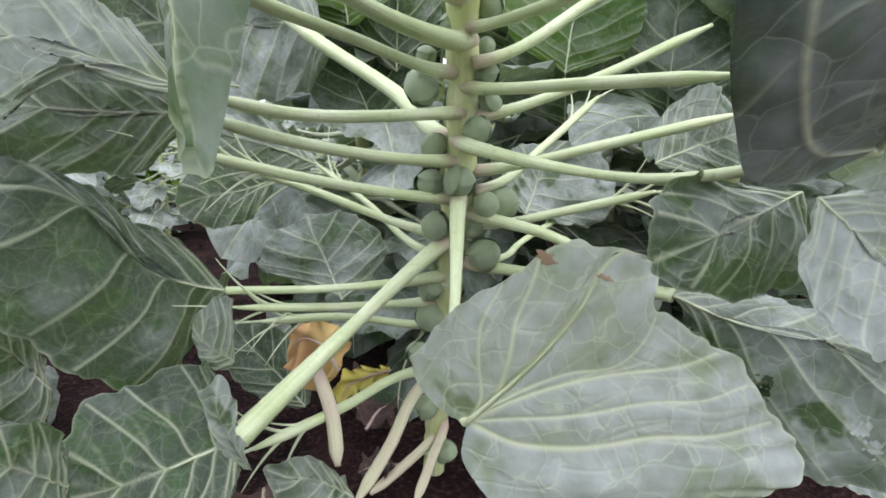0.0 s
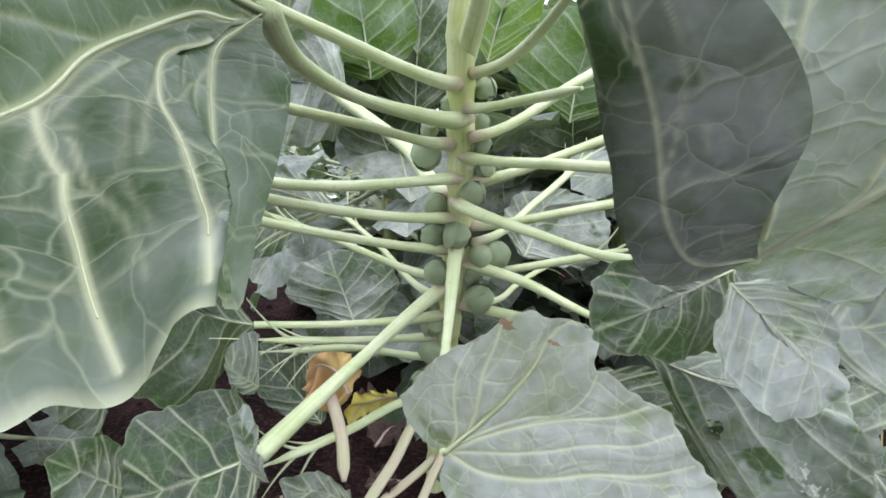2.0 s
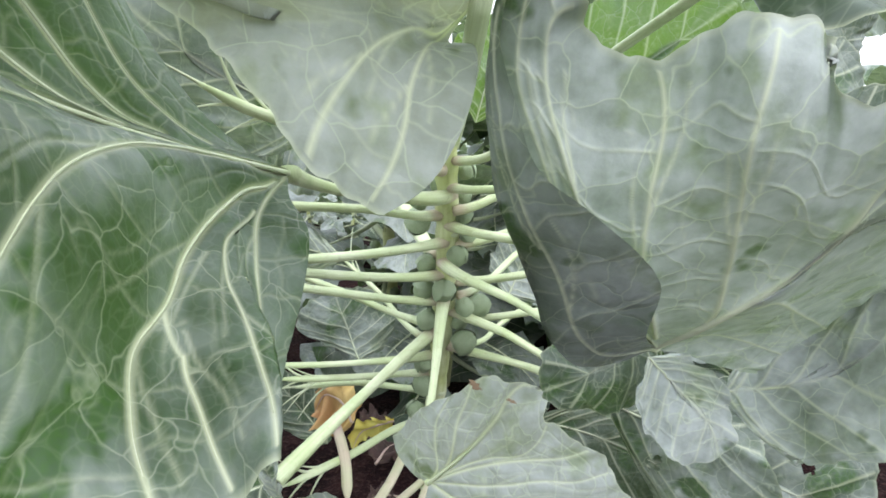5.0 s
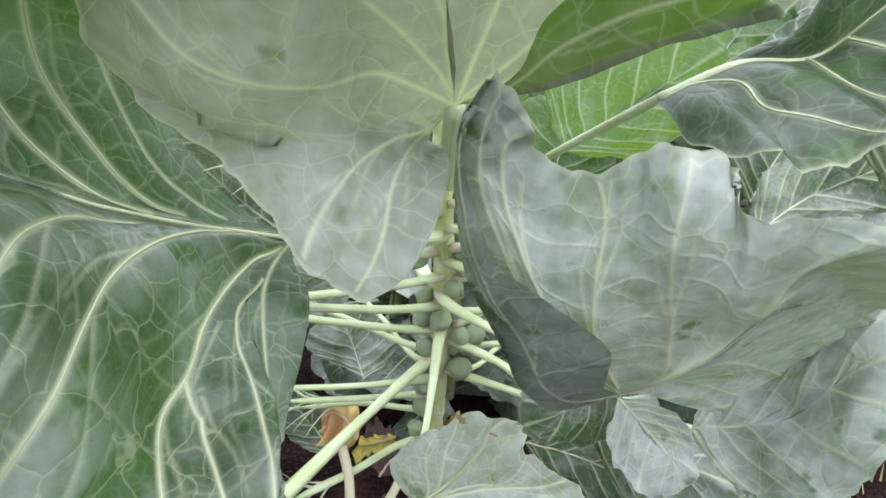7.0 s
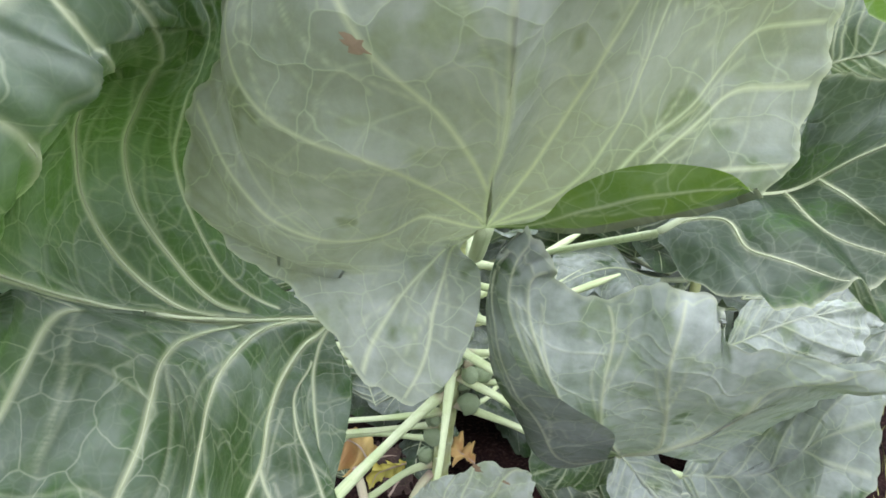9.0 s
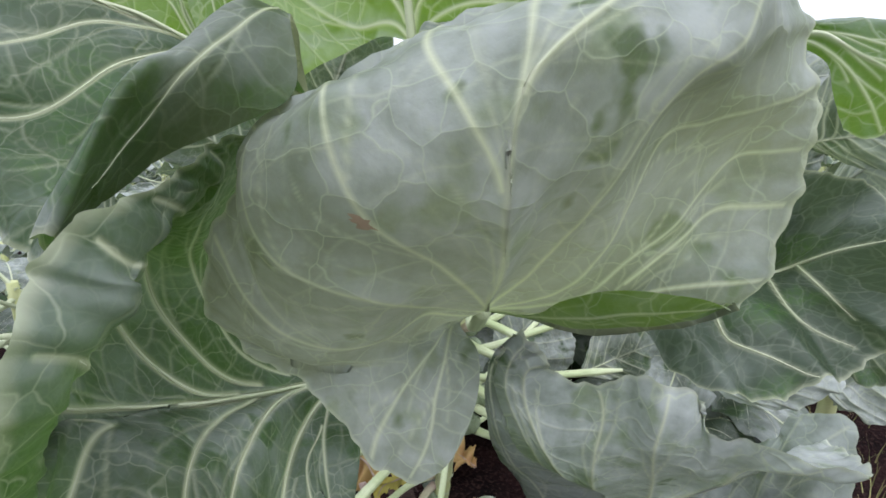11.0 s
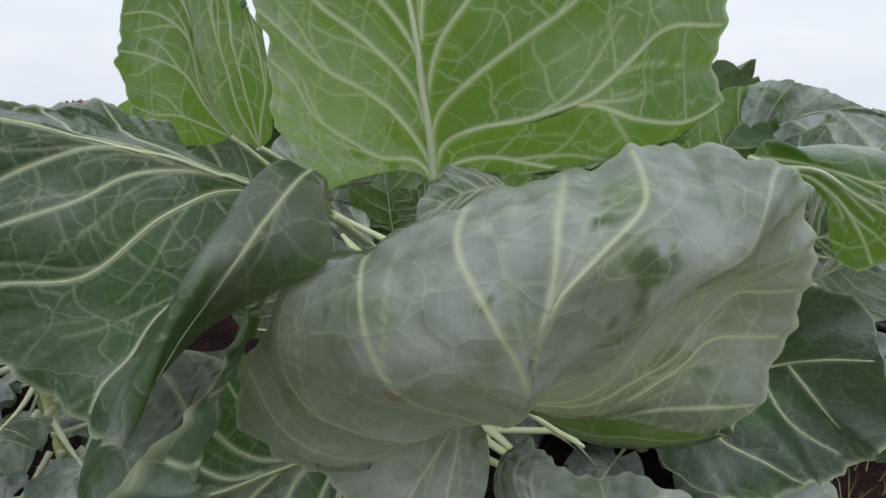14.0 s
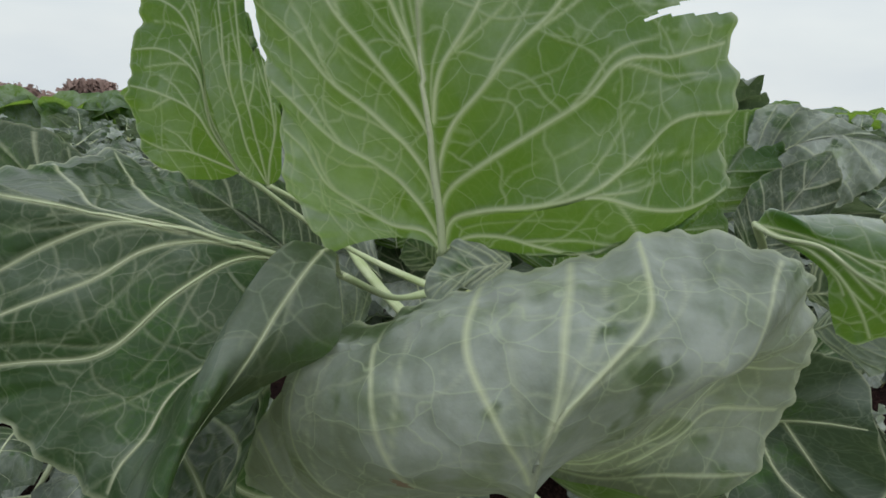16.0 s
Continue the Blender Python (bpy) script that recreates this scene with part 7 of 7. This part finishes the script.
litter(-0.98, 2.4, 0.2, 0.4, DEAD, "curled brown dead leaf lying on the soil")
litter(-0.66, 2.55, 0.16, 2.0, YELLOW, "yellowed leaf lying on the soil")
litter(0.0, 0.74, 0.07, 1.2, ROT, "dark rotting leaf scrap under the plant")
litter(0.05, 0.66, 0.05, 3.4, ROT, "dark rotting leaf scrap under the plant")
litter(-0.06, 0.84, 0.08, 0.3, ROT, "dark rotting leaf scrap under the plant")
litter(0.16, 0.86, 0.1, 2.6, DEAD, "small brown dead leaf under the plant")
litter(-0.1, 0.62, 0.09, 5.0, ROT, "dark rotting leaf scrap under the plant")


def weeds():
    rnd, pieces = random.Random(21), []
    for _ in range(900):
        x, y = 0.78 + rnd.random() ** 0.8 * 1.1, 0.35 + rnd.random() * 1.7
        h, a, w = rnd.uniform(0.03, 0.1), rnd.uniform(0, 6.3), rnd.uniform(0.001, 0.0022)
        lean = rnd.uniform(0.1, 0.7) * h
        dx, dy = math.cos(a), math.sin(a)
        v = []
        for t in (0, 0.5, 1):
            cx, cy, cz = x + dx * lean * t * t, y + dy * lean * t * t, -0.01 + h * t
            k = w * (1 - 0.85 * t)
            v += [(cx - dy * k, cy + dx * k, cz), (cx + dy * k, cy - dx * k, cz)]
        pieces.append((np.array(v), [(0, 1, 3, 2), (2, 3, 5, 4)]))
    v, f = joined(pieces)
    tagged(new("weeds", mesh("weeds", v, f, GRASS)), "short dry grass and weeds on the bare path", "grass", kind="stuff")


weeds()


def clods():
    rnd, pieces = random.Random(22), []
    for _ in range(1100):
        x, y = rnd.uniform(-1.6, 1.7), rnd.uniform(0.3, 3.0)
        r = 0.002 + 0.012 * rnd.random() ** 4
        v = np.array([(math.sin(p) * math.cos(q), math.sin(p) * math.sin(q), math.cos(p)) for p in (0.4, 1.2, 2.0, 2.8) for q in np.arange(6) * math.tau / 6])
        v = v * (1 + 0.3 * np.array([[rnd.uniform(-1, 1)] for _ in v])) * r * (1.1, 1.0, 0.6) + (x, y, fall(x, y) + r * 0.1)
        f = [(i * 6 + j, (i + 1) * 6 + j, (i + 1) * 6 + (j + 1) % 6, i * 6 + (j + 1) % 6) for i in range(3) for j in range(6)] + [tuple(range(6))]
        pieces.append((v, f))
    tagged(new("soil_clods", mesh("soil_clods", *joined(pieces), SOIL, smooth=False)), "crumbs and clods of brown soil", "soil", kind="stuff")


clods()


def hedge(x0, x1, y, z0, z1, seed):
    rnd, pieces = random.Random(seed), []
    for _ in range(2200):
        cx, cy = rnd.uniform(x0, x1), y + rnd.uniform(-1.5, 1.5)
        side = 1 - abs(2 * (cx - x0) / (x1 - x0) - 1) ** 4
        cz = z0 + (z1 - z0) * rnd.random() * (0.7 + 0.3 * side)
        r = rnd.uniform(0.25, 0.6)
        turn = Euler((rnd.uniform(0, 6), rnd.uniform(0, 6), rnd.uniform(0, 6))).to_matrix()
        q = [turn @ Vector(p) * r + Vector((cx, cy, cz)) for p in ((-1, -0.4, 0), (1, -0.4, 0.2), (0.8, 0.5, 0), (-0.7, 0.4, 0.3))]
        pieces.append((np.array(q), [(0, 1, 2, 3)]))
    tagged(new("hedge", mesh("hedge", *joined(pieces), HEDGE, smooth=False)), "distant brown leafless hedge at the edge of the field", "hedge", "hedges")


hedge(-64, -50, 60, -8.5, -4.2, 1)
hedge(-47.5, -42, 60, -7.8, -3.3, 2)
